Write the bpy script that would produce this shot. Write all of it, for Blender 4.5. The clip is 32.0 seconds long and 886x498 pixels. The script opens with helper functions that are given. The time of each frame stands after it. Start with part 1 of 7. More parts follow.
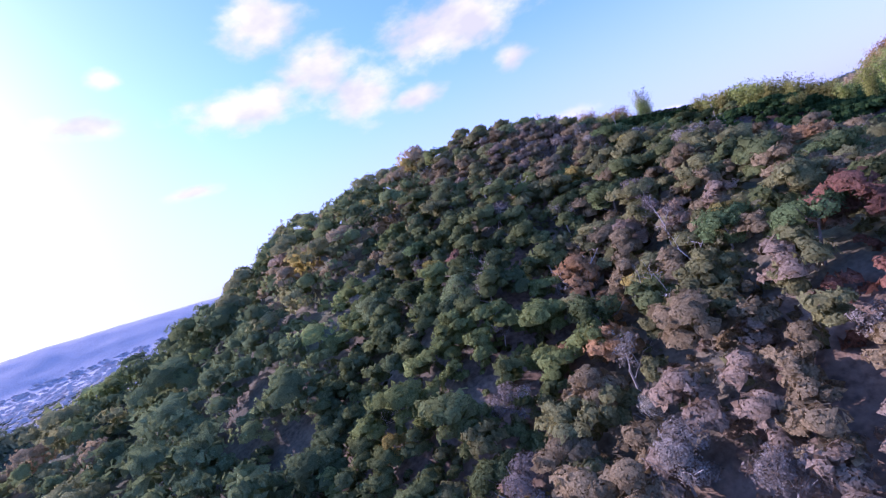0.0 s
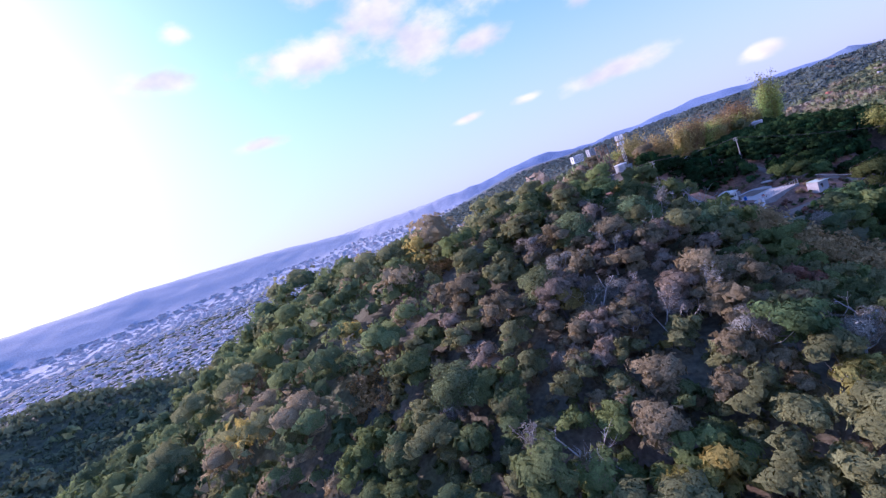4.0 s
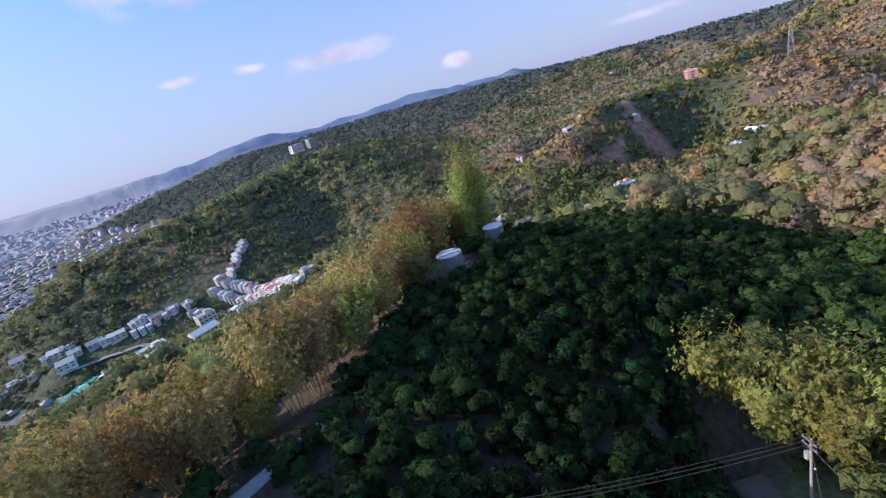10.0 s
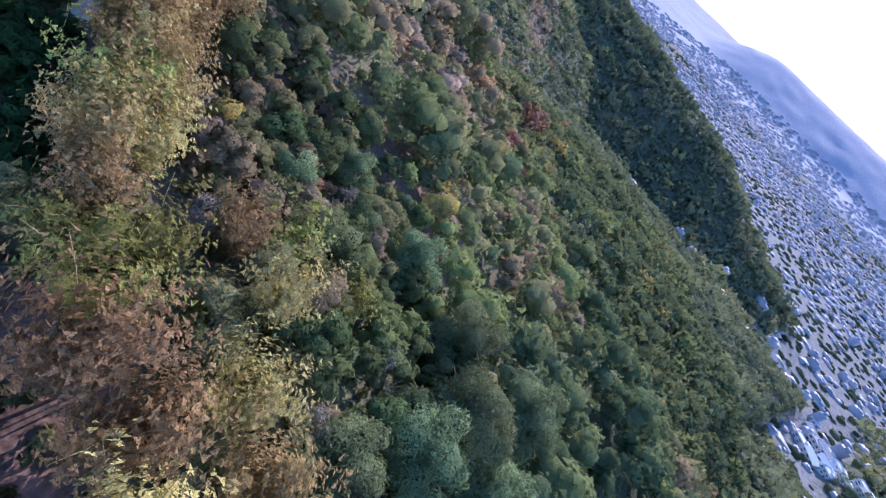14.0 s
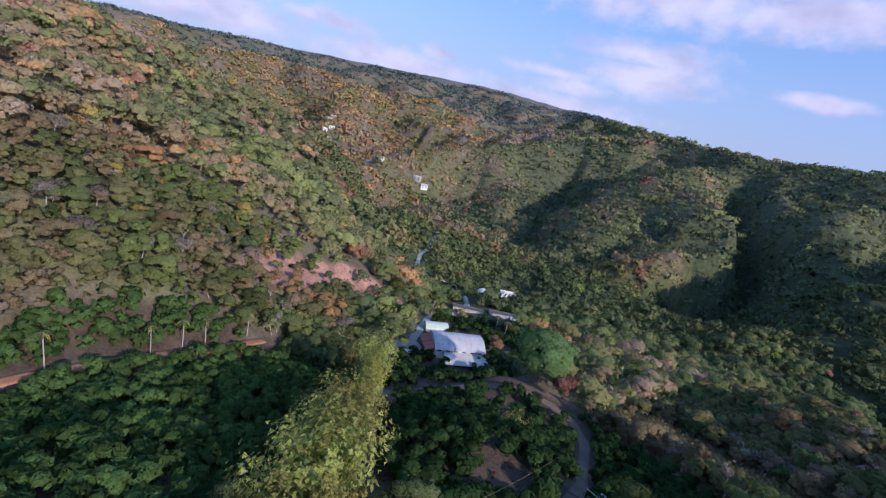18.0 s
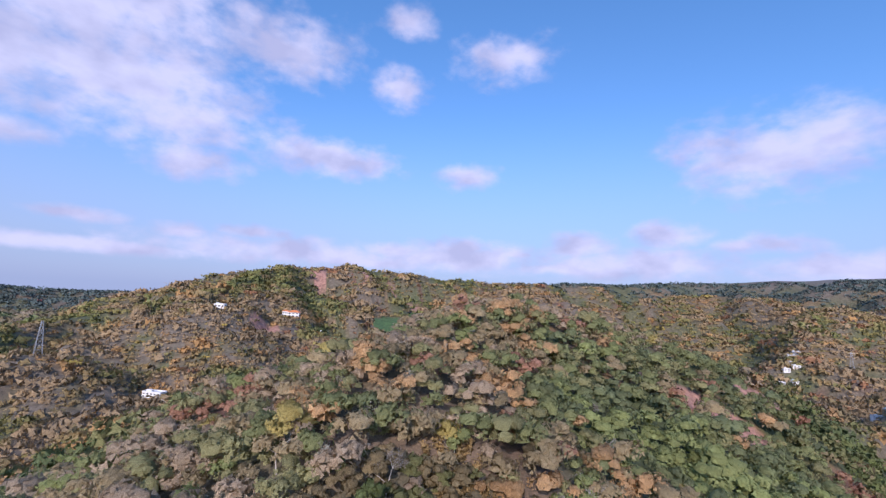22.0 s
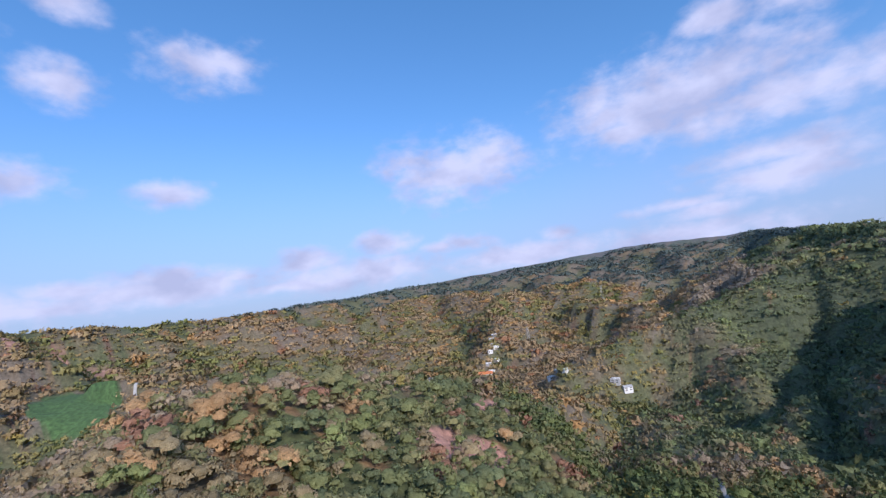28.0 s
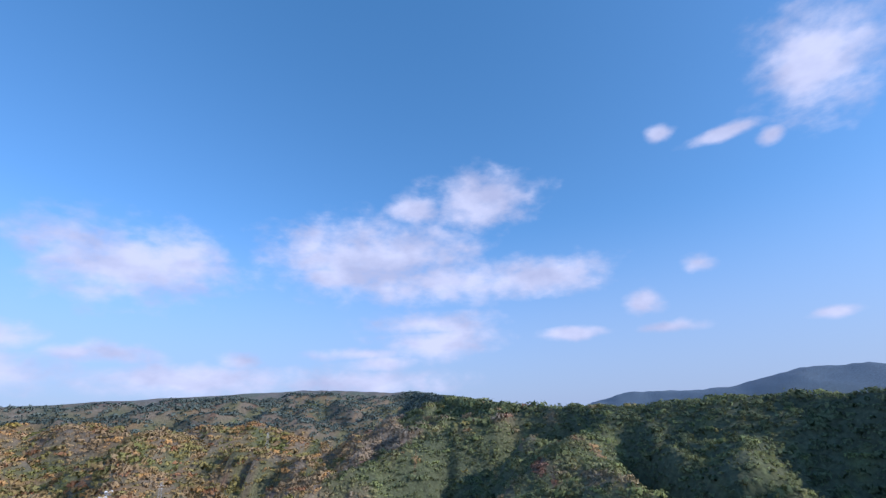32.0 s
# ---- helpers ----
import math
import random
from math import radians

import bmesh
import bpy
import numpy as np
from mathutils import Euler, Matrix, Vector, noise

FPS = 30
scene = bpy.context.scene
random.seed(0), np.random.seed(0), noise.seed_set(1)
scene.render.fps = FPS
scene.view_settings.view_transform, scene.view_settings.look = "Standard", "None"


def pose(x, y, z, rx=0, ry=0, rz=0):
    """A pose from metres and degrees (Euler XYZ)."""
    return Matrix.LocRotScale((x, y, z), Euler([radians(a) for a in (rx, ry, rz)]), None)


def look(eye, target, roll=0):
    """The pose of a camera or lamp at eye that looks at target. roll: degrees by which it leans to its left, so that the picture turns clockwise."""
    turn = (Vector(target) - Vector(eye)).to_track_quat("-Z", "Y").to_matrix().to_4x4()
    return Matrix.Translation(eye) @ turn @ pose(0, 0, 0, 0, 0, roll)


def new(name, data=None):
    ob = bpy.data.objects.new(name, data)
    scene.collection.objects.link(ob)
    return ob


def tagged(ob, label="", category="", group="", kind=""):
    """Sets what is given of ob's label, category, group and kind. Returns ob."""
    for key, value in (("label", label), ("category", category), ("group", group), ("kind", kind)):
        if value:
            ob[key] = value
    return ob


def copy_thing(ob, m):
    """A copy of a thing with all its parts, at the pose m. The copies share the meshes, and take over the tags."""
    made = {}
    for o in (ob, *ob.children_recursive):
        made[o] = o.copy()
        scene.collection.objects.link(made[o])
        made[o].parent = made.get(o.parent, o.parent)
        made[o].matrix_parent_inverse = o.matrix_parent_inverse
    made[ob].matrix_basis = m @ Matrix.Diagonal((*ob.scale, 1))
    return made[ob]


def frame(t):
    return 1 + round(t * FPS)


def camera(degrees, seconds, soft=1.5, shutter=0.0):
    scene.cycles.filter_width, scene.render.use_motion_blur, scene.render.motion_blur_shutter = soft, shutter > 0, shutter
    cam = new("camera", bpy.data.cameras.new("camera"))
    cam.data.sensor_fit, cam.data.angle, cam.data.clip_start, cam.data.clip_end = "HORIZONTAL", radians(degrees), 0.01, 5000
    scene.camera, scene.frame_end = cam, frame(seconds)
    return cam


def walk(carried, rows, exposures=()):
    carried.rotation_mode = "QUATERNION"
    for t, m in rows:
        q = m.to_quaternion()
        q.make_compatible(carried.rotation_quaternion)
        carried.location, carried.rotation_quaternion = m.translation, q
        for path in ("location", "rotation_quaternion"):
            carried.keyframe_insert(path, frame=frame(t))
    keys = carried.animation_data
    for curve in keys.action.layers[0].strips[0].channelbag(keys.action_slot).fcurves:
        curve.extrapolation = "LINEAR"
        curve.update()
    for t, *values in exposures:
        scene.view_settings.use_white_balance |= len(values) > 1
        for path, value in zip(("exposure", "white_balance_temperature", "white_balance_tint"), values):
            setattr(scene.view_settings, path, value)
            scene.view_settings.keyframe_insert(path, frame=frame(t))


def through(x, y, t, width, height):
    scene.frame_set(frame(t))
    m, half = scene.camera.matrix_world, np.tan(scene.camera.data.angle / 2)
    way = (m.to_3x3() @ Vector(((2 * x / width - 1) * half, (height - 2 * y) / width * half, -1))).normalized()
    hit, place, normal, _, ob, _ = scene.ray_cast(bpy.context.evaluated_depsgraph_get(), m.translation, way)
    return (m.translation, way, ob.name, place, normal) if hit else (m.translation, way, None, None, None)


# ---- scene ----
cam = camera(89.9, 32.0, 1.3)
PATH = [
    (0, (-32.62, -61.38, -39.50), (-30.255, -41.532, -40.213), -20.06),
    (0.5, (-32.93, -56.77, -35.58), (-30.998, -36.966, -37.590), -23.52),
    (1, (-32.22, -51.88, -31.50), (-30.736, -32.071, -33.865), -24.65),
    (1.5, (-30.10, -46.51, -27.65), (-29.016, -26.676, -29.957), -23.81),
    (2, (-24.96, -44.40, -24.65), (-24.835, -24.498, -26.674), -23.02),
    (2.5, (-23.14, -35.75, -20.32), (-23.311, -15.842, -22.253), -22.17),
    (4.5, (-1.70, -7.57, -4.45), (-2.494, 12.313, -6.449), -19.27),
    (5, (4.08, -0.14, -1.59), (3.834, 19.686, -4.214), -17.61),
    (5.5, (10.19, 7.59, 1.00), (10.812, 27.195, -2.900), -15.45),
    (6, (16.39, 15.49, 3.13), (17.570, 34.655, -2.476), -13.46),
    (6.5, (22.25, 23.93, 4.53), (24.578, 42.828, -1.599), -11.65),
    (7, (27.68, 32.08, 5.32), (30.985, 50.706, -1.166), -10.61),
    (7.5, (33.86, 40.96, 6.08), (38.010, 59.353, -0.576), -10.57),
    (8, (40.13, 50.50, 6.51), (45.635, 68.488, -0.271), -11.43),
    (8.5, (46.95, 60.14, 6.65), (54.014, 77.511, -0.315), -13.09),
    (9, (54.35, 69.71, 6.93), (62.889, 86.443, 0.058), -14.30),
    (9.5, (62.69, 79.20, 7.04), (72.031, 95.638, 0.510), -16.04),
    (10, (71.77, 88.55, 7.15), (80.974, 105.164, 0.885), -16.43),
    (10.5, (81.19, 97.79, 7.40), (90.178, 114.548, 1.217), -15.53),
    (11, (91.15, 107.08, 7.73), (99.547, 124.173, 1.616), -10.16),
    (11.5, (101.10, 116.61, 8.34), (107.674, 134.628, 2.675), -1.98),
    (12, (110.37, 127.25, 8.90), (113.841, 146.234, 3.658), 6.62),
    (12.5, (118.44, 138.66, 9.92), (116.994, 157.718, 4.017), 18.23),
    (13, (124.05, 150.10, 12.23), (116.377, 166.607, 3.929), 36.13),
    (13.5, (125.05, 161.38, 15.16), (113.044, 172.655, 3.819), 46.78),
    (14, (121.12, 170.72, 16.87), (105.969, 175.011, 4.547), 44.35),
    (14.5, (114.41, 176.64, 17.68), (99.590, 172.247, 4.989), 46.13),
    (16.5, (96.29, 158.28, 11.06), (89.104, 140.803, 4.494), 28.11),
    (17, (95.48, 150.35, 10.75), (92.272, 131.668, 4.377), 23.79),
    (17.5, (96.37, 141.19, 10.12), (97.479, 122.164, 4.045), 18.70),
    (18, (98.87, 131.78, 9.53), (104.502, 113.394, 4.018), 13.42),
    (18.5, (102.47, 123.49, 9.94), (111.665, 106.445, 4.941), 10.23),
    (19, (106.61, 115.09, 10.88), (119.035, 100.048, 6.483), 7.02),
    (19.5, (110.87, 107.26, 11.84), (125.507, 94.081, 8.375), 4.63),
    (20, (116.83, 99.43, 12.98), (133.017, 87.933, 10.596), 3.89),
    (20.5, (122.91, 92.90, 14.02), (139.824, 82.268, 13.157), 3.67),
    (21, (128.77, 86.97, 15.23), (146.466, 77.663, 15.582), 3.94),
    (21.5, (134.54, 81.95, 16.73), (152.847, 74.058, 18.359), 3.54),
    (22, (140.21, 77.51, 18.96), (159.120, 71.411, 21.224), 3.13),
    (22.5, (145.34, 74.13, 20.84), (164.699, 70.011, 23.721), 2.73),
    (23, (150.29, 71.05, 22.64), (169.816, 68.336, 25.994), 1.43),
    (23.5, (154.35, 69.25, 25.28), (173.867, 66.775, 28.881), -0.97),
    (24, (157.78, 67.62, 27.37), (177.188, 64.658, 31.188), -4.51),
    (24.5, (161.41, 65.96, 29.99), (180.757, 62.597, 33.771), -5.86),
    (26.5, (175.11, 55.65, 37.15), (191.894, 45.275, 40.383), -5.69),
    (27, (176.59, 53.95, 39.15), (192.221, 41.833, 42.130), -7.38),
    (27.5, (178.32, 52.16, 41.02), (192.214, 38.016, 43.635), -7.69),
    (28, (180.27, 49.76, 42.58), (192.447, 34.088, 45.070), -7.17),
    (28.5, (181.61, 47.52, 44.41), (191.887, 30.520, 46.766), -6.88),
    (29, (182.33, 46.30, 46.78), (190.786, 28.364, 49.356), -5.42),
    (29.5, (183.20, 44.42, 48.28), (189.564, 25.798, 51.869), -5.04),
    (30, (183.93, 42.14, 49.59), (188.615, 23.323, 54.502), -4.84),
    (30.5, (184.04, 40.06, 51.29), (187.590, 21.269, 57.131), -3.92),
    (31, (184.16, 38.78, 53.37), (186.028, 20.099, 60.251), -4.32),
    (31.5, (184.33, 37.98, 55.86), (184.550, 19.429, 63.332), -4.27),
    (32, (184.62, 37.42, 58.62), (184.068, 18.761, 65.808), -2.17),
]
EXPOSURES = [(0, 0.65, 5080, 54), (2.5, 0.67, 5080, 52), (5, 0.44, 5300, 42), (9, 0.15, 5750, 22), (12, 0.17, 5650, 22), (13, 0.45, 5250, 30), (14.5, 0.56, 5000, 32), (16.5, 0.1, 5600, 22), (20, -0.04, 5500, 24), (27, -0.08, 5450, 18), (32, -0.02, 5400, 14)]
walk(cam, [(t, look(eye, target, roll)) for t, eye, target, roll in PATH], EXPOSURES)

# Late afternoon: a low sun behind the city, and a sky with broken clouds.
SUN_AZ, SUN_EL = -60.0, 27.0
sun_way = Vector((math.sin(radians(SUN_AZ)) * math.cos(radians(SUN_EL)), math.cos(radians(SUN_AZ)) * math.cos(radians(SUN_EL)), math.sin(radians(SUN_EL))))
sun = new("sun", bpy.data.lights.new("sun", "SUN"))
sun.data.energy, sun.data.angle, sun.data.color = 4.2, radians(0.6), (1.0, 0.82, 0.62)
sun.matrix_world = look(sun_way * 100, (0, 0, 0))

# Clouds: azimuth, elevation, half width, half height, in degrees.
CLOUDS_AHEAD = [(-5, 29.3, 4.5, 2.8), (-10, 21.4, 6.0, 2.1), (0, 23.5, 4.3, 3.1), (4, 19.1, 3.9, 3.0), (18, 22.9, 8.6, 3.1), (10, 16.8, 3.4, 1.2), (23, 16.8, 2.0, 1.3), (-19, 13.8, 2.9, 0.7),
                (-27, 22.4, 3.4, 1.2), (-23, 26.4, 1.5, 1.0), (24, 7.7, 5.5, 1.0), (6, 8.9, 1.9, 0.5), (14, 8.6, 1.6, 0.5), (37, 3.6, 1.7, 0.7)]
CLOUDS_RIGHT = [(58, 20, 11, 5.5), (52, 29, 8, 5), (64, 26.0, 17.0, 8.5), (70, 21, 14, 6), (85, 28.1, 8.4, 3.9), (76, 18.0, 7.7, 3.2), (55, 17.2, 5.1, 1.9), (61, 13.5, 4.2, 1.6), (77, 14.1, 5.0, 1.9), (93, 16.8, 7.2, 2.3), (101, 25.8, 3.4, 2.7),
                (115, 29.6, 5.3, 2.6), (102, 33.2, 2.6, 1.9), (111, 15.8, 3.5, 1.7)]
CLOUD_BANK = [(90, 4.8, 16, 1.8), (112, 5.4, 13, 1.9), (132, 5.2, 13, 2.0), (152, 5.0, 13, 1.8), (170, 4.6, 12, 1.6), (145, 17.3, 9.0, 4.0), (134, 9.3, 3.2, 1.2), (125, 7.4, 4.0, 1.7), (110, 6.6, 3.9, 1.3), (101, 5.8, 4.4, 1.2), (117, 6.2, 4.0, 1.1), (68, 6.6, 3.6, 0.8), (85, 6.7, 4.2, 0.9),
              (77, 6.0, 3.0, 0.9), (57, 2.3, 4.3, 0.5), (142, 7.5, 2.7, 0.8), (95, 4.2, 12, 0.9), (125, 4.6, 12, 0.9), (70, 3.6, 10, 0.8)]
CLOUDS_BEHIND = [(172, 20, 12, 4.5), (168, 17.5, 6.2, 1.7), (-179, 16.7, 8.4, 2.7), (-179, 9.2, 9.0, 1.9), (135, 8.8, 3.6, 1.6), (145, 7.5, 4.5, 1.2), (157, 7.1, 2.4, 1.1), (173, 6.9, 5.2, 1.3),
                 (-172, 27.3, 6.8, 3.6), (178, 26.3, 3.3, 2.0), (-165, 16.6, 7.7, 2.7), (180, 11.5, 7.9, 1.6)]
CLOUDS_LEFT = [(-131, 32.1, 4.9, 4.9), (-141, 28.7, 3.3, 0.7), (-148, 30.9, 1.3, 1.0), (-137, 26.9, 1.1, 0.8), (-147, 15.6, 1.9, 1.2), (-154, 12.1, 2.0, 1.4), (-152, 9.0, 3.6, 0.7),
               (-163, 9.4, 4.0, 0.7), (-137, 8.5, 1.9, 0.6), (171, 7.9, 6.8, 0.9)]


def build_sky():
    w = bpy.data.worlds.new("sky")
    scene.world = w
    w.use_nodes = True
    nt = w.node_tree
    nt.nodes.clear()
    n, l = nt.nodes.new, nt.links.new
    out, bg = n("ShaderNodeOutputWorld"), n("ShaderNodeBackground")
    sky = n("ShaderNodeTexSky")
    sky.sky_type, sky.sun_disc, sky.sun_elevation, sky.sun_rotation = "NISHITA", False, radians(SUN_EL), radians(SUN_AZ)
    sky.altitude, sky.air_density, sky.dust_density, sky.ozone_density = 200, 1.0, 1.2, 2.5
    co = n("ShaderNodeTexCoord")
    fine = n("ShaderNodeTexNoise")
    fine.inputs["Scale"].default_value, fine.inputs["Detail"].default_value, fine.inputs["Roughness"].default_value = 7.0, 7.0, 0.58
    squash = n("ShaderNodeMapping")
    squash.inputs["Scale"].default_value = (1, 1, 1.7)
    l(co.outputs["Generated"], squash.inputs["Vector"])
    l(squash.outputs[0], fine.inputs["Vector"])
    last = None
    for az, el, hw, hh in CLOUDS_AHEAD + CLOUDS_RIGHT + CLOUD_BANK + CLOUDS_BEHIND + CLOUDS_LEFT:
        c = Vector((math.sin(radians(az)) * math.cos(radians(el)), math.cos(radians(az)) * math.cos(radians(el)), math.sin(radians(el))))
        m = n("ShaderNodeMapping")
        m.vector_type = "TEXTURE"
        m.inputs["Location"].default_value = c
        m.inputs["Rotation"].default_value = Euler((radians(el), 0, radians(-az)))
        m.inputs["Scale"].default_value = (math.tan(radians(hw)) * 1.15, 0.8, math.tan(radians(hh)) * 1.15)
        l(co.outputs["Generated"], m.inputs["Vector"])
        d = n("ShaderNodeVectorMath")
        d.operation = "LENGTH"
        l(m.outputs[0], d.inputs[0])
        s = n("ShaderNodeMath")
        s.operation, s.inputs[0].default_value = "SUBTRACT", 1.0
        l(d.outputs["Value"], s.inputs[1])
        if last:
            mx = n("ShaderNodeMath")
            mx.operation = "MAXIMUM"
            l(last, mx.inputs[0])
            l(s.outputs[0], mx.inputs[1])
            last = mx.outputs[0]
        else:
            last = s.outputs[0]
    clampd = n("ShaderNodeMath")
    clampd.operation, clampd.inputs[1].default_value = "MAXIMUM", -1.2
    l(last, clampd.inputs[0])
    amp = n("ShaderNodeMath")
    amp.operation, amp.inputs[1].default_value, amp.inputs[2].default_value = "MULTIPLY_ADD", 2.3, -1.12
    l(fine.outputs["Fac"], amp.inputs[0])
    add = n("ShaderNodeMath")
    add.operation = "ADD"
    body = n("ShaderNodeMath")
    body.operation, body.inputs[1].default_value = "MULTIPLY", 1.45
    l(clampd.outputs[0], body.inputs[0])
    l(body.outputs[0], add.inputs[0])
    l(amp.outputs[0], add.inputs[1])
    frill, small_add = n("ShaderNodeTexNoise"), n("ShaderNodeMath")
    frill.inputs["Scale"].default_value, frill.inputs["Detail"].default_value = 24.0, 5.0
    l(squash.outputs[0], frill.inputs["Vector"])
    small_add.operation, small_add.inputs[1].default_value = "MULTIPLY_ADD", 1.5
    l(frill.outputs["Fac"], small_add.inputs[0])
    l(add.outputs[0], small_add.inputs[2])
    cover = n("ShaderNodeMapRange")
    cover.interpolation_type = "SMOOTHSTEP"
    cover.inputs["From Min"].default_value, cover.inputs["From Max"].default_value = 0.5, 2.0
    cover.inputs["To Max"].default_value = 0.93
    l(small_add.outputs[0], cover.inputs["Value"])
    # the undersides are greyer than the lit tops
    sub = n("ShaderNodeTexNoise")
    sub.inputs["Scale"].default_value, sub.inputs["Detail"].default_value = 9.0, 4.0
    shift = n("ShaderNodeMapping")
    shift.inputs["Location"].default_value, shift.inputs["Scale"].default_value = (0.05, -0.03, -0.06), (1, 1, 1.7)
    l(co.outputs["Generated"], shift.inputs["Vector"])
    l(shift.outputs[0], sub.inputs["Vector"])
    tone = n("ShaderNodeValToRGB")
    tone.color_ramp.elements[0].position, tone.color_ramp.elements[0].color = 0.36, (3.6, 3.55, 4.4, 1)
    tone.color_ramp.elements[1].position, tone.color_ramp.elements[1].color = 0.62, (5.1, 4.9, 5.6, 1)
    l(sub.outputs["Fac"], tone.inputs[0])
    mix = n("ShaderNodeMix")
    mix.data_type = "RGBA"
    l(cover.outputs[0], mix.inputs["Factor"])
    # pale lavender haze low over the horizon
    sep, low, veil = n("ShaderNodeSeparateXYZ"), n("ShaderNodeMapRange"), n("ShaderNodeMix")
    l(co.outputs["Generated"], sep.inputs[0])
    low.interpolation_type = "SMOOTHSTEP"
    low.inputs["From Min"].default_value, low.inputs["From Max"].default_value = 0.0, 0.42
    low.inputs["To Min"].default_value, low.inputs["To Max"].default_value = 0.82, 0.0
    l(sep.outputs["Z"], low.inputs["Value"])
    veil.data_type = "RGBA"
    veil.inputs["B"].default_value = (2.8, 3.1, 4.1, 1)
    l(low.outputs[0], veil.inputs["Factor"])
    clear = n("ShaderNodeVectorMath")
    clear.operation, clear.inputs[1].default_value = "MULTIPLY", (0.95, 1.05, 1.12)
    l(sky.outputs[0], clear.inputs[0])
    deep = n("ShaderNodeVectorMath")
    deep.operation, deep.inputs[1].default_value = "ADD", (0.0, 0.34, 0.62)
    l(clear.outputs[0], deep.inputs[0])
    l(deep.outputs[0], veil.inputs["A"])
    l(veil.outputs["Result"], mix.inputs["A"])
    l(tone.outputs[0], mix.inputs["B"])
    bg.inputs["Strength"].default_value = 0.155
    l(mix.outputs["Result"], bg.inputs["Color"])
    l(bg.outputs[0], out.inputs["Surface"])


build_sky()

def rgb(c):
    return (c[0], c[1], c[2], 1.0)


def surface(name, low, high, size=1.0, rough=0.8, bump=0.3, metal=0.0, grain=9.0, spread=0.0):
    """A surface whose colour wanders between two tones at two scales, with fine relief; spread: how far alike pieces differ."""
    m = bpy.data.materials.new(name)
    m.use_nodes = True
    nt = m.node_tree
    n, l = nt.nodes.new, nt.links.new
    b = nt.nodes["Principled BSDF"]
    geo = n("ShaderNodeNewGeometry")
    big, small = n("ShaderNodeTexNoise"), n("ShaderNodeTexNoise")
    for tex, s, det in ((big, 1.0 / size, 5.0), (small, grain / size, 6.0)):
        tex.inputs["Scale"].default_value, tex.inputs["Detail"].default_value = s, det
        l(geo.outputs["Position"], tex.inputs["Vector"])
    mx = n("ShaderNodeMix")
    mx.inputs["Factor"].default_value = 0.45
    l(big.outputs["Fac"], mx.inputs["A"])
    l(small.outputs["Fac"], mx.inputs["B"])
    ramp = n("ShaderNodeValToRGB")
    ramp.color_ramp.elements[0].position, ramp.color_ramp.elements[0].color = 0.36, rgb(low)
    ramp.color_ramp.elements[1].position, ramp.color_ramp.elements[1].color = 0.64, rgb(high)
    l(mx.outputs["Result"], ramp.inputs[0])
    colour = ramp.outputs[0]
    if spread:
        info, hsv, rng = n("ShaderNodeObjectInfo"), n("ShaderNodeHueSaturation"), n("ShaderNodeMapRange")
        rng.inputs["To Min"].default_value, rng.inputs["To Max"].default_value = 1 - spread, 1 + spread
        l(info.outputs["Random"], rng.inputs["Value"])
        l(rng.outputs[0], hsv.inputs["Value"])
        l(colour, hsv.inputs["Color"])
        colour = hsv.outputs[0]
    l(colour, b.inputs["Base Color"])
    b.inputs["Roughness"].default_value, b.inputs["Metallic"].default_value = rough, metal
    if bump:
        bp = n("ShaderNodeBump")
        bp.inputs["Strength"].default_value, bp.inputs["Distance"].default_value = bump, 0.05 * size
        l(small.outputs["Fac"], bp.inputs["Height"])
        l(bp.outputs[0], b.inputs["Normal"])
    return m


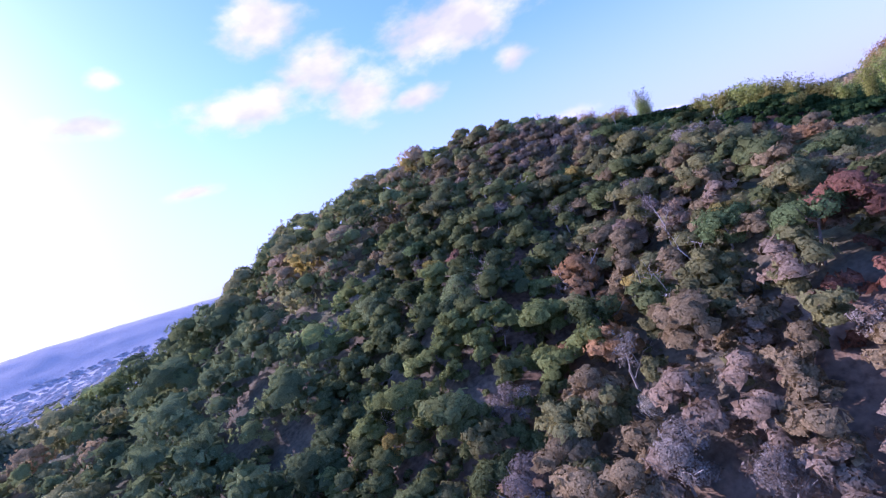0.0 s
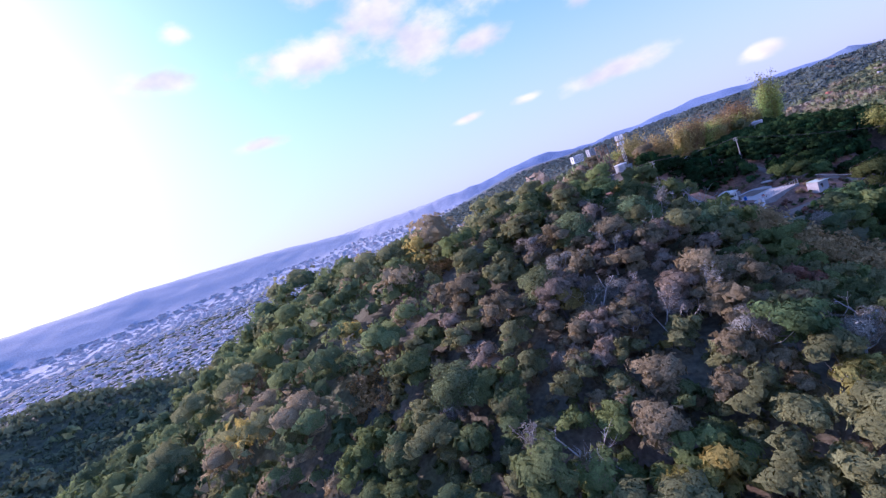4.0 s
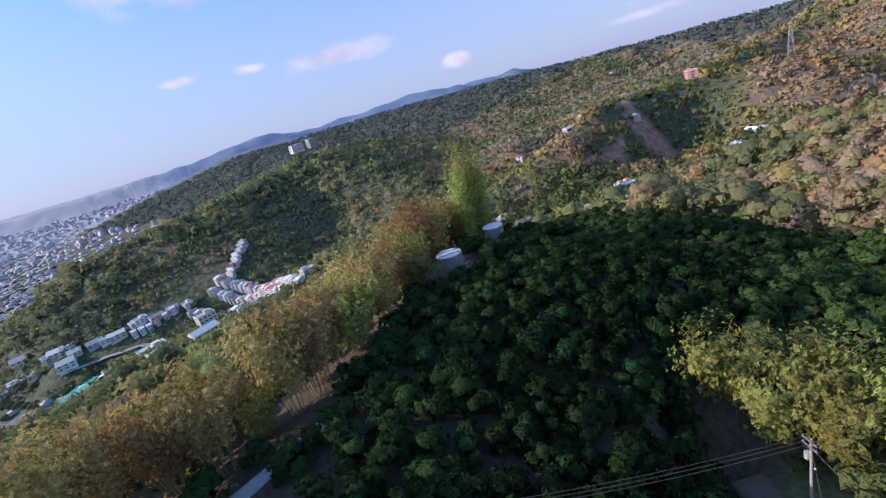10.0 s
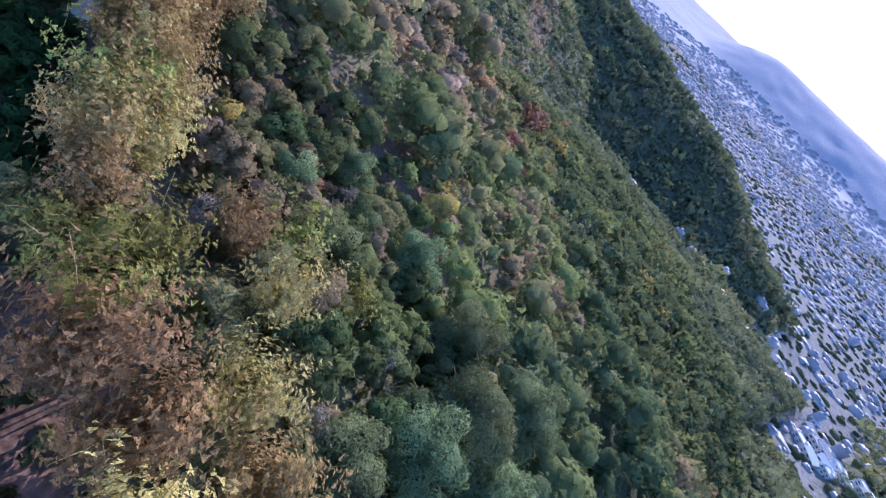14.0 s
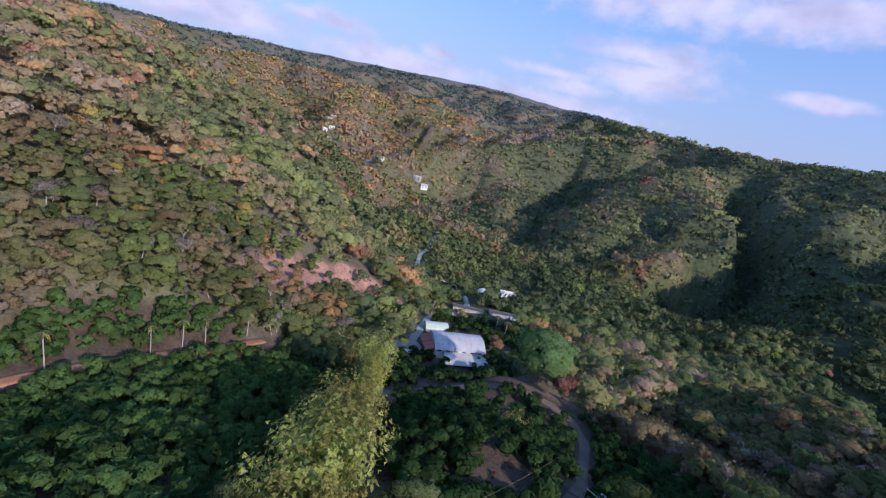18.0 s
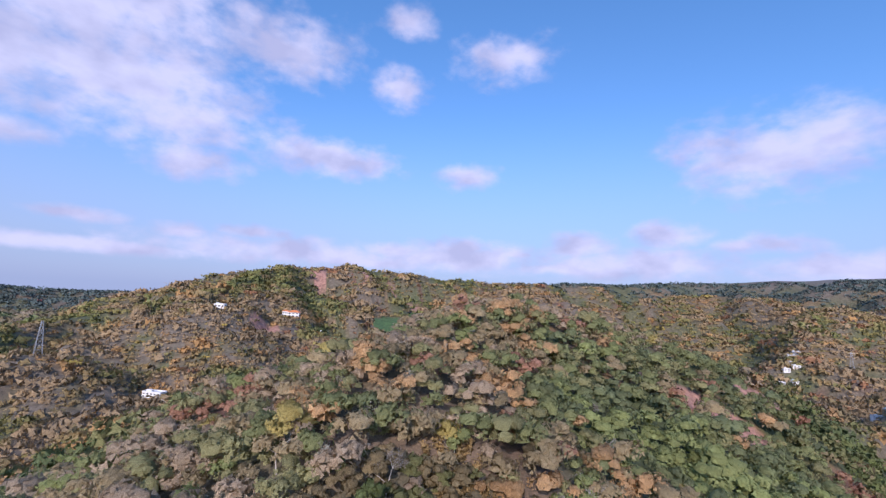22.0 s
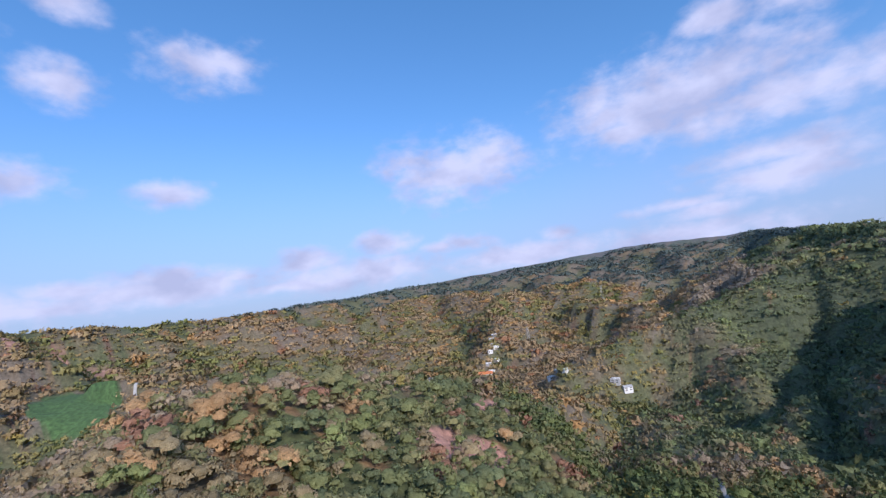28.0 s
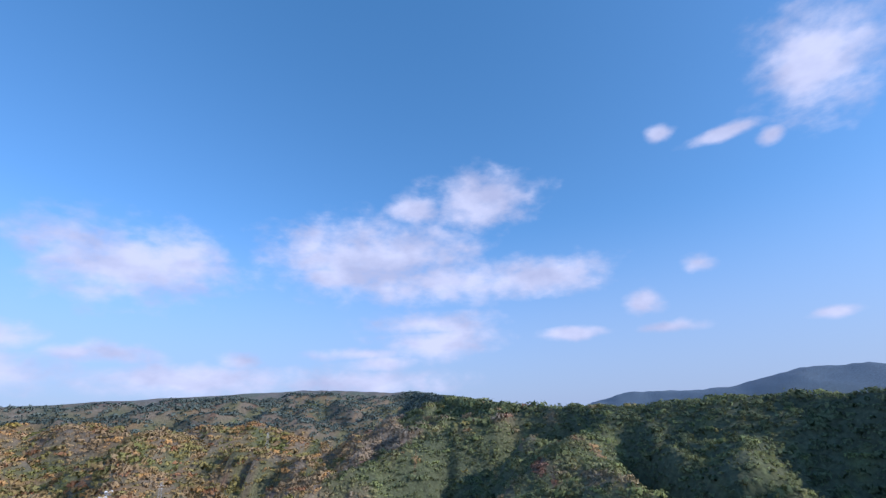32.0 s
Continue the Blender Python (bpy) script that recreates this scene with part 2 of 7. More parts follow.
def foliage(name, tone=None, vary=0.45, through=0.3, grain=5.0, gaps=0.46):
    """Leaves: tone from the tree's own tint when none is given; each spray differs a little, light shines through, and small gaps show between the leaves."""
    m = bpy.data.materials.new(name)
    m.use_nodes = True
    nt = m.node_tree
    nt.nodes.clear()
    n, l = nt.nodes.new, nt.links.new
    out, dif, tra, mixs = n("ShaderNodeOutputMaterial"), n("ShaderNodeBsdfDiffuse"), n("ShaderNodeBsdfTranslucent"), n("ShaderNodeMixShader")
    geo, hsv, rng = n("ShaderNodeNewGeometry"), n("ShaderNodeHueSaturation"), n("ShaderNodeMapRange")
    rng.inputs["To Min"].default_value, rng.inputs["To Max"].default_value = 1 - vary, 1 + vary
    l(geo.outputs["Random Per Island"], rng.inputs["Value"])
    if tone is None:
        at = n("ShaderNodeAttribute")
        at.attribute_name = "tint"
        l(at.outputs["Color"], hsv.inputs["Color"])
        l(rng.outputs[0], hsv.inputs["Value"])
    else:
        hsv.inputs["Color"].default_value = rgb(tone)
        info, r2, mul = n("ShaderNodeObjectInfo"), n("ShaderNodeMapRange"), n("ShaderNodeMath")
        r2.inputs["To Min"].default_value, r2.inputs["To Max"].default_value = 0.7, 1.3
        l(info.outputs["Random"], r2.inputs["Value"])
        mul.operation = "MULTIPLY"
        l(rng.outputs[0], mul.inputs[0])
        l(r2.outputs[0], mul.inputs[1])
        l(mul.outputs[0], hsv.inputs["Value"])
        r3 = n("ShaderNodeMapRange")
        r3.inputs["To Min"].default_value, r3.inputs["To Max"].default_value = 0.47, 0.53
        l(info.outputs["Random"], r3.inputs["Value"])
        l(r3.outputs[0], hsv.inputs["Hue"])
    l(hsv.outputs[0], dif.inputs["Color"])
    l(hsv.outputs[0], tra.inputs["Color"])
    mixs.inputs[0].default_value = through
    l(dif.outputs[0], mixs.inputs[1])
    l(tra.outputs[0], mixs.inputs[2])
    tex, hole, clear, cut = n("ShaderNodeTexNoise"), n("ShaderNodeMath"), n("ShaderNodeBsdfTransparent"), n("ShaderNodeMixShader")
    tex.inputs["Scale"].default_value, tex.inputs["Detail"].default_value, tex.inputs["Roughness"].default_value = grain, 3.0, 0.62
    l(geo.outputs["Position"], tex.inputs["Vector"])
    hole.operation, hole.inputs[1].default_value = "LESS_THAN", gaps
    l(tex.outputs["Fac"], hole.inputs[0])
    l(hole.outputs[0], cut.inputs[0])
    l(mixs.outputs[0], cut.inputs[1])
    l(clear.outputs[0], cut.inputs[2])
    l(cut.outputs[0], out.inputs["Surface"])
    # sprays stand out unevenly and differ in tone
    sep, tonal, mul2 = n("ShaderNodeSeparateColor"), n("ShaderNodeMapRange"), n("ShaderNodeMath")
    l(tex.outputs["Color"], sep.inputs[0])
    tonal.inputs["From Min"].default_value, tonal.inputs["From Max"].default_value = 0.35, 0.65
    tonal.inputs["To Min"].default_value, tonal.inputs["To Max"].default_value = 0.72, 1.3
    l(sep.outputs["Green"], tonal.inputs["Value"])
    was = hsv.inputs["Value"].links[0].from_socket
    mul2.operation = "MULTIPLY"
    l(was, mul2.inputs[0])
    l(tonal.outputs[0], mul2.inputs[1])
    l(mul2.outputs[0], hsv.inputs["Value"])
    bp = n("ShaderNodeBump")
    bp.inputs["Strength"].default_value, bp.inputs["Distance"].default_value = 0.7, 0.8 / grain
    l(sep.outputs["Blue"], bp.inputs["Height"])
    l(bp.outputs[0], dif.inputs["Normal"])
    return m


LEAF_TINTED = foliage("mixed_foliage", None, 0.17, 0.40, 4.8, 0.43)
LEAF_FAR = foliage("distant_foliage", None, 0.12, 0.33, 1.5, 0.40)
LEAF_GREEN = foliage("broadleaf_foliage", (0.105, 0.142, 0.055))
LEAF_GREY = foliage("dry_grey_foliage", (0.26, 0.235, 0.19), 0.35, 0.25, 6.5, 0.52)
LEAF_RED = foliage("withered_red_foliage", (0.27, 0.145, 0.10))
LEAF_YELLOW = foliage("yellow_green_foliage", (0.27, 0.25, 0.07))
# Nearly black green: the ridge's shade on the orchard slope is in this colour.
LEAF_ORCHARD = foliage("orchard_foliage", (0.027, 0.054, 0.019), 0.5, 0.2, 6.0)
LEAF_BAMBOO = foliage("bamboo_leaves", (0.33, 0.34, 0.095), 0.4, 0.4, 6.0)
LEAF_TALL = foliage("tall_bamboo_leaves", (0.37, 0.43, 0.12), 0.4, 0.4, 5.0, 0.48)
LEAF_ACACIA = foliage("acacia_foliage", (0.18, 0.225, 0.10), 0.35, 0.3, 5.0, 0.5)
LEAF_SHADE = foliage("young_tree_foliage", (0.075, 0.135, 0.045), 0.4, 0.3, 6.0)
LEAF_ROUND = foliage("round_tree_foliage", (0.125, 0.178, 0.066), 0.45, 0.28, 6.0)
LEAF_MANGO = foliage("mango_foliage", (0.10, 0.135, 0.045), 0.5, 0.3, 6.0)
LEAF_STRAW = foliage("straw_bamboo_leaves", (0.42, 0.32, 0.13), 0.35, 0.35, 6.0)
BARK = surface("grey_bark", (0.13, 0.11, 0.09), (0.28, 0.26, 0.23), 0.6, 0.9, 0.4)
PALE_BARK = surface("pale_dead_wood", (0.34, 0.31, 0.27), (0.55, 0.52, 0.47), 0.5, 0.85, 0.3)
CANE = surface("bamboo_cane", (0.25, 0.22, 0.08), (0.42, 0.36, 0.17), 0.8, 0.6, 0.1)
CONCRETE = surface("weathered_concrete", (0.30, 0.29, 0.27), (0.46, 0.45, 0.43), 2.5, 0.85, 0.2)
PALE_CONCRETE = surface("new_concrete", (0.36, 0.32, 0.285), (0.52, 0.475, 0.43), 3.0, 0.8, 0.12)
ROAD = surface("dusty_road", (0.135, 0.10, 0.075), (0.22, 0.17, 0.125), 3.0, 0.9, 0.2)
WHITE = surface("white_paint", (0.68, 0.68, 0.67), (0.82, 0.82, 0.81), 2.0, 0.6, 0.05)
CREAM = surface("cream_panel", (0.52, 0.52, 0.44), (0.63, 0.63, 0.55), 1.5, 0.55, 0.05)
GREY = surface("grey_render", (0.36, 0.36, 0.36), (0.50, 0.50, 0.50), 2.0, 0.8, 0.1)
STEEL = surface("galvanised_steel", (0.42, 0.43, 0.44), (0.60, 0.61, 0.62), 1.2, 0.42, 0.05, 0.7)
RUST = surface("rusty_steel", (0.13, 0.085, 0.055), (0.26, 0.19, 0.12), 0.7, 0.85, 0.3, 0.2)
RED_ROOF = surface("red_sheet_roof", (0.42, 0.10, 0.07), (0.55, 0.15, 0.10), 2.0, 0.5, 0.05)
ORANGE_ROOF = surface("orange_tile_roof", (0.55, 0.17, 0.06), (0.72, 0.27, 0.09), 2.0, 0.6, 0.1)
TEAL = surface("teal_netting", (0.015, 0.22, 0.21), (0.04, 0.38, 0.35), 3.0, 0.6, 0.2)
GREEN_ROOF = surface("pale_green_roof", (0.42, 0.52, 0.44), (0.55, 0.64, 0.56), 2.0, 0.55, 0.05)
BLUE = surface("blue_plastic", (0.02, 0.10, 0.36), (0.05, 0.18, 0.50), 0.5, 0.45, 0.0)
DARK = surface("dark_opening", (0.02, 0.02, 0.022), (0.05, 0.05, 0.055), 0.5, 0.4, 0.0)
PINK = surface("pink_render", (0.60, 0.33, 0.27), (0.72, 0.45, 0.38), 2.0, 0.75, 0.1)

def fbm(x, y, size, octaves=4, seed=0):
    """Smooth value noise in about -1..1, vectorised."""
    total, amp, norm = np.zeros_like(x, dtype=float), 1.0, 0.0
    for o in range(octaves):
        u, v = x / size + 37.3 * o + seed * 11.7, y / size - 19.1 * o + seed * 5.3
        i, j = np.floor(u), np.floor(v)
        a, b = u - i, v - j
        a, b = a * a * (3 - 2 * a), b * b * (3 - 2 * b)

        def h(p, q):
            s = np.sin(p * 127.1 + q * 311.7 + o * 74.7 + seed * 17.0) * 43758.5453
            return (s - np.floor(s)) * 2 - 1

        total += amp * (h(i, j) * (1 - a) * (1 - b) + h(i + 1, j) * a * (1 - b) + h(i, j + 1) * (1 - a) * b + h(i + 1, j + 1) * a * b)
        norm += amp
        amp, size = amp * 0.5, size * 0.5
    return total / norm


def along(x, y, line):
    """Distance to a polyline of (x, y, z, ...) and its values at the nearest place; and the side (positive to its left)."""
    best, value, side = np.full(x.shape, 1e18), None, np.zeros(x.shape)
    line = np.array(line, float)
    value = np.zeros(x.shape + (line.shape[1] - 2,))
    for p, q in zip(line[:-1], line[1:]):
        dx, dy = q[0] - p[0], q[1] - p[1]
        s = np.clip(((x - p[0]) * dx + (y - p[1]) * dy) / (dx * dx + dy * dy), 0, 1)
        ex, ey = x - p[0] - s * dx, y - p[1] - s * dy
        d = ex * ex + ey * ey
        near = d < best
        best = np.where(near, d, best)
        value = np.where(near[..., None], p[2:] + s[..., None] * (q[2:] - p[2:]), value)
        side = np.where(near, dx * ey - dy * ex, side)
    return np.sqrt(best), value, side


# Crest lines: x, y, height, slope to the left of the line, slope to its right.
MAIN_RIDGE = [(-330, 330, -135, 0.5, 0.5), (-190, 235, -88, 0.45, 0.5), (-110, 165, -60, 0.42, 0.5), (-62, 128, -27, 0.42, 0.5), (-22, 96, -22, 0.42, 0.52), (10, 84, -18, 0.4, 0.46), (38, 106, -18.8, 0.4, 0.46), (44, 119, -16.4, 0.42, 0.46), (55, 126, -20, 0.42, 0.44), (66, 126, -22, 0.4, 0.44), (90, 140, -22, 0.4, 0.36), (110, 155, -22, 0.48, 0.34), (130, 168, -25.5, 0.55, 0.45), (160, 190, -45, 0.55, 0.5), (215, 240, -95, 0.5, 0.5)]
START_SPUR = [(10, 84, -18, 0.5, 0.5), (22, 52, -33, 0.55, 0.45), (18, 8, -44, 0.5, 0.5), (8, -30, -54, 0.5, 0.5), (0, -100, -84, 0.45, 0.45)]
YARD_BENCH = [(60, 92, -32.5, 0.22, 0.3), (95, 91, -36.6, 0.12, 0.28), (112, 101, -36.9, 0.1, 0.3), (150, 138, -36, 0.14, 0.42), (190, 175, -42, 0.25, 0.5), (240, 190, -62, 0.4, 0.4)]
ORCHARD_BENCH = [(112, 101, -36.9, 0.3, 0.3), (150, 95, -43, 0.3, 0.34), (190, 100, -44, 0.3, 0.5)]
KNOLL_HILL = [(172, 92, -46, 0.5, 0.75), (205, 92, -36, 0.55, 0.72), (236, 80, -20, 0.5, 0.6), (263, 54, -5, 0.46, 0.52), (300, 32, -2, 0.42, 0.54), (335, 2, 4, 0.42, 0.55), (376, -26, 12, 0.4, 0.55), (392, -82, 9, 0.4, 0.55), (392, -150, -4, 0.4, 0.62), (402, -235, -23, 0.4, 0.55), (415, -330, -49, 0.4, 0.5), (430, -450, -80, 0.4, 0.5), (440, -560, -111, 0.4, 0.5)]
VALLEY_BENCH = [(180, -90, -98, 0.4, 0.4), (206, -150, -102, 0.4, 0.42), (226, -243, -103, 0.4, 0.4), (262, -340, -108, 0.4, 0.4)]
KNOLL_SPUR = [(250, 66, -12, 0.5, 0.5), (300, 150, -48, 0.4, 0.4), (330, 205, -64, 0.4, 0.4), (370, 260, -95, 0.4, 0.4)]
HOUSE_SLOPE = [(270, 470, -130, 0.4, 0.4), (400, 450, -90, 0.4, 0.6), (500, 440, -52, 0.35, 0.45), (660, 420, -51, 0.3, 0.4), (690, 315, -56, 0.35, 0.36), (680, 210, -92, 0.35, 0.4), (620, 160, -110, 0.35, 0.4)]
BACK_RANGE = [(700, 420, -50, 0.2, 0.3), (900, 400, -35, 0.25, 0.3), (1020, 260, -5, 0.25, 0.33), (1480, 118, 92, 0.3, 0.32), (1540, 60, 84, 0.3, 0.3), (1580, -80, 108, 0.3, 0.32), (1560, -260, 92, 0.3, 0.3), (1640, -620, 90, 0.3, 0.3), (1750, -1000, 108, 0.3, 0.3)]
BACK_SPUR_A = [(1005, 250, -14, 0.3, 0.3), (905, 187, -8, 0.3, 0.3), (780, 140, -66, 0.3, 0.35)]
BACK_SPUR_B = [(1440, 115, 78, 0.3, 0.3), (1180, 90, 5, 0.25, 0.25), (1000, 76, -26, 0.25, 0.25), (860, 20, -62, 0.3, 0.3)]
BACK_SPUR_C = [(1540, -85, 96, 0.3, 0.3), (1400, -130, 20, 0.3, 0.3), (1260, -165, -36, 0.2, 0.2), (1000, -230, -75, 0.3, 0.3)]
PLATEAU_NORTH = [(500, 2600, 20, 0.2, 0.2), (1150, 2150, 8, 0.15, 0.2), (1600, 1600, 0, 0.15, 0.2), (1900, 1000, -18, 0.15, 0.2), (2000, 750, -22, 0.15, 0.2), (1850, 100, -10, 0.15, 0.2)]
PLATEAU_SOUTH = [(1750, -1000, 108, 0.15, 0.25), (1850, -1600, 150, 0.15, 0.2), (1500, -2100, 190, 0.15, 0.18), (900, -2500, 235, 0.15, 0.18), (300, -2550, 205, 0.15, 0.2)]
VILLAGE_SPUR = [(1100, -1500, 60, 0.3, 0.3), (950, -1150, 5, 0.3, 0.3), (800, -950, -75, 0.3, 0.3)]
TOWN_HILL = [(-260, 920, -165, 0.4, 0.45), (-60, 880, -75, 0.35, 0.5), (140, 870, -55, 0.3, 0.48), (330, 1000, -44, 0.2, 0.42), (520, 1350, -48, 0.2, 0.25), (540, 1720, -52, 0.2, 0.2), (500, 2600, 20, 0.2, 0.2)]
TOWN_SPUR = [(330, 1000, -30, 0.4, 0.4), (390, 780, -80, 0.4, 0.4), (430, 620, -115, 0.4, 0.4)]
WEST_RANGE = [(-1000, -150, 60, 0.45, 0.35), (-700, -120, 62, 0.45, 0.35), (-450, -190, 72, 0.48, 0.38), (-400, -390, 72, 0.42, 0.36), (-350, -640, 78, 0.4, 0.36), (-180, -850, 72, 0.38, 0.36), (0, -1080, 82, 0.36, 0.33), (120, -1500, 120, 0.3, 0.3), (300, -2550, 205, 0.2, 0.2)]
WEST_SPUR_A = [(-400, -390, 70, 0.4, 0.4), (-240, -340, -15, 0.4, 0.4), (-130, -310, -85, 0.6, 0.6)]
WEST_SPUR_B = [(-180, -850, 70, 0.4, 0.4), (0, -700, 10, 0.4, 0.4), (70, -560, -75, 0.5, 0.5)]
WEST_SPUR_C = [(0, -1080, 80, 0.38, 0.38), (190, -1000, 30, 0.38, 0.38), (420, -820, -45, 0.38, 0.38), (520, -700, -90, 0.4, 0.4)]
WEST_SPUR_D = [(-450, -190, 72, 0.45, 0.45), (-330, -110, -5, 0.5, 0.5), (-230, -60, -75, 0.5, 0.5)]
WEST_SHOULDER = [(-62, 128, -24, 0.5, 0.5), (-95, 128, -39, 0.5, 0.5), (-122, 110, -52, 0.5, 0.5), (-138, 60, -64, 0.5, 0.5), (-152, 5, -84, 0.5, 0.5)]
TOWNWARD_HILL = [(-1200, 200, -30, 0.3, 0.35), (-900, 420, -60, 0.3, 0.35), (-640, 600, -92, 0.35, 0.35), (-480, 690, -140, 0.35, 0.35)]
HORIZON_NORTH = [(-3680, 2125, 150, 0.42, 0.42), (-3005, 3005, 150, 0.42, 0.42), (-2498, 3438, 155, 0.42, 0.42), (-1660, 3912, 110, 0.42, 0.42), (-883, 4157, 30, 0.42, 0.42), (-74, 4249, 52, 0.42, 0.42), (664, 4197, 95, 0.42, 0.42), (1313, 4041, 66, 0.42, 0.42), (1660, 3912, 37, 0.42, 0.42), (2060, 3717, 73, 0.42, 0.42), (2376, 3523, 82, 0.42, 0.42), (2731, 3255, 25, 0.42, 0.42), (3255, 2731, -90, 0.42, 0.42), (3752, 1995, -120, 0.42, 0.42)]
HORIZON_SOUTH = [(-2798, -1748, 190, 0.36, 0.36), (-2527, -2121, 215, 0.36, 0.36), (-2208, -2452, 262, 0.36, 0.36), (-1985, -2635, 275, 0.36, 0.36), (-1748, -2798, 225, 0.36, 0.36), (-1498, -2940, 180, 0.36, 0.36), (-1128, -3100, 190, 0.36, 0.36)]
CRESTS = [HORIZON_NORTH, HORIZON_SOUTH, WEST_SHOULDER, TOWNWARD_HILL, MAIN_RIDGE, START_SPUR, YARD_BENCH, ORCHARD_BENCH, KNOLL_HILL, VALLEY_BENCH, KNOLL_SPUR, HOUSE_SLOPE, BACK_RANGE, BACK_SPUR_A, BACK_SPUR_B, BACK_SPUR_C, PLATEAU_NORTH, PLATEAU_SOUTH, VILLAGE_SPUR, TOWN_HILL, TOWN_SPUR, WEST_RANGE, WEST_SPUR_A, WEST_SPUR_B, WEST_SPUR_C, WEST_SPUR_D]


def basin(x, y):
    """The lowest ground: the city's plain towards -x +y, and the valley that climbs away from it."""
    city = np.clip((y * 0.75 - x * 0.66 - 250) / 350, 0, 1)
    city = city * city * (3 - 2 * city)
    valley = -104 - 0.06 * np.clip(-y, 0, 500) - 0.06 * np.clip(y - 200, 0, 800) + 0.04 * np.clip(x - 450, 0, 900)
    far = np.clip((np.hypot(x, y) - 2200) / 2500, 0, 1)
    left = np.clip(0.5 - 0.5 * np.sin(np.arctan2(x, y) - 0.35), 0, 1)
    az = np.degrees(np.arctan2(x, y))
    far = far * (1 - np.clip((az - 43) / 7, 0, 1) * np.clip((96 - az) / 8, 0, 1))
    return valley * (1 - city) + (-188) * city + far ** 1.6 * (205 + 40 * left)


# Roads near the farm: width and line.
EARTH_TRACK = [(20, 98), (31, 95), (38, 92.5), (42, 88), (43.5, 81), (45, 75.5), (47.5, 71)]
DRIVE = [(45.5, 74), (48, 70), (51, 71), (53.5, 75), (57.5, 80)]
YARD_ROAD = [(56, 80), (64, 81), (74, 82.5), (84, 87), (92, 90), (98.5, 97), (106, 103), (108, 107)]
ORCHARD_ROAD = [(93, 90), (91.5, 80), (88, 70), (86, 54), (85, 40), (88, 29), (95, 25), (104, 25.5), (113, 31), (120, 39), (126, 46.5), (134, 50)]
ORCHARD_PATH = [(85, 89), (80, 97), (75.5, 101), (75.5, 108), (73, 114), (68, 118)]
TANK_PATH = [(47, 122), (54, 126.5), (62, 129), (70, 131.5), (77, 134)]
FOOT_TRACK = [(176, 104), (172.6, 91), (170.4, 74), (168.4, 62), (166, 46)]
BENCH_TRACK = [(131, 157.5), (141, 152), (152, 148.6), (158.7, 142.4), (161.8, 134.5), (166, 127), (171, 116)]
NEAR_ROADS = [(3.2, EARTH_TRACK), (3.4, DRIVE), (3.2, YARD_ROAD), (2.3, ORCHARD_ROAD), (2.0, ORCHARD_PATH), (2.0, TANK_PATH), (2.6, BENCH_TRACK), (2.4, FOOT_TRACK)]
LEVELS = {}

# Levelled ground: x, y, radius, height.
PADS = [(62, 96, 8, -31.6), (65, 80.5, 3.5, -34.4), (58, 79, 3, -34.6), (54, 91, 4, -31.2), (134, -20, 20, -74.0), (110, 155, 4, -21.8), (128, 166, 4, -25.2), (65.5, 124.5, 4, -22.0), (44, 118, 4, -16.4), (79, 104, 3, -30.4),
        (107, 101, 5, -36.4), (92, 91, 5, -36.2), (100, 76, 8, -37.5), (104, 26, 5, -52.0), (93, 24, 5, -52.6), (98, 14, 4, -53.6), (323, 203, 12, -63.5), (403, 334, 14, -112.0), (657, 407, 16, -55.0), (679, 207, 16, -97.0), (1011, 77, 18, -28.0),
        (213, -157, 9, -101.0), (148, -268, 22, -129.0), (1263, -167, 40, -38.0), (291, 322, 36, -113.8), (307, 389, 12, -109.0), (281, 432, 8, -109.0), (325, 441, 14, -109.0), (75, 480, 12, -122.0)]


def creeks(x, y):
    """How near a creek bed, and a lesser side brook, lies: 1 in the bed, 0 on the spurs between."""
    bend = 40 * fbm(x, y, 140, 2, 12)
    creek = 1 - np.clip(np.abs(fbm(x + bend, y - bend, 250, 2, 7)) / 0.42, 0, 1)
    brook = 1 - np.clip(np.abs(fbm(x + bend, y - bend, 100, 2, 8)) / 0.45, 0, 1)
    return creek, brook


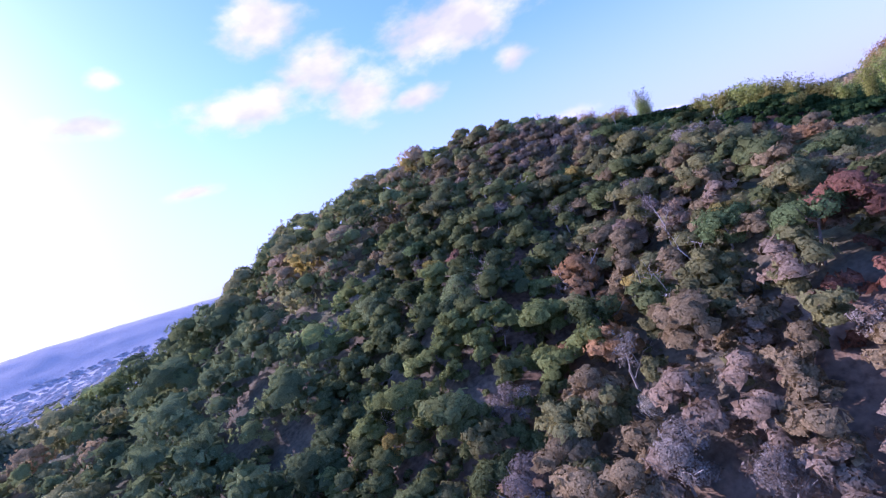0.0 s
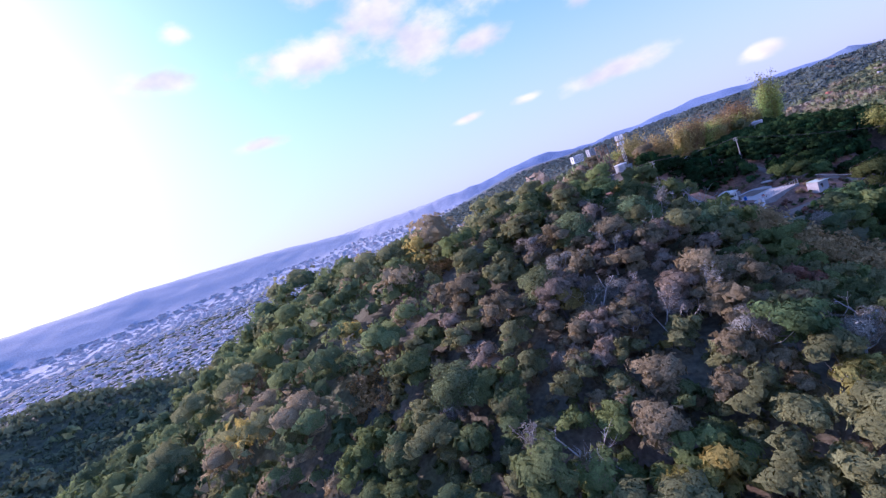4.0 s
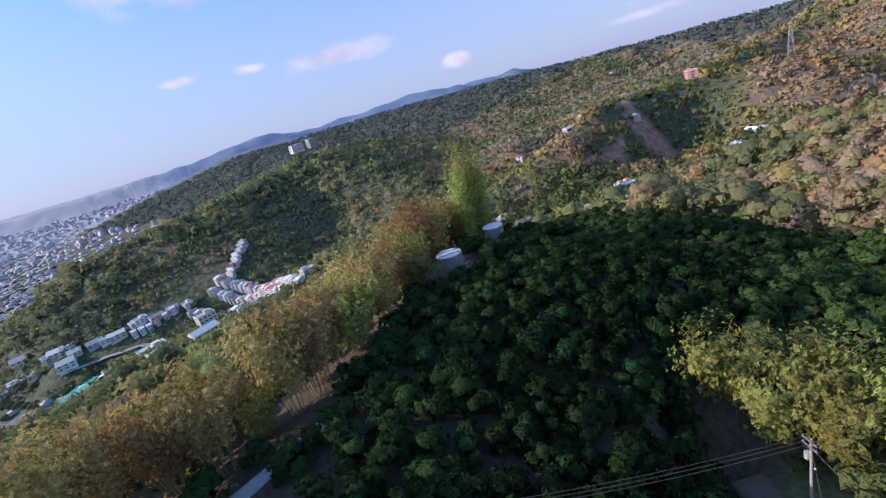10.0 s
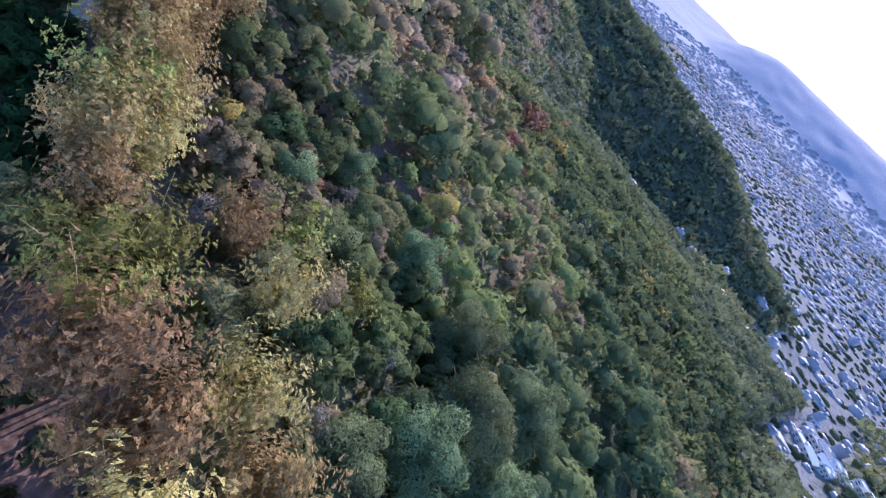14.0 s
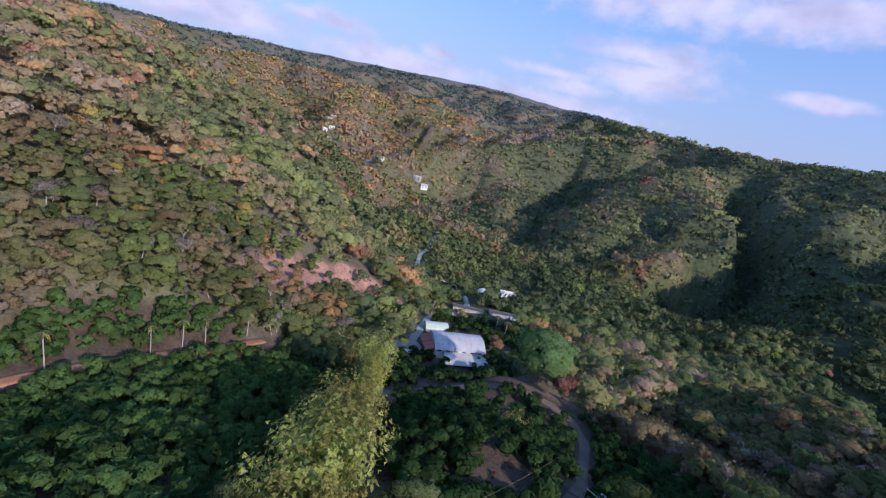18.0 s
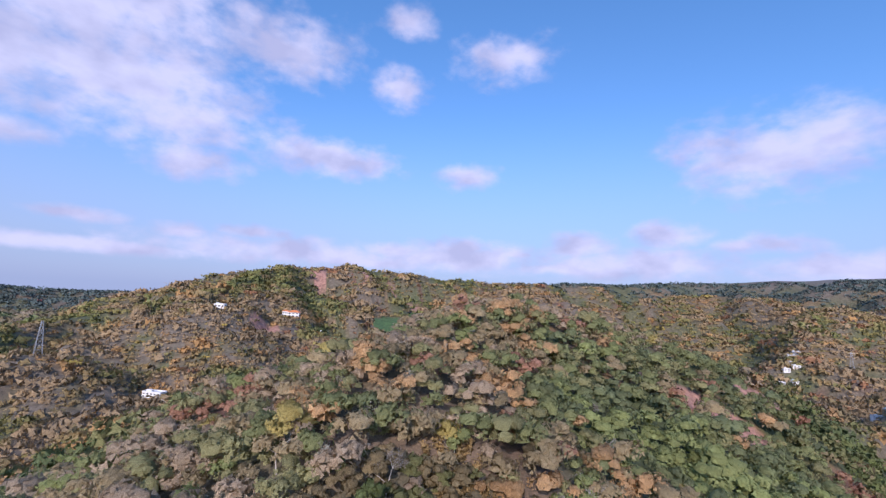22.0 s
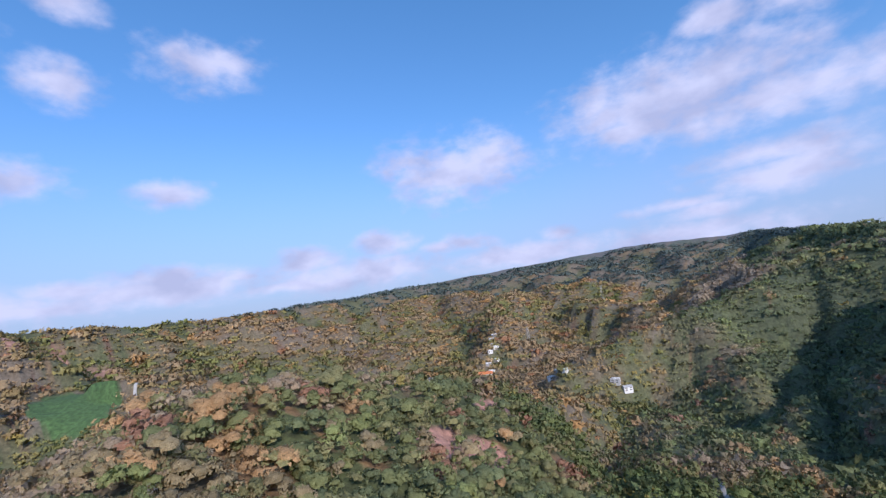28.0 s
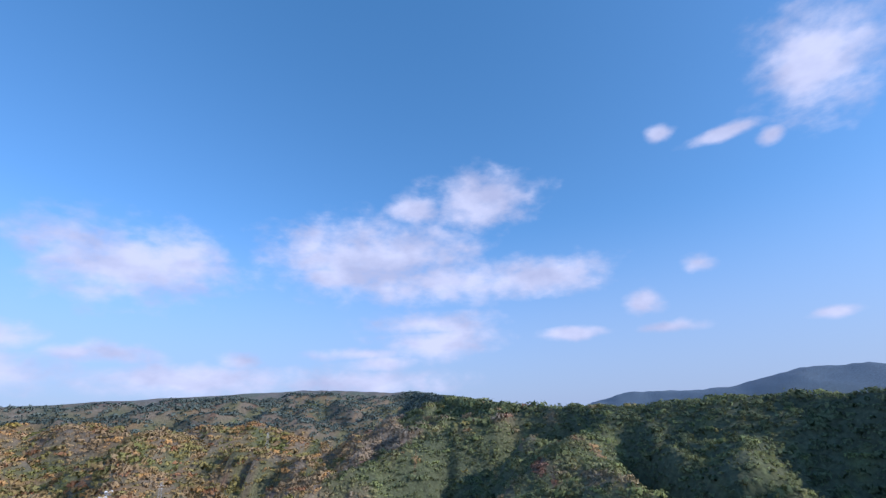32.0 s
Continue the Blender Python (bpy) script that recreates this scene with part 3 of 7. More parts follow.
def natural(x, y):
    x, y = np.asarray(x, float), np.asarray(y, float)
    z = basin(x, y)
    wob = fbm(x, y, 90, 3, 2)
    clear = np.full(x.shape, 1e9)
    for crest in CRESTS:
        d, v, side = along(x, y, crest)
        clear = np.minimum(clear, d)
        slope = np.where(side > 0, v[..., 1], v[..., 2])
        width = 6.0 + 0.03 * np.hypot(x, y)
        fall = slope * (np.sqrt(d * d + width * width) - width) + wob * np.clip(d / 9, 0, 9)
        top = v[..., 0] - fall
        k = 6.0 + 0.012 * np.hypot(x - 80, y - 80)
        h = np.clip(0.5 + 0.5 * (top - z) / k, 0, 1)
        z = z + (top - z) * h + k * h * (1 - h) * 0.5
    out = np.hypot(x - 130, y - 60)
    rough = np.clip((np.hypot(x - 80, y - 100) - 40) / 250, 0, 1)
    # creeks cut the slopes into rounded spurs; the crests stay whole
    creek, brook = creeks(x, y)
    inner = np.clip((out - 230) / 260, 0, 1) * np.clip((2600 - out) / 600, 0.05, 1) * np.clip(1.25 - np.maximum(y, 0) / 1100, 0.35, 1)
    inner = inner * (1 - np.clip((y * 0.75 - x * 0.66) / 250, 0, 1)) * np.clip((np.hypot(x - 300, y - 350) - 90) / 90, 0, 1)
    cut = (78 * creek + 28 * brook) * np.clip((clear - 6) / 85, 0.05, 1.0) * inner
    floor = np.clip((z - basin(x, y)) / 40, 0, 1)
    z = z + (rough * fbm(x, y, 55, 4, 5) * 5.0 - cut * floor) * np.clip((z + 183) / 25, 0, 1)
    z = z + np.clip((np.hypot(x, y) - 3300) / 500, 0, 1) * (fbm(x, y, 420, 3, 77) * 60 + 6) * np.clip((np.degrees(np.arctan2(x, y)) + 8) / 12, 0.15, 1) * np.clip((50 - np.degrees(np.arctan2(x, y))) / 8, 0, 1)
    z = z + np.clip((np.hypot(x, y) - 2600) / 400, 0, 1) * (y < 0) * (x < -900) * fbm(x, y, 300, 3, 78) * 45
    for px, py, pr, pz in PADS:
        w = np.clip(1.6 - np.hypot(x - px, y - py) / (pr * 1.6) , 0, 1)
        w = w * w * (3 - 2 * w)
        z = z + (pz - z) * w
    return z


def level_roads():
    """Even heights along the near roads, from the natural ground."""
    for i, (_, line) in enumerate(NEAR_ROADS):
        p = np.array(line, float)
        t = np.r_[0, np.cumsum(np.hypot(*np.diff(p, axis=0).T))]
        u = np.linspace(0, t[-1], max(6, int(t[-1] / 2.5)))
        x, y = np.interp(u, t, p[:, 0]), np.interp(u, t, p[:, 1])
        z = natural(x, y)
        z = np.convolve(np.pad(z, 2, mode="edge"), np.ones(5) / 5, "valid")
        LEVELS[i] = np.stack([x, y, z], 1)


def height(x, y):
    x, y = np.asarray(x, float), np.asarray(y, float)
    z = natural(x, y)
    near = (x > 5) & (x < 205) & (y > -10) & (y < 175)
    if near.any():
        xs, ys, zs = x[near], y[near], z[near]
        for i, (width, _) in enumerate(NEAR_ROADS):
            d, v, _ = along(xs, ys, LEVELS[i])
            w = np.clip(1 - (d - width * 0.6) / 2.6, 0, 1)
            w = w * w * (3 - 2 * w)
            zs = zs + (v[..., 0] - zs) * w
        z = z.copy()
        z[near] = zs
    return z


level_roads()

def along_axis(size, fine, coarse):
    """Grid lines: fine within the middle stretch, growing wider outwards."""
    lo, hi = fine
    mid = np.arange(lo, hi + 0.1, 3.5)
    out, step, p = [], 3.5, hi
    while p < size:
        step = min(step * 1.03, 48)
        p += step
        out.append(min(p, size))
    left, step, p = [], 3.5, lo
    while p > -size:
        step = min(step * 1.03, 48)
        p -= step
        left.append(max(p, -size))
    return np.array(left[::-1] + list(mid) + out)


def ground_material():
    m = bpy.data.materials.new("ground_cover")
    m.use_nodes = True
    nt = m.node_tree
    n, l = nt.nodes.new, nt.links.new
    b = nt.nodes["Principled BSDF"]
    b.inputs["Roughness"].default_value = 0.95
    geo = n("ShaderNodeNewGeometry")
    at = n("ShaderNodeAttribute")
    at.attribute_name = "tint"
    small, mid = n("ShaderNodeTexNoise"), n("ShaderNodeTexNoise")
    for tex, s in ((small, 1.6), (mid, 0.16)):
        tex.inputs["Scale"].default_value, tex.inputs["Detail"].default_value = s, 7.0
        l(geo.outputs["Position"], tex.inputs["Vector"])
    add, rng, hsv = n("ShaderNodeMath"), n("ShaderNodeMapRange"), n("ShaderNodeHueSaturation")
    add.operation = "ADD"
    l(small.outputs["Fac"], add.inputs[0])
    l(mid.outputs["Fac"], add.inputs[1])
    rng.inputs["From Min"].default_value, rng.inputs["From Max"].default_value = 0.7, 1.3
    rng.inputs["To Min"].default_value, rng.inputs["To Max"].default_value = 0.45, 1.6
    l(add.outputs[0], rng.inputs["Value"])
    l(rng.outputs[0], hsv.inputs["Value"])
    l(at.outputs["Color"], hsv.inputs["Color"])
    l(hsv.outputs[0], b.inputs["Base Color"])
    # scrub makes the wild ground humpy
    hump, humps = n("ShaderNodeTexVoronoi"), n("ShaderNodeMath")
    hump.inputs["Scale"].default_value = 0.17
    l(geo.outputs["Position"], hump.inputs["Vector"])
    humps.operation = "MULTIPLY"
    l(hump.outputs["Distance"], humps.inputs[0])
    l(at.outputs["Alpha"], humps.inputs[1])
    b2 = n("ShaderNodeBump")
    b2.invert = True
    b2.inputs["Strength"].default_value, b2.inputs["Distance"].default_value = 0.45, 2.5
    l(humps.outputs[0], b2.inputs["Height"])
    bp = n("ShaderNodeBump")
    bp.inputs["Strength"].default_value, bp.inputs["Distance"].default_value = 0.6, 0.25
    l(small.outputs["Fac"], bp.inputs["Height"])
    l(b2.outputs[0], bp.inputs["Normal"])
    l(bp.outputs[0], b.inputs["Normal"])
    return m


def bare(x, y):
    """Landslips and cut banks of bare pinkish earth."""
    n = fbm(x, y, 14, 3, 31) * 0.55
    slips = ((340, -150, 14, 42), (374, -235, 10, 22), (36, 97, 8, 5), 
             (760, 60, 26, 22), (905, 120, 30, 22), (1500, 20, 60, 26), (1470, -160, 40, 60), (1430, -260, 30, 50), (560, 330, 26, 14), (540, 400, 16, 34), (470, 400, 40, 8))
    d, _, _ = along(x, y, [(191, 14, 0), (184, -10, 0), (177, -31, 0), (169, -50, 0)])
    out = d < 8 + 10 * n
    for cx, cy, rx, ry in slips:
        out |= ((x - cx) / rx) ** 2 + ((y - cy) / ry) ** 2 + n < 1
    return out


# Lighter, bluer factor that puts distance haze into the far growth's colours.
HAZE_CAST = np.array((1.14, 1.18, 1.28))


def soil_tone(x, y, z):
    """What the ground is made of: red earth and litter on the hills, dry grass, the grey of the built-up plain;
    distance haze is painted over it.
    """
    a = fbm(x, y, 34, 4, 11)[..., None]
    earth, grass, litter, town = (np.array(c) for c in ((0.19, 0.14, 0.095), (0.13, 0.135, 0.065), (0.14, 0.125, 0.08), (0.175, 0.185, 0.175)))
    t = np.where(a > 0.15, grass, np.where(a < -0.2, earth, litter))
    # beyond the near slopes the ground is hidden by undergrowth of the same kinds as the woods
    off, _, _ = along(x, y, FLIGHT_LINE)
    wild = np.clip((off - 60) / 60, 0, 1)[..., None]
    # tones halved like shaded gaps between crowns; past 450 m with painted haze
    t = t * (1 - wild) + PALETTE_FAR[stand(x, y, 0 * x)] * np.where(off > 450, 1, 0)[..., None] * HAZE_CAST * 0.47 * wild + PALETTE[stand(x, y, 0 * x)] * np.where(off > 450, 0, 1)[..., None] * 0.46 * wild
    t = np.where(bare(x, y)[..., None], np.array((0.36, 0.20, 0.15)), t)
    yard = (((x - 66) / 33) ** 2 + ((y - 97) / 19) ** 2 < 1)[..., None]
    worn = np.clip(fbm(x, y, 5, 3, 71) * 1.6 + 0.4, 0, 1)[..., None]
    t = np.where(yard, np.array((0.15, 0.095, 0.065)) * (1 - worn) + np.array((0.25, 0.125, 0.075)) * worn, t)
    cut, _, _ = along(x, y, [(37, 108, 0), (41, 101, 0), (44, 96.5, 0), (46.5, 91, 0)])
    ramp, _, _ = along(x, y, [(44.5, 82.5, 0), (47.4, 85.6, 0), (50.6, 88.2, 0), (55, 90.4, 0)])
    cut = np.minimum(cut, ramp + 0.6)
    t = np.where((cut + 2.2 * fbm(x, y, 4, 2, 73) < 2.4)[..., None], np.array((0.36, 0.155, 0.08)), t)
    t = np.where(((((x - 117) / 17) ** 2 + ((y - 159) / 8) ** 2) < 1)[..., None], np.array((0.19, 0.12, 0.09)), t)
    field = (((x - 1180) / 110) ** 2 + ((y + 160) / 60) ** 2 < 1)[..., None]
    t = np.where(field, np.array((0.07, 0.13, 0.04)), t)
    # orchard soil, darkened to include the slope's shade
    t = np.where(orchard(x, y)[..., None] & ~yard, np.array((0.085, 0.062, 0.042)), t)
    flat = np.clip((-172 - z) / 10, 0, 1)[..., None]
    t = t * (1 - flat) + town * flat
    # beyond 2300 m haze is painted into the tone: pale north-west, bluish elsewhere
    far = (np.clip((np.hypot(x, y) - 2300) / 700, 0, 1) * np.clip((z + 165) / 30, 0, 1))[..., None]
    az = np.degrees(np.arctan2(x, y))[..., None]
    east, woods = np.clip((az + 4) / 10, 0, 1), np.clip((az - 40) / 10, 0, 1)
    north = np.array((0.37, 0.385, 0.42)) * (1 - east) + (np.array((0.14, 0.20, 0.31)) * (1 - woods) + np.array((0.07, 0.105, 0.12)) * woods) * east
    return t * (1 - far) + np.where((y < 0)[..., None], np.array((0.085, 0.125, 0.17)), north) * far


GRID = []



def surf(x, y):
    """Height of the ground sheet as it is meshed."""
    xs, ys, Z = GRID
    x, y = np.asarray(x, float), np.asarray(y, float)
    i, j = np.clip(np.searchsorted(xs, x) - 1, 0, len(xs) - 2), np.clip(np.searchsorted(ys, y) - 1, 0, len(ys) - 2)
    a, b = (x - xs[i]) / (xs[i + 1] - xs[i]), (y - ys[j]) / (ys[j + 1] - ys[j])
    return Z[j, i] * (1 - a) * (1 - b) + Z[j, i + 1] * a * (1 - b) + Z[j + 1, i] * (1 - a) * b + Z[j + 1, i + 1] * a * b


def build_ground():
    xs, ys = along_axis(4820, (-110, 330), 0), along_axis(4820, (-90, 240), 0)
    X, Y = np.meshgrid(xs, ys)
    Z = height(X, Y)
    GRID.extend([xs, ys, Z])
    nx, ny = len(xs), len(ys)
    v = np.stack([X, Y, Z], -1).reshape(-1, 3)
    i = (np.arange(ny - 1)[:, None] * nx + np.arange(nx - 1)).ravel()
    f = np.stack([i, i + 1, i + nx + 1, i + nx], 1)
    off, _, _ = along(X, Y, FLIGHT_LINE)
    wild = np.clip((off - 90) / 60, 0, 1) * (Z > -180) * (np.hypot(X, Y) < 2300)
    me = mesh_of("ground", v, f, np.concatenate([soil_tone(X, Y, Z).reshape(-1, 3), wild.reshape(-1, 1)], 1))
    me.materials.append(ground_material())
    tagged(new("ground", me), "hilly ground of red earth, dry litter and grass", "ground", kind="structure")


def mesh_of(name, v, f, tint=None, soft=None):
    me = bpy.data.meshes.new(name)
    k = f.shape[1]
    me.vertices.add(len(v))
    me.vertices.foreach_set("co", np.ascontiguousarray(v, np.float32).ravel())
    me.loops.add(f.size)
    me.loops.foreach_set("vertex_index", np.ascontiguousarray(f, np.int32).ravel())
    me.polygons.add(len(f))
    me.polygons.foreach_set("loop_start", np.arange(0, f.size, k, dtype=np.int32))
    if tint is not None:
        at = me.attributes.new("tint", "FLOAT_COLOR", "POINT")
        at.data.foreach_set("color", np.ascontiguousarray(tint, np.float32).ravel())
    me.polygons.foreach_set("use_smooth", np.ones(len(f), bool))
    if soft is not None:
        me.attributes.new("custom_normal", "FLOAT_VECTOR", "POINT").data.foreach_set("vector", np.ascontiguousarray(soft, np.float32).ravel())
    me.update(calc_edges=True)
    return me


rng = np.random.default_rng(7)


def lump(r, n=1, jitter=0.25, flat=0.8, shell=False):
    """A rough closed clump: an icosahedron, split once or twice, with its corners pushed about."""
    bm = bmesh.new()
    bmesh.ops.create_icosphere(bm, subdivisions=n, radius=1)
    v = np.array([p.co for p in bm.verts])
    f = np.array([[p.index for p in q.verts] for q in bm.faces])
    bm.free()
    v *= (1 + jitter * rng.uniform(-1, 1, (len(v), 1)))
    if shell:
        f = f[v[f].mean(1)[:, 2] > -0.35]
    return v * np.array([r, r, r * flat]), f


def leaf_cards(centres, out, size):
    """Small three-cornered leaf clumps at the centres, roughly facing outwards."""
    n = len(centres)
    nrm = out + rng.normal(0, 0.42, (n, 3))
    nrm /= np.linalg.norm(nrm, axis=1)[:, None]
    a = np.cross(nrm, rng.normal(0, 1, (n, 3)))
    a /= np.linalg.norm(a, axis=1)[:, None]
    b = np.cross(nrm, a)
    s = size * rng.uniform(0.6, 1.4, (n, 1))
    w = s * rng.uniform(0.7, 1.1, (n, 1))
    v = np.stack([centres - a * s, centres + a * s * rng.uniform(0.2, 1, (n, 1)) - b * w, centres + a * s * 0.6 + b * w * rng.uniform(0.5, 1, (n, 1))], 1)
    return v.reshape(-1, 3), np.arange(3 * n).reshape(-1, 3)


def crown_data(radius, tall, lobes, cards, size, core=99, base=0.35):
    """A crown of several lobes set with leaf clumps; the trunk's foot is at the origin."""
    ang = rng.uniform(0, 6.283, lobes) + np.arange(lobes) * 2.4
    rad = radius * 0.74 * np.sqrt(rng.uniform(0.1, 1, lobes))
    cz = tall * rng.uniform(base + 0.12, 0.86, lobes)
    c = np.stack([rad * np.cos(ang), rad * np.sin(ang), cz], 1)
    c[0] = (0, 0, tall * 0.78)
    lr = radius * rng.uniform(0.26, 0.56, lobes)
    pick = rng.integers(0, lobes, cards)
    d = rng.normal(0, 1, (cards, 3))
    d[:, 2] = np.abs(d[:, 2]) * 0.9 - 0.25
    d /= np.linalg.norm(d, axis=1)[:, None]
    p = c[pick] + d * lr[pick, None] * rng.uniform(0.72, 1.08, (cards, 1)) * np.array([1, 1, 0.8])
    v, f = leaf_cards(p, d, size)
    if core:
        parts_v, parts_f, off = [v], [f], len(v)
        for k in range(min(lobes, core)):
            if core == 1:
                c[0], lr[0] = (0, 0, tall * 0.42), radius * 0.85
            lv, lf = lump(lr[k] * 0.86, 1, 0.2, 0.52 if core == 1 else 0.8, True)
            parts_v.append(lv + c[k])
            parts_f.append(lf + off)
            off += len(lv)
        return np.concatenate(parts_v), np.concatenate(parts_f)
    return v, f


def limb(path, r0, r1, sides=5):
    """A tapered, bent round limb through the points."""
    path = np.array(path, float)
    n = len(path)
    t = np.gradient(path, axis=0)
    t /= np.linalg.norm(t, axis=1)[:, None] + 1e-9
    a = np.cross(t, (0.31, 0.72, 0.6))
    a /= np.linalg.norm(a, axis=1)[:, None]
    b = np.cross(t, a)
    th = np.arange(sides) * 6.2832 / sides
    r = np.linspace(r0, r1, n)[:, None, None]
    v = path[:, None] + r * (a[:, None] * np.cos(th)[None, :, None] + b[:, None] * np.sin(th)[None, :, None])
    i = (np.arange(n - 1)[:, None] * sides + np.arange(sides))
    j = (np.arange(n - 1)[:, None] * sides + (np.arange(sides) + 1) % sides)
    f = np.stack([i, j, j + sides, i + sides], -1).reshape(-1, 4)
    return v.reshape(-1, 3), f


def join(pieces):
    vs, fs, off = [], [], 0
    for v, f in pieces:
        vs.append(v)
        fs.append(f + off)
        off += len(v)
    return np.concatenate(vs), np.concatenate(fs)


def trunk_data(tall, thick, forks=4, spread=0.3):
    bend = rng.normal(0, 0.12 * tall, 2)
    top = np.array([bend[0], bend[1], tall * 0.6])
    out = [limb([(0, 0, -0.8), (0, 0, 0.0), top * (0.5, 0.5, 0.55), top], thick, thick * 0.55)]
    for k in range(forks):
        a = rng.uniform(0, 6.28)
        start = top * rng.uniform(0.55, 1.0)
        reach = tall * spread * rng.uniform(0.7, 1.3)
        end = start + np.array([math.cos(a) * reach, math.sin(a) * reach, tall * rng.uniform(0.18, 0.38)])
        midp = (start + end) / 2 + np.array([0, 0, -0.05 * tall])
        out.append(limb([start, midp, end], thick * 0.45, thick * 0.12, 4))
    return join(out)


def bare_data(tall, thick, depth=3):
    """A leafless tree: limbs that fork and fork again."""
    out = []

    def grow(p, way, length, r, d):
        bend = rng.normal(0, 0.18, 3)
        m = p + way * length * 0.5 + bend * length * 0.3
        e = p + way * length + bend * length * 0.6
        out.append(limb([p, m, e], r, r * 0.62, 5 if d == depth else 3))
        if d:
            for _ in range(rng.integers(2, 5)):
                w = way + rng.normal(0, 0.62, 3) + np.array([0, 0, 0.12])
                grow(m + (e - m) * rng.uniform(0.3, 1.0), w / np.linalg.norm(w), length * rng.uniform(0.5, 0.78), r * 0.5, d - 1)

    grow(np.array([0, 0, -0.6]), np.array([0.05, 0.02, 1.0]), tall * 0.42, thick, depth)
    return join(out)


def spread_points(lo, hi, step):
    nx, ny = int((hi[0] - lo[0]) / step), int((hi[1] - lo[1]) / step)
    gx, gy = np.meshgrid(np.arange(nx), np.arange(ny))
    p = np.stack([lo[0] + (gx + rng.uniform(-0.1, 1.1, gx.shape)) * step, lo[1] + (gy + rng.uniform(-0.1, 1.1, gx.shape)) * step], -1)
    return p.reshape(-1, 2)


FLIGHT_LINE = [(-40, -75, 0), (0, 0, 0), (60, 75, 0), (112, 128, 0), (125, 165, 0), (100, 150, 0), (125, 95, 0), (180, 45, 0)]

VALLEY_ROAD = [(148, -16), (153, -60), (152, -120), (166, -160), (189, -171), (207, -166), (219, -200), (226, -243), (232, -265), (250, -330)]


def road_gap(x, y):
    best = np.full(x.shape, 1e9)
    for width, line in NEAR_ROADS + [(4.0, VALLEY_ROAD)]:
        d, _, _ = along(x, y, [(a, b, 0) for a, b in line])
        best = np.minimum(best, d - width / 2)
    return best


def orchard(x, y):
    """Where the fruit trees stand: the shaded slope below the tanks and the bench around the yard."""
    a = ((x - 92) / 34) ** 2 + ((y - 126) / 25) ** 2 < 1
    b = ((x - 152) / 44) ** 2 + ((y - 138) / 40) ** 2 < 1
    c = ((x - 98) / 34) ** 2 + ((y - 58) / 34) ** 2 < 1
    d = ((x - 59) / 21) ** 2 + ((y - 115) / 7.2) ** 2 < 1
    e = ((x - 150) / 36) ** 2 + ((y - 80) / 36) ** 2 < 1
    f = ((x - 90) / 15) ** 2 + ((y - 106) / 10) ** 2 < 1
    g = ((x - 178) / 29) ** 2 + ((y - 198) / 25) ** 2 < 1
    h = ((x - 124) / 24) ** 2 + ((y - 10) / 40) ** 2 < 1
    i = ((x - 128) / 26) ** 2 + ((y + 60) / 36) ** 2 < 1
    return a | b | c | d | e | f | g | h | i


def kept(x, y, z):
    """Free of roads, yards and the built-up plain."""
    ok = (road_gap(x, y) > 1.5) & (z > -176)
    for px, py, pr, _ in PADS:
        ok &= np.hypot(x - px, y - py) > pr * 0.95
    ok &= ~(((x - 61) / 15) ** 2 + ((y - 93) / 14) ** 2 < 1) & ~(((x - 56) / 12) ** 2 + ((y - 106) / 6) ** 2 < 1)
    ok &= ~bare(x, y) | (rng.uniform(0, 1, x.shape) < 0.2)
    ok &= ~(((x - 1180) / 110) ** 2 + ((y + 160) / 60) ** 2 < 1)
    ok &= ((x + 58) / 40) ** 2 + ((y - 612) / 52) ** 2 > 1
    d, _, _ = along(x, y, [(148, 505, 0), (125, 600, 0), (85, 720, 0), (-20, 690, 0), (-160, 700, 0)])
    ok &= d > 15
    d, _, _ = along(x, y, [(a, b, 0) for a, b in VALLEY_ROAD])
    ok &= d > 4.5
    for cx, cy, cr in ((206, -140, 11), (213, -157, 13), (148, -105, 11), (128, -114, 11), (112, -121, 11), (155, -183, 11), (139, -193, 10), (130, -200, 10)):
        ok &= np.hypot(x - cx, y - cy) > cr
    d, _, _ = along(x, y, [(152, -96, 0), (130, -104, 0), (108, -112, 0)])
    ok &= d > 10
    for cx, cy, cr in ((203, -124, 13), (150, -170, 12), (137, -180, 12), (120, -196, 10)):
        ok &= np.hypot(x - cx, y - cy) > cr
    e, _, _ = along(x, y, [(176, 104, 0), (173, 91, 0), (171, 74, 0), (169, 62, 0), (166, 46, 0)])
    ok &= (e > 3.2) & (np.hypot(x - 278, y - 300) > 40) & (np.hypot(x - 252, y - 274) > 24) & (((x - 76) / 27) ** 2 + ((y - 97) / 17) ** 2 > 1)
    ok &= (((x - 58) / 17) ** 2 + ((y - 80) / 10) ** 2 > 1) & (((x - 36) / 9) ** 2 + ((y - 94) / 6) ** 2 > 1) & (((x - 46) / 8) ** 2 + ((y - 93) / 8) ** 2 > 1)
    d, _, _ = along(x, y, [(50, 100, 0), (38, 107, 0), (28, 113, 0)])
    ok &= d > 5
    return ok


PALETTE = np.array([(0.125, 0.170, 0.072), (0.175, 0.20, 0.095), (0.265, 0.235, 0.18), (0.225, 0.205, 0.125), (0.245, 0.145, 0.105), (0.29, 0.27, 0.085), (0.092, 0.138, 0.068), (0.34, 0.245, 0.13), (0.16, 0.22, 0.082)]) * np.array((1.2, 1.06, 0.96))

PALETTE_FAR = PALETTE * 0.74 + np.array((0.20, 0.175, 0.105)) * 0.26


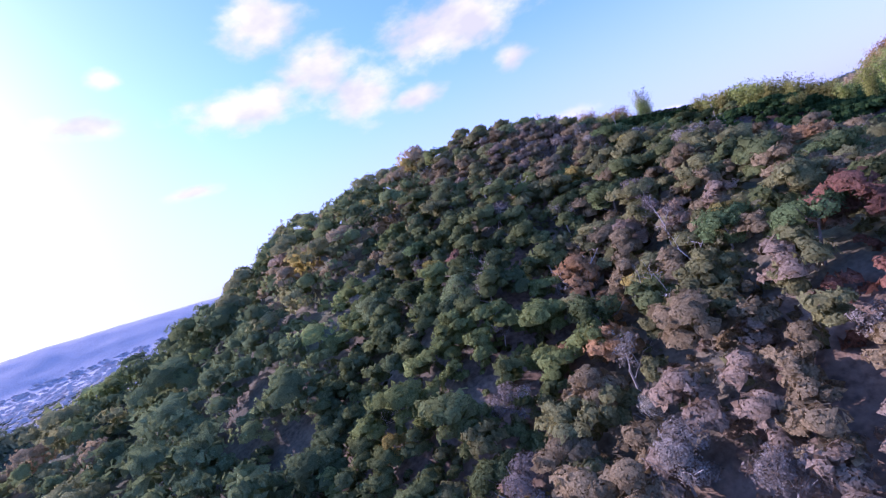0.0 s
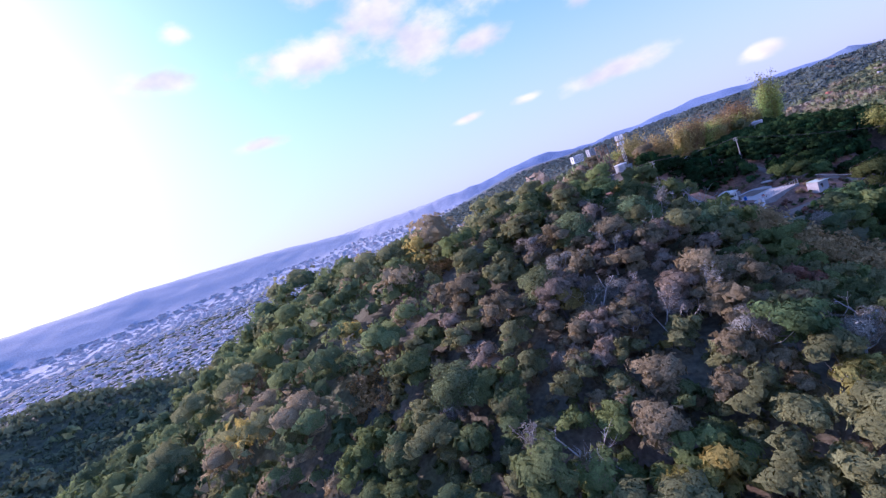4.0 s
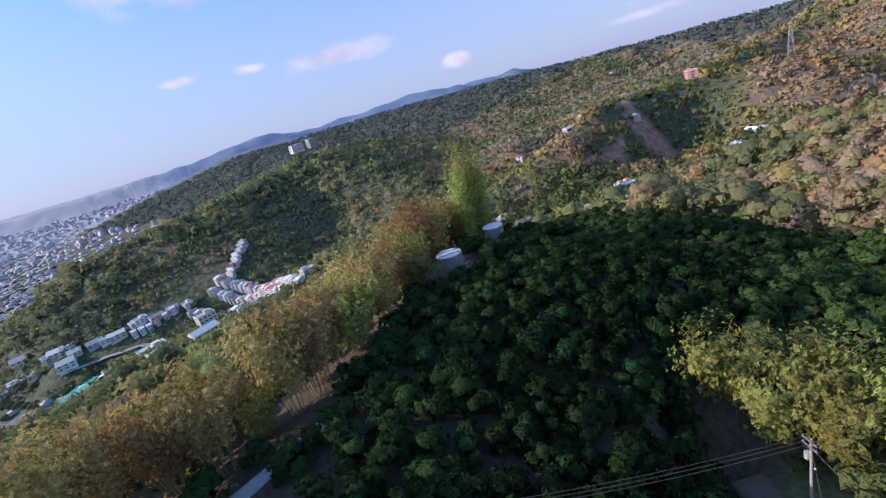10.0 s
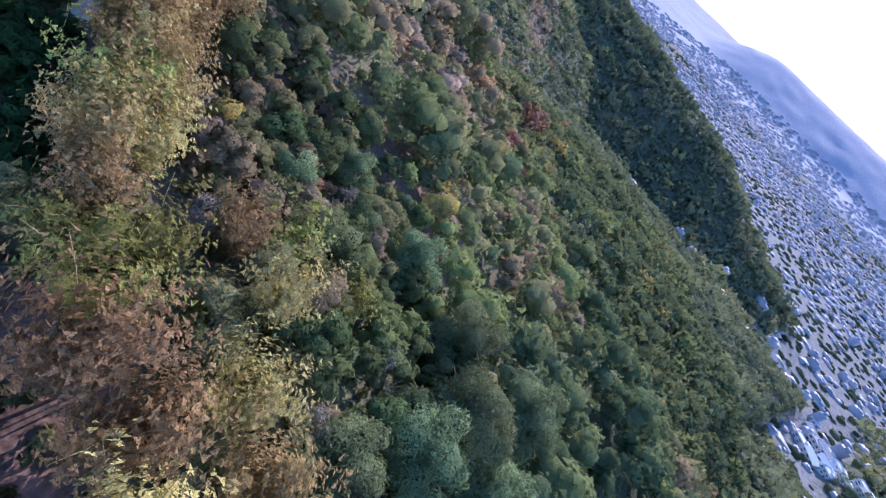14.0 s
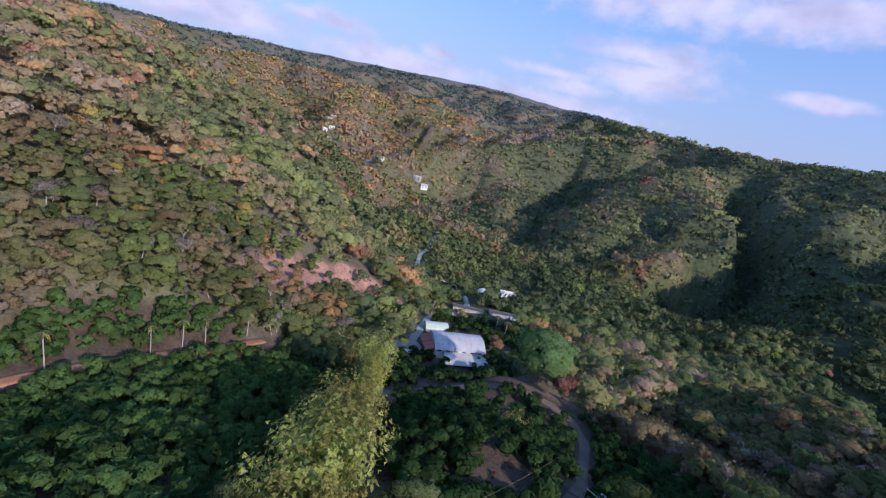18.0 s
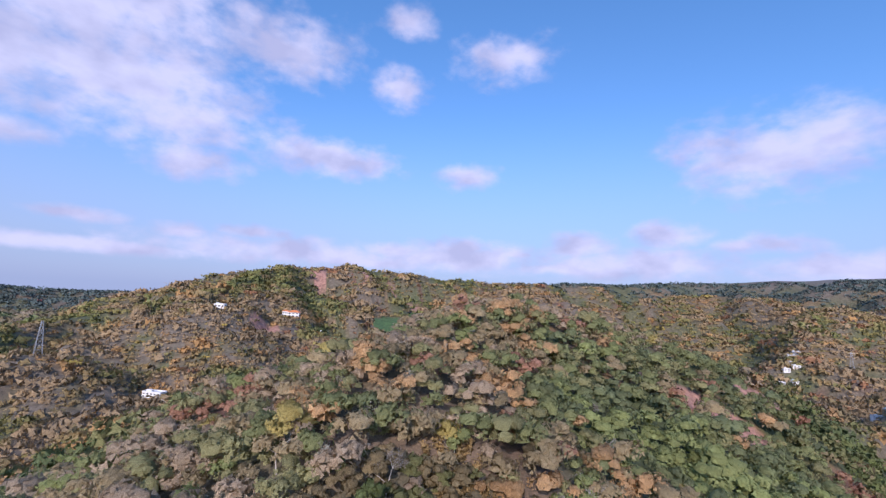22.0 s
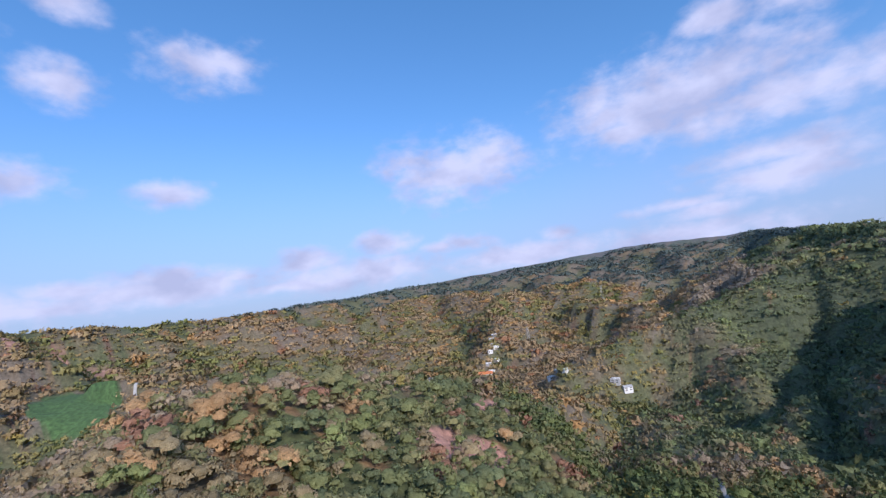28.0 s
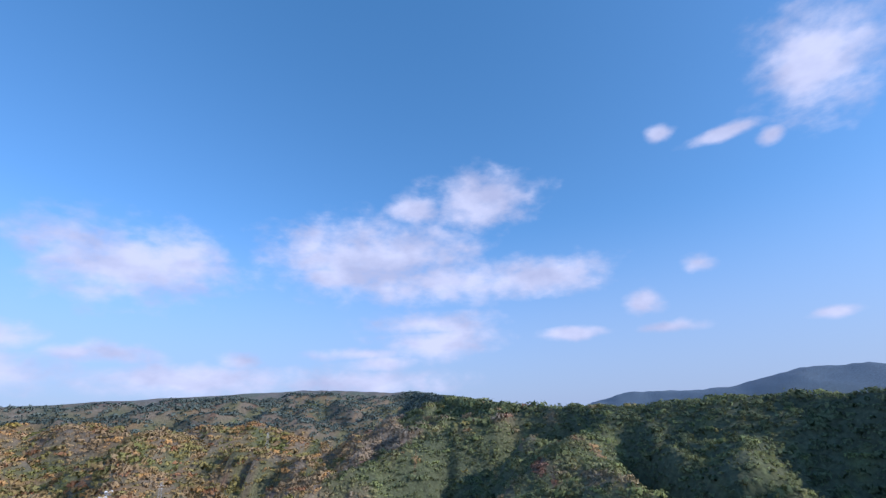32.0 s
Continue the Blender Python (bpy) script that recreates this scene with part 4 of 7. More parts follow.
# Stands: x, y, reach, how much greener (+) or drier (-), share of red, share of gold.
STANDS = [(-6, -20, 30, -0.55, 0.2, 0.0), (18, 95, 24, 0.55, -0.2, 0.0), (360, -20, 40, -0.1, 0.1, 0.5), (-42, 22, 42, 0.45, 0.0, 0.0), (2, 30, 30, -0.22, 0.1, 0.0), (68, 205, 65, 0.95, -0.4, -0.05), (560, 400, 70, 1.0, -0.3, -0.3), (16, 60, 22, -0.15, 0.04, 0.0), (270, 30, 60, -0.15, 0.18, 0.34), (330, -55, 45, -0.05, 0.12, 0.55),
          (345, -237, 80, 0.5, 0.0, 0.1), (205, -5, 45, 0.25, 0.08, 0.2), (480, 131, 90, 0.1, 0.0, 0.3), (390, -90, 45, -0.3, 0.0, 0.3), (245, -160, 90, 0.4, 0, 0.1), (226, 197, 60, 0.6, 0, 0.15), (140, 60, 50, 0.7, 0, 0), (125, 5, 60, 0.8, -0.3, 0), (102, 100, 40, 0.9, -0.2, 0), (280, -40, 40, 0.5, 0, 0.1)]


def stand(x, y, b):
    """Which kind of growth stands there: dull greens, olive, grey leafless scrub, withered red, straw."""
    a, c = fbm(x, y, 34, 3, 21) + 0.5 * fbm(x, y, 160, 2, 25), fbm(x, y, 24, 2, 41)
    s = a * 1.1 + b
    # first term: greener south-western woods, with their shade painted as darkest growth
    s += np.clip((225 - 0.06 * y - x) / 70, 0, 1) * np.clip((-70 - y) / 80, 0, 1) * 0.8 + np.where(x < -70, 0.5, 0.0) + np.where((y > 250) & (x < 420), 0.8, 0.0) + np.where(x > 700, 0.12, 0.0) + np.clip((x - 380) / 120, 0, 1) * np.clip((-60 - y) / 200, 0, 1) * -0.32
    creek, brook = creeks(x, y)
    s += np.clip((np.hypot(x - 130, y - 60) - 230) / 200, 0, 1) * (creek * 0.8 + brook * 0.4 - 0.62)
    red, gold = np.zeros(x.shape), np.where((x > 165) & (y < 330), 0.15, 0.0)
    for cx, cy, r, more, rd, gd in STANDS:
        w = np.exp(-((x - cx) ** 2 + (y - cy) ** 2) / r ** 2)
        s, red, gold = s + w * more, red + w * rd, gold + w * gd
    k = np.select([s > 0.7, s > 0.25, s > -0.15, s > -0.5, s > -0.95], [6, 0, 1, 3, 2], 2)
    k = np.where((c < -0.61 + red) & (b < 0.3) & (s < 0.4), 4, k)
    bright = sum(np.exp(-((x - cx) ** 2 + (y - cy) ** 2) / r ** 2) for cx, cy, r in ((18, 92, 26), (-40, 10, 26), (205, 0, 35), (85, 200, 34), (250, -60, 35)))
    k = np.where((s > 0.1) & (fbm(x, y, 17, 2, 61) > 0.45 - 0.55 * bright), 8, k)
    return np.where((c > 0.62 - gold) & (b > -0.2) & (s < 0.3), 7, k)


def tints(x, y, n, differ=0.14, accent=0.01, mixed=0.42, kinds=None):
    k = stand(x, y, rng.uniform(-1, 1, n) * mixed)
    k = np.where(rng.uniform(0, 1, n) < accent, 5, k)
    return (PALETTE if kinds is None else kinds)[k] * rng.uniform(1 - differ, 1 + differ, (n, 1))


def puffed(v, f, own=0.3):
    """Normals that turn outwards with the crown, partly with each spray."""
    face = np.cross(v[f[:, 1]] - v[f[:, 0]], v[f[:, 2]] - v[f[:, 0]])
    face /= np.linalg.norm(face, axis=1)[:, None] + 1e-9
    spray = np.zeros_like(v)
    for k in range(f.shape[1]):
        np.add.at(spray, f[:, k], face)
    spray /= np.linalg.norm(spray, axis=1)[:, None] + 1e-9
    out = v - np.array([0, 0, v[:, 2].max() * 0.35])
    out /= np.linalg.norm(out, axis=1)[:, None] + 1e-9
    n = out * (1 - own) + spray * own
    return n / (np.linalg.norm(n, axis=1)[:, None] + 1e-9)


def bake(name, label, category, variants, pts, scale, tint, mat, sink=0.2, lie=0.0):
    """Many plants joined into one mesh; lie: how far the closed canopy follows the slope below it."""
    n = len(pts)
    z = surf(pts[:, 0], pts[:, 1]) - sink
    which = rng.integers(0, len(variants), n)
    rot = rng.uniform(0, 6.283, n)
    gx, gy = ((surf(pts[:, 0] + a, pts[:, 1] + b) - surf(pts[:, 0] - a, pts[:, 1] - b)) / 20 for a, b in ((10, 0), (0, 10)))
    up = np.stack([-gx, -gy, np.ones(n)], 1) / np.sqrt(1 + gx * gx + gy * gy)[:, None]
    V, Fc, C, N, off = [], [], [], [], 0
    for k, (v, f) in enumerate(variants):
        m = np.where(which == k)[0]
        if not len(m):
            continue
        c, s = np.cos(rot[m])[:, None], np.sin(rot[m])[:, None]
        sc = scale[m][:, None]
        x = (v[None, :, 0] * c - v[None, :, 1] * s) * sc + pts[m, 0][:, None]
        y = (v[None, :, 0] * s + v[None, :, 1] * c) * sc + pts[m, 1][:, None]
        zz = v[None, :, 2] * sc + z[m][:, None]
        V.append(np.stack([x, y, zz], -1).reshape(-1, 3))
        w = puffed(v, f)
        N.append(np.stack([w[None, :, 0] * c - w[None, :, 1] * s, w[None, :, 0] * s + w[None, :, 1] * c, w[None, :, 2] + 0 * c], -1))
        if lie:
            N[-1] = N[-1] + lie * up[m][:, None]
            N[-1] /= np.linalg.norm(N[-1], axis=2)[..., None]
        N[-1] = N[-1].reshape(-1, 3)
        Fc.append((f[None] + (np.arange(len(m)) * len(v))[:, None, None]).reshape(-1, f.shape[1]) + off)
        C.append(np.repeat(np.concatenate([tint[m], np.ones((len(m), 1))], 1), len(v), 0))
        off += len(m) * len(v)
    me = mesh_of(name, np.concatenate(V), np.concatenate(Fc), np.concatenate(C), np.concatenate(N))
    me.materials.append(mat)
    return tagged(new(name, me), label, category, kind="stuff")


def part(name, data, material, parent, label="", m=None):
    """One mesh object, from a bmesh or from corners and faces, under a thing or a part."""
    if isinstance(data, bmesh.types.BMesh):
        me = bpy.data.meshes.new(name)
        data.to_mesh(me)
        data.free()
    elif isinstance(data, bpy.types.Mesh):
        me = data
    else:
        me = mesh_of(name, *data)
    if material and not me.materials:
        me.materials.append(material)
    ob = new(name, me)
    ob.parent = parent
    if m is not None:
        ob.matrix_local = m
    if label:
        tagged(ob, label)
    return ob


def thing(name, label, category, m, group="", kind=""):
    ob = new(name)
    ob.matrix_world = m
    return tagged(ob, label, category, group, kind)


def ground_at(x, y):
    return float(surf(x, y))


def spot(x, y, rz=0.0, lift=0.0):
    return pose(x, y, ground_at(x, y) + lift, 0, 0, rz)


def sized(m, s):
    return m @ Matrix.Diagonal((s, s, s, 1))


USED = []


def put(model, x, y, scale=1.0, rz=None, sink=0.0):
    """Sets the model there for its first use, and copies after that."""
    m = sized(spot(x, y, rng.uniform(0, 360) if rz is None else rz, -sink), scale)
    if model not in USED:
        USED.append(model)
        model.matrix_world = m
        return model
    ob = copy_thing(model, m)
    ob.matrix_world = m
    return ob


build_ground()

def box(bm, x, y, z, w, d, h, rz=0.0, bevel=0.0):
    """A box with its foot's centre at x, y, z."""
    r = bmesh.ops.create_cube(bm, size=1, matrix=pose(x, y, z + h / 2, 0, 0, rz) @ Matrix.Diagonal((w, d, h, 1)))
    if bevel:
        es = list({e for v in r["verts"] for e in v.link_edges})
        bmesh.ops.bevel(bm, geom=es, offset=bevel, segments=1, affect="EDGES")
    return bm


def box_part(name, mat, parent, dims, at=(0, 0, 0), rz=0.0, label="", bevel=0.0):
    bm = bmesh.new()
    box(bm, 0, 0, 0, *dims, 0.0, bevel)
    return part(name, bm, mat, parent, label, pose(*at, 0, 0, rz))


def drum(bm, x, y, z, r, h, seg=24, r2=None, cap=True):
    bmesh.ops.create_cone(bm, cap_ends=cap, segments=seg, radius1=r, radius2=r if r2 is None else r2, depth=h, matrix=pose(x, y, z + h / 2))
    return bm


def ribbon(name, label, category, line, width, mat, lift=0.05, thick=0.25, kind="structure"):
    """A road or path laid along the ground."""
    line = np.array(line, float)
    seg = np.r_[0, np.cumsum(np.hypot(*np.diff(line, axis=0).T))]
    t = np.arange(0, seg[-1], 0.9)
    k = np.exp(-0.5 * (np.arange(-6, 7) / 2.6) ** 2)
    x, y = (np.convolve(np.pad(np.interp(t, seg, line[:, c]), 6, mode="edge"), k / k.sum(), "valid") for c in (0, 1))
    dx, dy = np.gradient(x), np.gradient(y)
    n = np.hypot(dx, dy)
    wob = 1 + 0.08 * fbm(x, y, 5, 2, 3)
    rows = []
    for o in (-0.55, -0.5, -0.25, 0, 0.25, 0.5, 0.55):
        ex, ey = x - dy / n * width * wob * o, y + dx / n * width * wob * o
        z = surf(ex, ey)
        rows.append((ex, ey, z))
    zc = np.max([r[2] for r in rows[1:6]], axis=0)
    zc = np.convolve(np.pad(zc, 3, mode="edge"), np.ones(7) / 7, "valid") + lift
    v = np.stack([np.stack([ex, ey, zc - (thick if i in (0, 6) else 0)], -1) for i, (ex, ey, z) in enumerate(rows)])
    m = len(x)
    f = np.array([[a * m + i, (a + 1) * m + i, (a + 1) * m + i + 1, a * m + i + 1] for a in range(6) for i in range(m - 1)])
    me = mesh_of(name, v.reshape(-1, 3), f[:, ::-1])
    me.materials.append(mat)
    return tagged(new(name, me), label, category, kind=kind)


RED_EARTH = surface("red_earth_track", (0.32, 0.14, 0.07), (0.45, 0.235, 0.135), 2.0, 0.95, 0.3)
GREY_DRIVE = surface("grey_drive", (0.17, 0.17, 0.165), (0.27, 0.265, 0.255), 2.5, 0.85, 0.2)
ribbon("road_earth", "red earth track curving past the yard", "road", EARTH_TRACK, 5.4, RED_EARTH, 0.06)
ribbon("drive", "grey concrete drive to the yard", "road", [(38.0, 93.6), (39.6, 89.6), (41.0, 84.5), (41.8, 78), (43.4, 73.5), (46.2, 70.3), (49, 69.6), (51.5, 71.2), (53.5, 75), (57.5, 80)], 2.7, GREY_DRIVE, 0.14)
ribbon("road_yard", "dusty grey farm road below the yard", "road", YARD_ROAD, 3.2, ROAD, 0.08)
ribbon("road_orchard", "narrow grey road down through the orchard", "road", ORCHARD_ROAD, 2.3, ROAD)
ribbon("path_orchard", "worn concrete path past the well ring", "path", ORCHARD_PATH, 2.0, ROAD, 0.07)
ribbon("path_tank", "pale path to the water tank on the ridge", "path", TANK_PATH, 2.0, CONCRETE)
ribbon("road_bench", "red earth track along the orchard bench", "road", BENCH_TRACK, 2.6, RED_EARTH, 0.06)
ribbon("path_foot", "red earth path along the foot of the hill", "path", FOOT_TRACK, 2.4, RED_EARTH, 0.06)
ribbon("road_valley", "pale road up the valley", "road", VALLEY_ROAD, 3.2, CONCRETE)
ribbon("road_village", "grey road through the village", "road", [(75, 478), (62, 540), (48, 590), (25, 640), (-10, 668), (-90, 690)], 6.0, CONCRETE, 0.4, 0.8)
ribbon("road_hillside", "pale road bend on the far hillside", "road", [(540, 262), (575, 300), (590, 330), (560, 360)], 5.0, CONCRETE, 0.5, 0.8)
ribbon("road_field", "pale road beside the green field", "road", [(900, -170), (980, -190), (1060, -205), (1130, -235), (1180, -260)], 5.0, CONCRETE, 0.5, 0.8)


def shed():
    t = thing("shed", "small cream metal shed with a ribbed sheet roof", "shed", spot(57.3, 95.6, 38))
    box_part("wall", CREAM, t, (4.4, 2.6, 2.5))
    xs = np.linspace(-2.35, 2.35, 49)
    zs = 2.58 + 0.035 * (np.arange(49) % 4 < 2)
    v = np.concatenate([np.stack([xs, np.full(49, yy), zs + dz], -1) for yy, dz in ((-1.5, 0), (1.5, 0), (1.5, -0.05), (-1.5, -0.05))])
    part("roof", (v, np.array([[r * 49 + i, r * 49 + i + 1, ((r + 1) % 4) * 49 + i + 1, ((r + 1) % 4) * 49 + i] for r in range(4) for i in range(48)])), CREAM, t, "ribbed sheet roof", pose(0, 0, 0, 4, 0, 0))
    d = box_part("door", GREY, t, (0.9, 0.05, 2.0), (-0.8, -1.31, 0))
    box_part("handle", STEEL, d, (0.04, 0.06, 0.14), (0.35, -0.04, 1.0))
    w = box_part("window", DARK, t, (0.9, 0.04, 0.7), (1.0, -1.31, 1.2))
    for x in (-0.47, 0.47):
        box_part("frame", WHITE, w, (0.06, 0.06, 0.76), (x, -0.01, -0.03))
    for k in range(2):
        l = thing("ladder", "short steel ladder leaning by the shed", "ladder", spot(55.2 + k * 1.2, 93.4 + k * 0.5, 40 + 20 * k))
        for s in (-0.2, 0.2):
            box_part("rail", STEEL, l, (0.05, 0.05, 1.9), (s, 0, 0))
        for r in range(6):
            box_part("rung", STEEL, l, (0.4, 0.03, 0.03), (0, 0, 0.2 + 0.3 * r))
        l.matrix_world = l.matrix_world @ pose(0, 0, 0.1, -62, 0, 0)


# Concrete of the retaining wall, darkened to hold the shade on its face.
SHADED_CONCRETE = surface("shaded_concrete", (0.20, 0.20, 0.19), (0.33, 0.325, 0.31), 1.8, 0.9, 0.25)


def yard_slab():
    """The raised concrete yard with its retaining walls and wire fence."""
    z = -31.3
    t = thing("yard", "raised pale concrete yard with retaining walls and a wire fence", "yard", pose(0, 0, z), kind="structure")
    bm = bmesh.new()
    pts = [(57.4, 84.9), (70.7, 91.0), (68.2, 95.8), (71.0, 100.0), (67.6, 102.4), (62.8, 100.6), (60.4, 95.4), (56.4, 91.3)]
    top = [bm.verts.new((x, y, 0)) for x, y in pts]
    low = [bm.verts.new((x, y, -3.4)) for x, y in pts]
    bm.faces.new(top)
    bm.faces.new(low[::-1])
    for i in range(len(pts)):
        j = (i + 1) % len(pts)
        bm.faces.new((top[i], low[i], low[j], top[j]))
    part("slab", bm, PALE_CONCRETE, t)
    bm = bmesh.new()
    n = 14
    box(bm, 64.05, 87.8, -3.4, 14.7, 0.28, 3.55, math.degrees(math.atan2(6.1, 13.3)))
    part("retaining_wall", bm, SHADED_CONCRETE, t, "grey concrete wall in a shaded tone")
    for k in range(n + 1):
        x, y = 57.4 + 13.3 * k / n, 84.8 + 6.1 * k / n
        box_part("fence_post", STEEL, t, (0.06, 0.06, 1.2), (x, y, 0.1))
    for h in (0.35, 0.7, 1.05, 1.28):
        bm = bmesh.new()
        box(bm, 64.05, 87.8, h, 14.6, 0.025, 0.025, math.degrees(math.atan2(6.1, 13.3)))
        part("fence_wire", bm, STEEL, t)
    # darker patch on the slab
    bm = bmesh.new()
    box(bm, 64.4, 97.6, 0.004, 6.2, 5.0, 0.012, 20)
    part("dark_patch", bm, ROAD, t, "dark grey patch")
    apron = thing("apron", "pale concrete apron beside the shed", "paving", spot(52.6, 94.6, 30), kind="structure")
    box_part("slab", CONCRETE, apron, (4.6, 4.6, 0.35), (0, 0, -0.2))
    apron = thing("apron", "wet concrete patch on the path above the yard", "paving", spot(73.0, 102.4, 20), kind="structure")
    box_part("slab", PALE_CONCRETE, apron, (4.0, 2.6, 0.3), (0, 0, -0.15))
    pen = thing("pen", "concrete block pen holding scrap timber and sheets", "pen", spot(60.0, 101.2, 32))
    box_part("wall", CONCRETE, pen, (7.0, 0.18, 1.4), (0, 2.0, -0.3), 0)
    box_part("wall", CONCRETE, pen, (0.18, 4.0, 1.4), (3.5, 0, -0.3), 0)
    for x in (-3.4, 0, 3.4):
        box_part("post", BARK, pen, (0.08, 0.08, 2.6), (x, 2.0, -0.3))
    for k in range(9):
        pl = thing("plank", "loose weathered plank in the scrap pen", "plank", spot(60.3 + rng.uniform(-1.6, 1.8), 100.4 + rng.uniform(-1, 1.2), rng.uniform(0, 180), 0.05 + 0.04 * k), "planks in the pen")
        box_part("board", BARK if k % 2 else GREY, pl, (rng.uniform(1.4, 2.6), 0.18, 0.04))
    for k, (x, y) in enumerate(((59.2, 100.0), (61.6, 102.0), (57.5, 101.8))):
        sh = thing("sheet", "white metal sheet leaning on the pen", "sheet", spot(x, y, 25 + 30 * k, 0.1))
        bm = bmesh.new()
        box(bm, 0, 0, 0, 1.1, 0.05, 1.5)
        part("panel", bm, WHITE, sh, "", pose(0, 0, 0, -38, 0, 0))


def scooter():
    t = thing("scooter", "small scooter with red and pale blue panels", "scooter", pose(61.0, 88.6, -31.28, 0, 0, 25))
    for x in (-0.6, 0.6):
        bm = bmesh.new()
        bmesh.ops.create_cone(bm, cap_ends=True, segments=14, radius1=0.25, radius2=0.25, depth=0.12, matrix=pose(x, 0, 0.25, 90, 0, 0))
        w = part("wheel", bm, DARK, t)
        bm = bmesh.new()
        bmesh.ops.create_cone(bm, cap_ends=True, segments=10, radius1=0.13, radius2=0.13, depth=0.13, matrix=pose(x, 0, 0.25, 90, 0, 0))
        part("rim", bm, STEEL, w)
    box_part("body", RED_ROOF, t, (0.8, 0.32, 0.4), (-0.35, 0, 0.38), bevel=0.08)
    box_part("floor", GREY, t, (0.6, 0.3, 0.1), (0.2, 0, 0.3))
    box_part("shield", surface("pale_blue_panel", (0.4, 0.55, 0.6), (0.5, 0.65, 0.7), 0.5, 0.4, 0.0), t, (0.14, 0.4, 0.65), (0.52, 0, 0.35), bevel=0.04)
    box_part("seat", DARK, t, (0.7, 0.28, 0.1), (-0.35, 0, 0.78), bevel=0.03)
    box_part("handlebar", DARK, t, (0.06, 0.66, 0.06), (0.5, 0, 1.0))


def barrels():
    b = thing("barrel", "blue plastic barrel beside the shed", "barrel", spot(59.2, 92.4))
    bm = drum(bmesh.new(), 0, 0, 0, 0.3, 0.9, 16)
    part("drum", bm, BLUE, b)
    bm = bmesh.new()
    for z in (0.28, 0.6):
        drum(bm, 0, 0, z, 0.315, 0.03, 16)
    part("hoop", bm, BLUE, b)
    for x, y in ((73.5, 79.5), (74.3, 79.2), (86, 70)):
        copy_thing(b, spot(x, y, 40))


def hut():
    t = thing("pump_hut", "pale grey block hut with a patched sheet roof", "hut", spot(71.3, 86.4, 15))
    box_part("wall", GREY, t, (3.0, 2.4, 2.4), (0, 0, -0.2))
    bm = bmesh.new()
    box(bm, 0, 0, 2.22, 3.4, 2.8, 0.07)
    part("roof", bm, GREEN_ROOF, t, "patched green sheet roof", pose(0, 0, 0, 3, 3, 0))
    box_part("roof_patch", RUST, t, (1.4, 1.0, 0.05), (0.6, -0.5, 2.42), 10)
    w = box_part("window", DARK, t, (0.7, 0.05, 0.6), (-0.5, -1.21, 1.1))
    box_part("frame", GREY, w, (0.8, 0.05, 0.06), (0, -0.01, -0.06))
    box_part("door", GREY, t, (0.05, 0.9, 1.9), (-1.51, 0.2, -0.1))
    s = thing("tarpaulin", "crumpled pale blue tarpaulin sheet by the hut", "tarpaulin", spot(71.6, 84.0, 10, 0.05))
    v = np.array([[x, y, 0.15 + 0.18 * math.sin(x * 5 + y * 3) * math.cos(y * 4)] for x in np.linspace(-1, 1, 7) for y in np.linspace(-0.7, 0.7, 6)])
    part("sheet", (v, np.array([[i * 6 + j, (i + 1) * 6 + j, (i + 1) * 6 + j + 1, i * 6 + j + 1] for i in range(6) for j in range(5)])), surface("pale_tarpaulin", (0.4, 0.55, 0.66), (0.6, 0.72, 0.8), 0.6, 0.5, 0.1), s)
    c = thing("meter_cabinet", "tall white meter cabinet on the wall's corner", "cabinet", pose(57.0, 83.9, ground_at(57, 83.9), 0, 0, 24))
    box_part("body", WHITE, c, (0.9, 0.7, 2.3), bevel=0.03)
    box_part("door", WHITE, c, (0.78, 0.04, 2.0), (0, -0.37, 0.15))
    box_part("cap", GREY, c, (1.0, 0.8, 0.08), (0, 0, 2.3))


def utility_pole(x, y, base, tall, rz, label, transformer=False, bands=False, thick=0.15):
    t = thing("utility_pole", label, "pole", pose(x, y, base, 0, 0, rz), "utility poles")
    part("pole", drum(bmesh.new(), 0, 0, -1.0, thick, tall + 1.0, 12, thick * 0.66), PALE_CONCRETE, t)
    for h in (tall - 0.25, tall - 0.85):
        arm = box_part("crossarm", STEEL, t, (1.5, 0.1, 0.1), (0, 0.14, h))
        for dx in (-0.65, 0, 0.65):
            part("insulator", drum(bmesh.new(), dx, 0, 0.1, 0.05, 0.18, 8, 0.03), GREY, arm)
    if bands:
        for k in range(4):
            part("band", drum(bmesh.new(), 0, 0, 0.5 + k * 0.4, thick + 0.006, 0.2, 12), ORANGE_ROOF, t, "orange band")
    if transformer:
        b = part("transformer", drum(bmesh.new(), 0.32, 0.1, tall - 2.4, 0.22, 0.7, 12), GREY, t)
        box_part("bracket", STEEL, b, (0.4, 0.08, 0.08), (0.15, 0.1, tall - 1.9))
        part("street_lamp", drum(bmesh.new(), -0.4, 0, tall - 3.0, 0.1, 0.12, 10, 0.04), WHITE, t)
    return t


def wire(points, sag, r=0.02, label="thin overhead power cable"):
    p, q = np.array(points[0]), np.array(points[1])
    s = np.linspace(0, 1, 13)[:, None]
    line = p + (q - p) * s - np.array([0, 0, 1]) * sag * 4 * s * (1 - s)
    w = thing("power_cable", label, "cable", Matrix.Identity(4), "power cables")
    part("cable", limb(line, r, r, 4), ROAD if r < 0.03 else WHITE, w)


P1, P2, P3 = (43.6, 98.0, -22.6, 7.2), (74.6, 113.6, -26.2, 8.2), (108.0, 101.0, -36.5, 8.4)


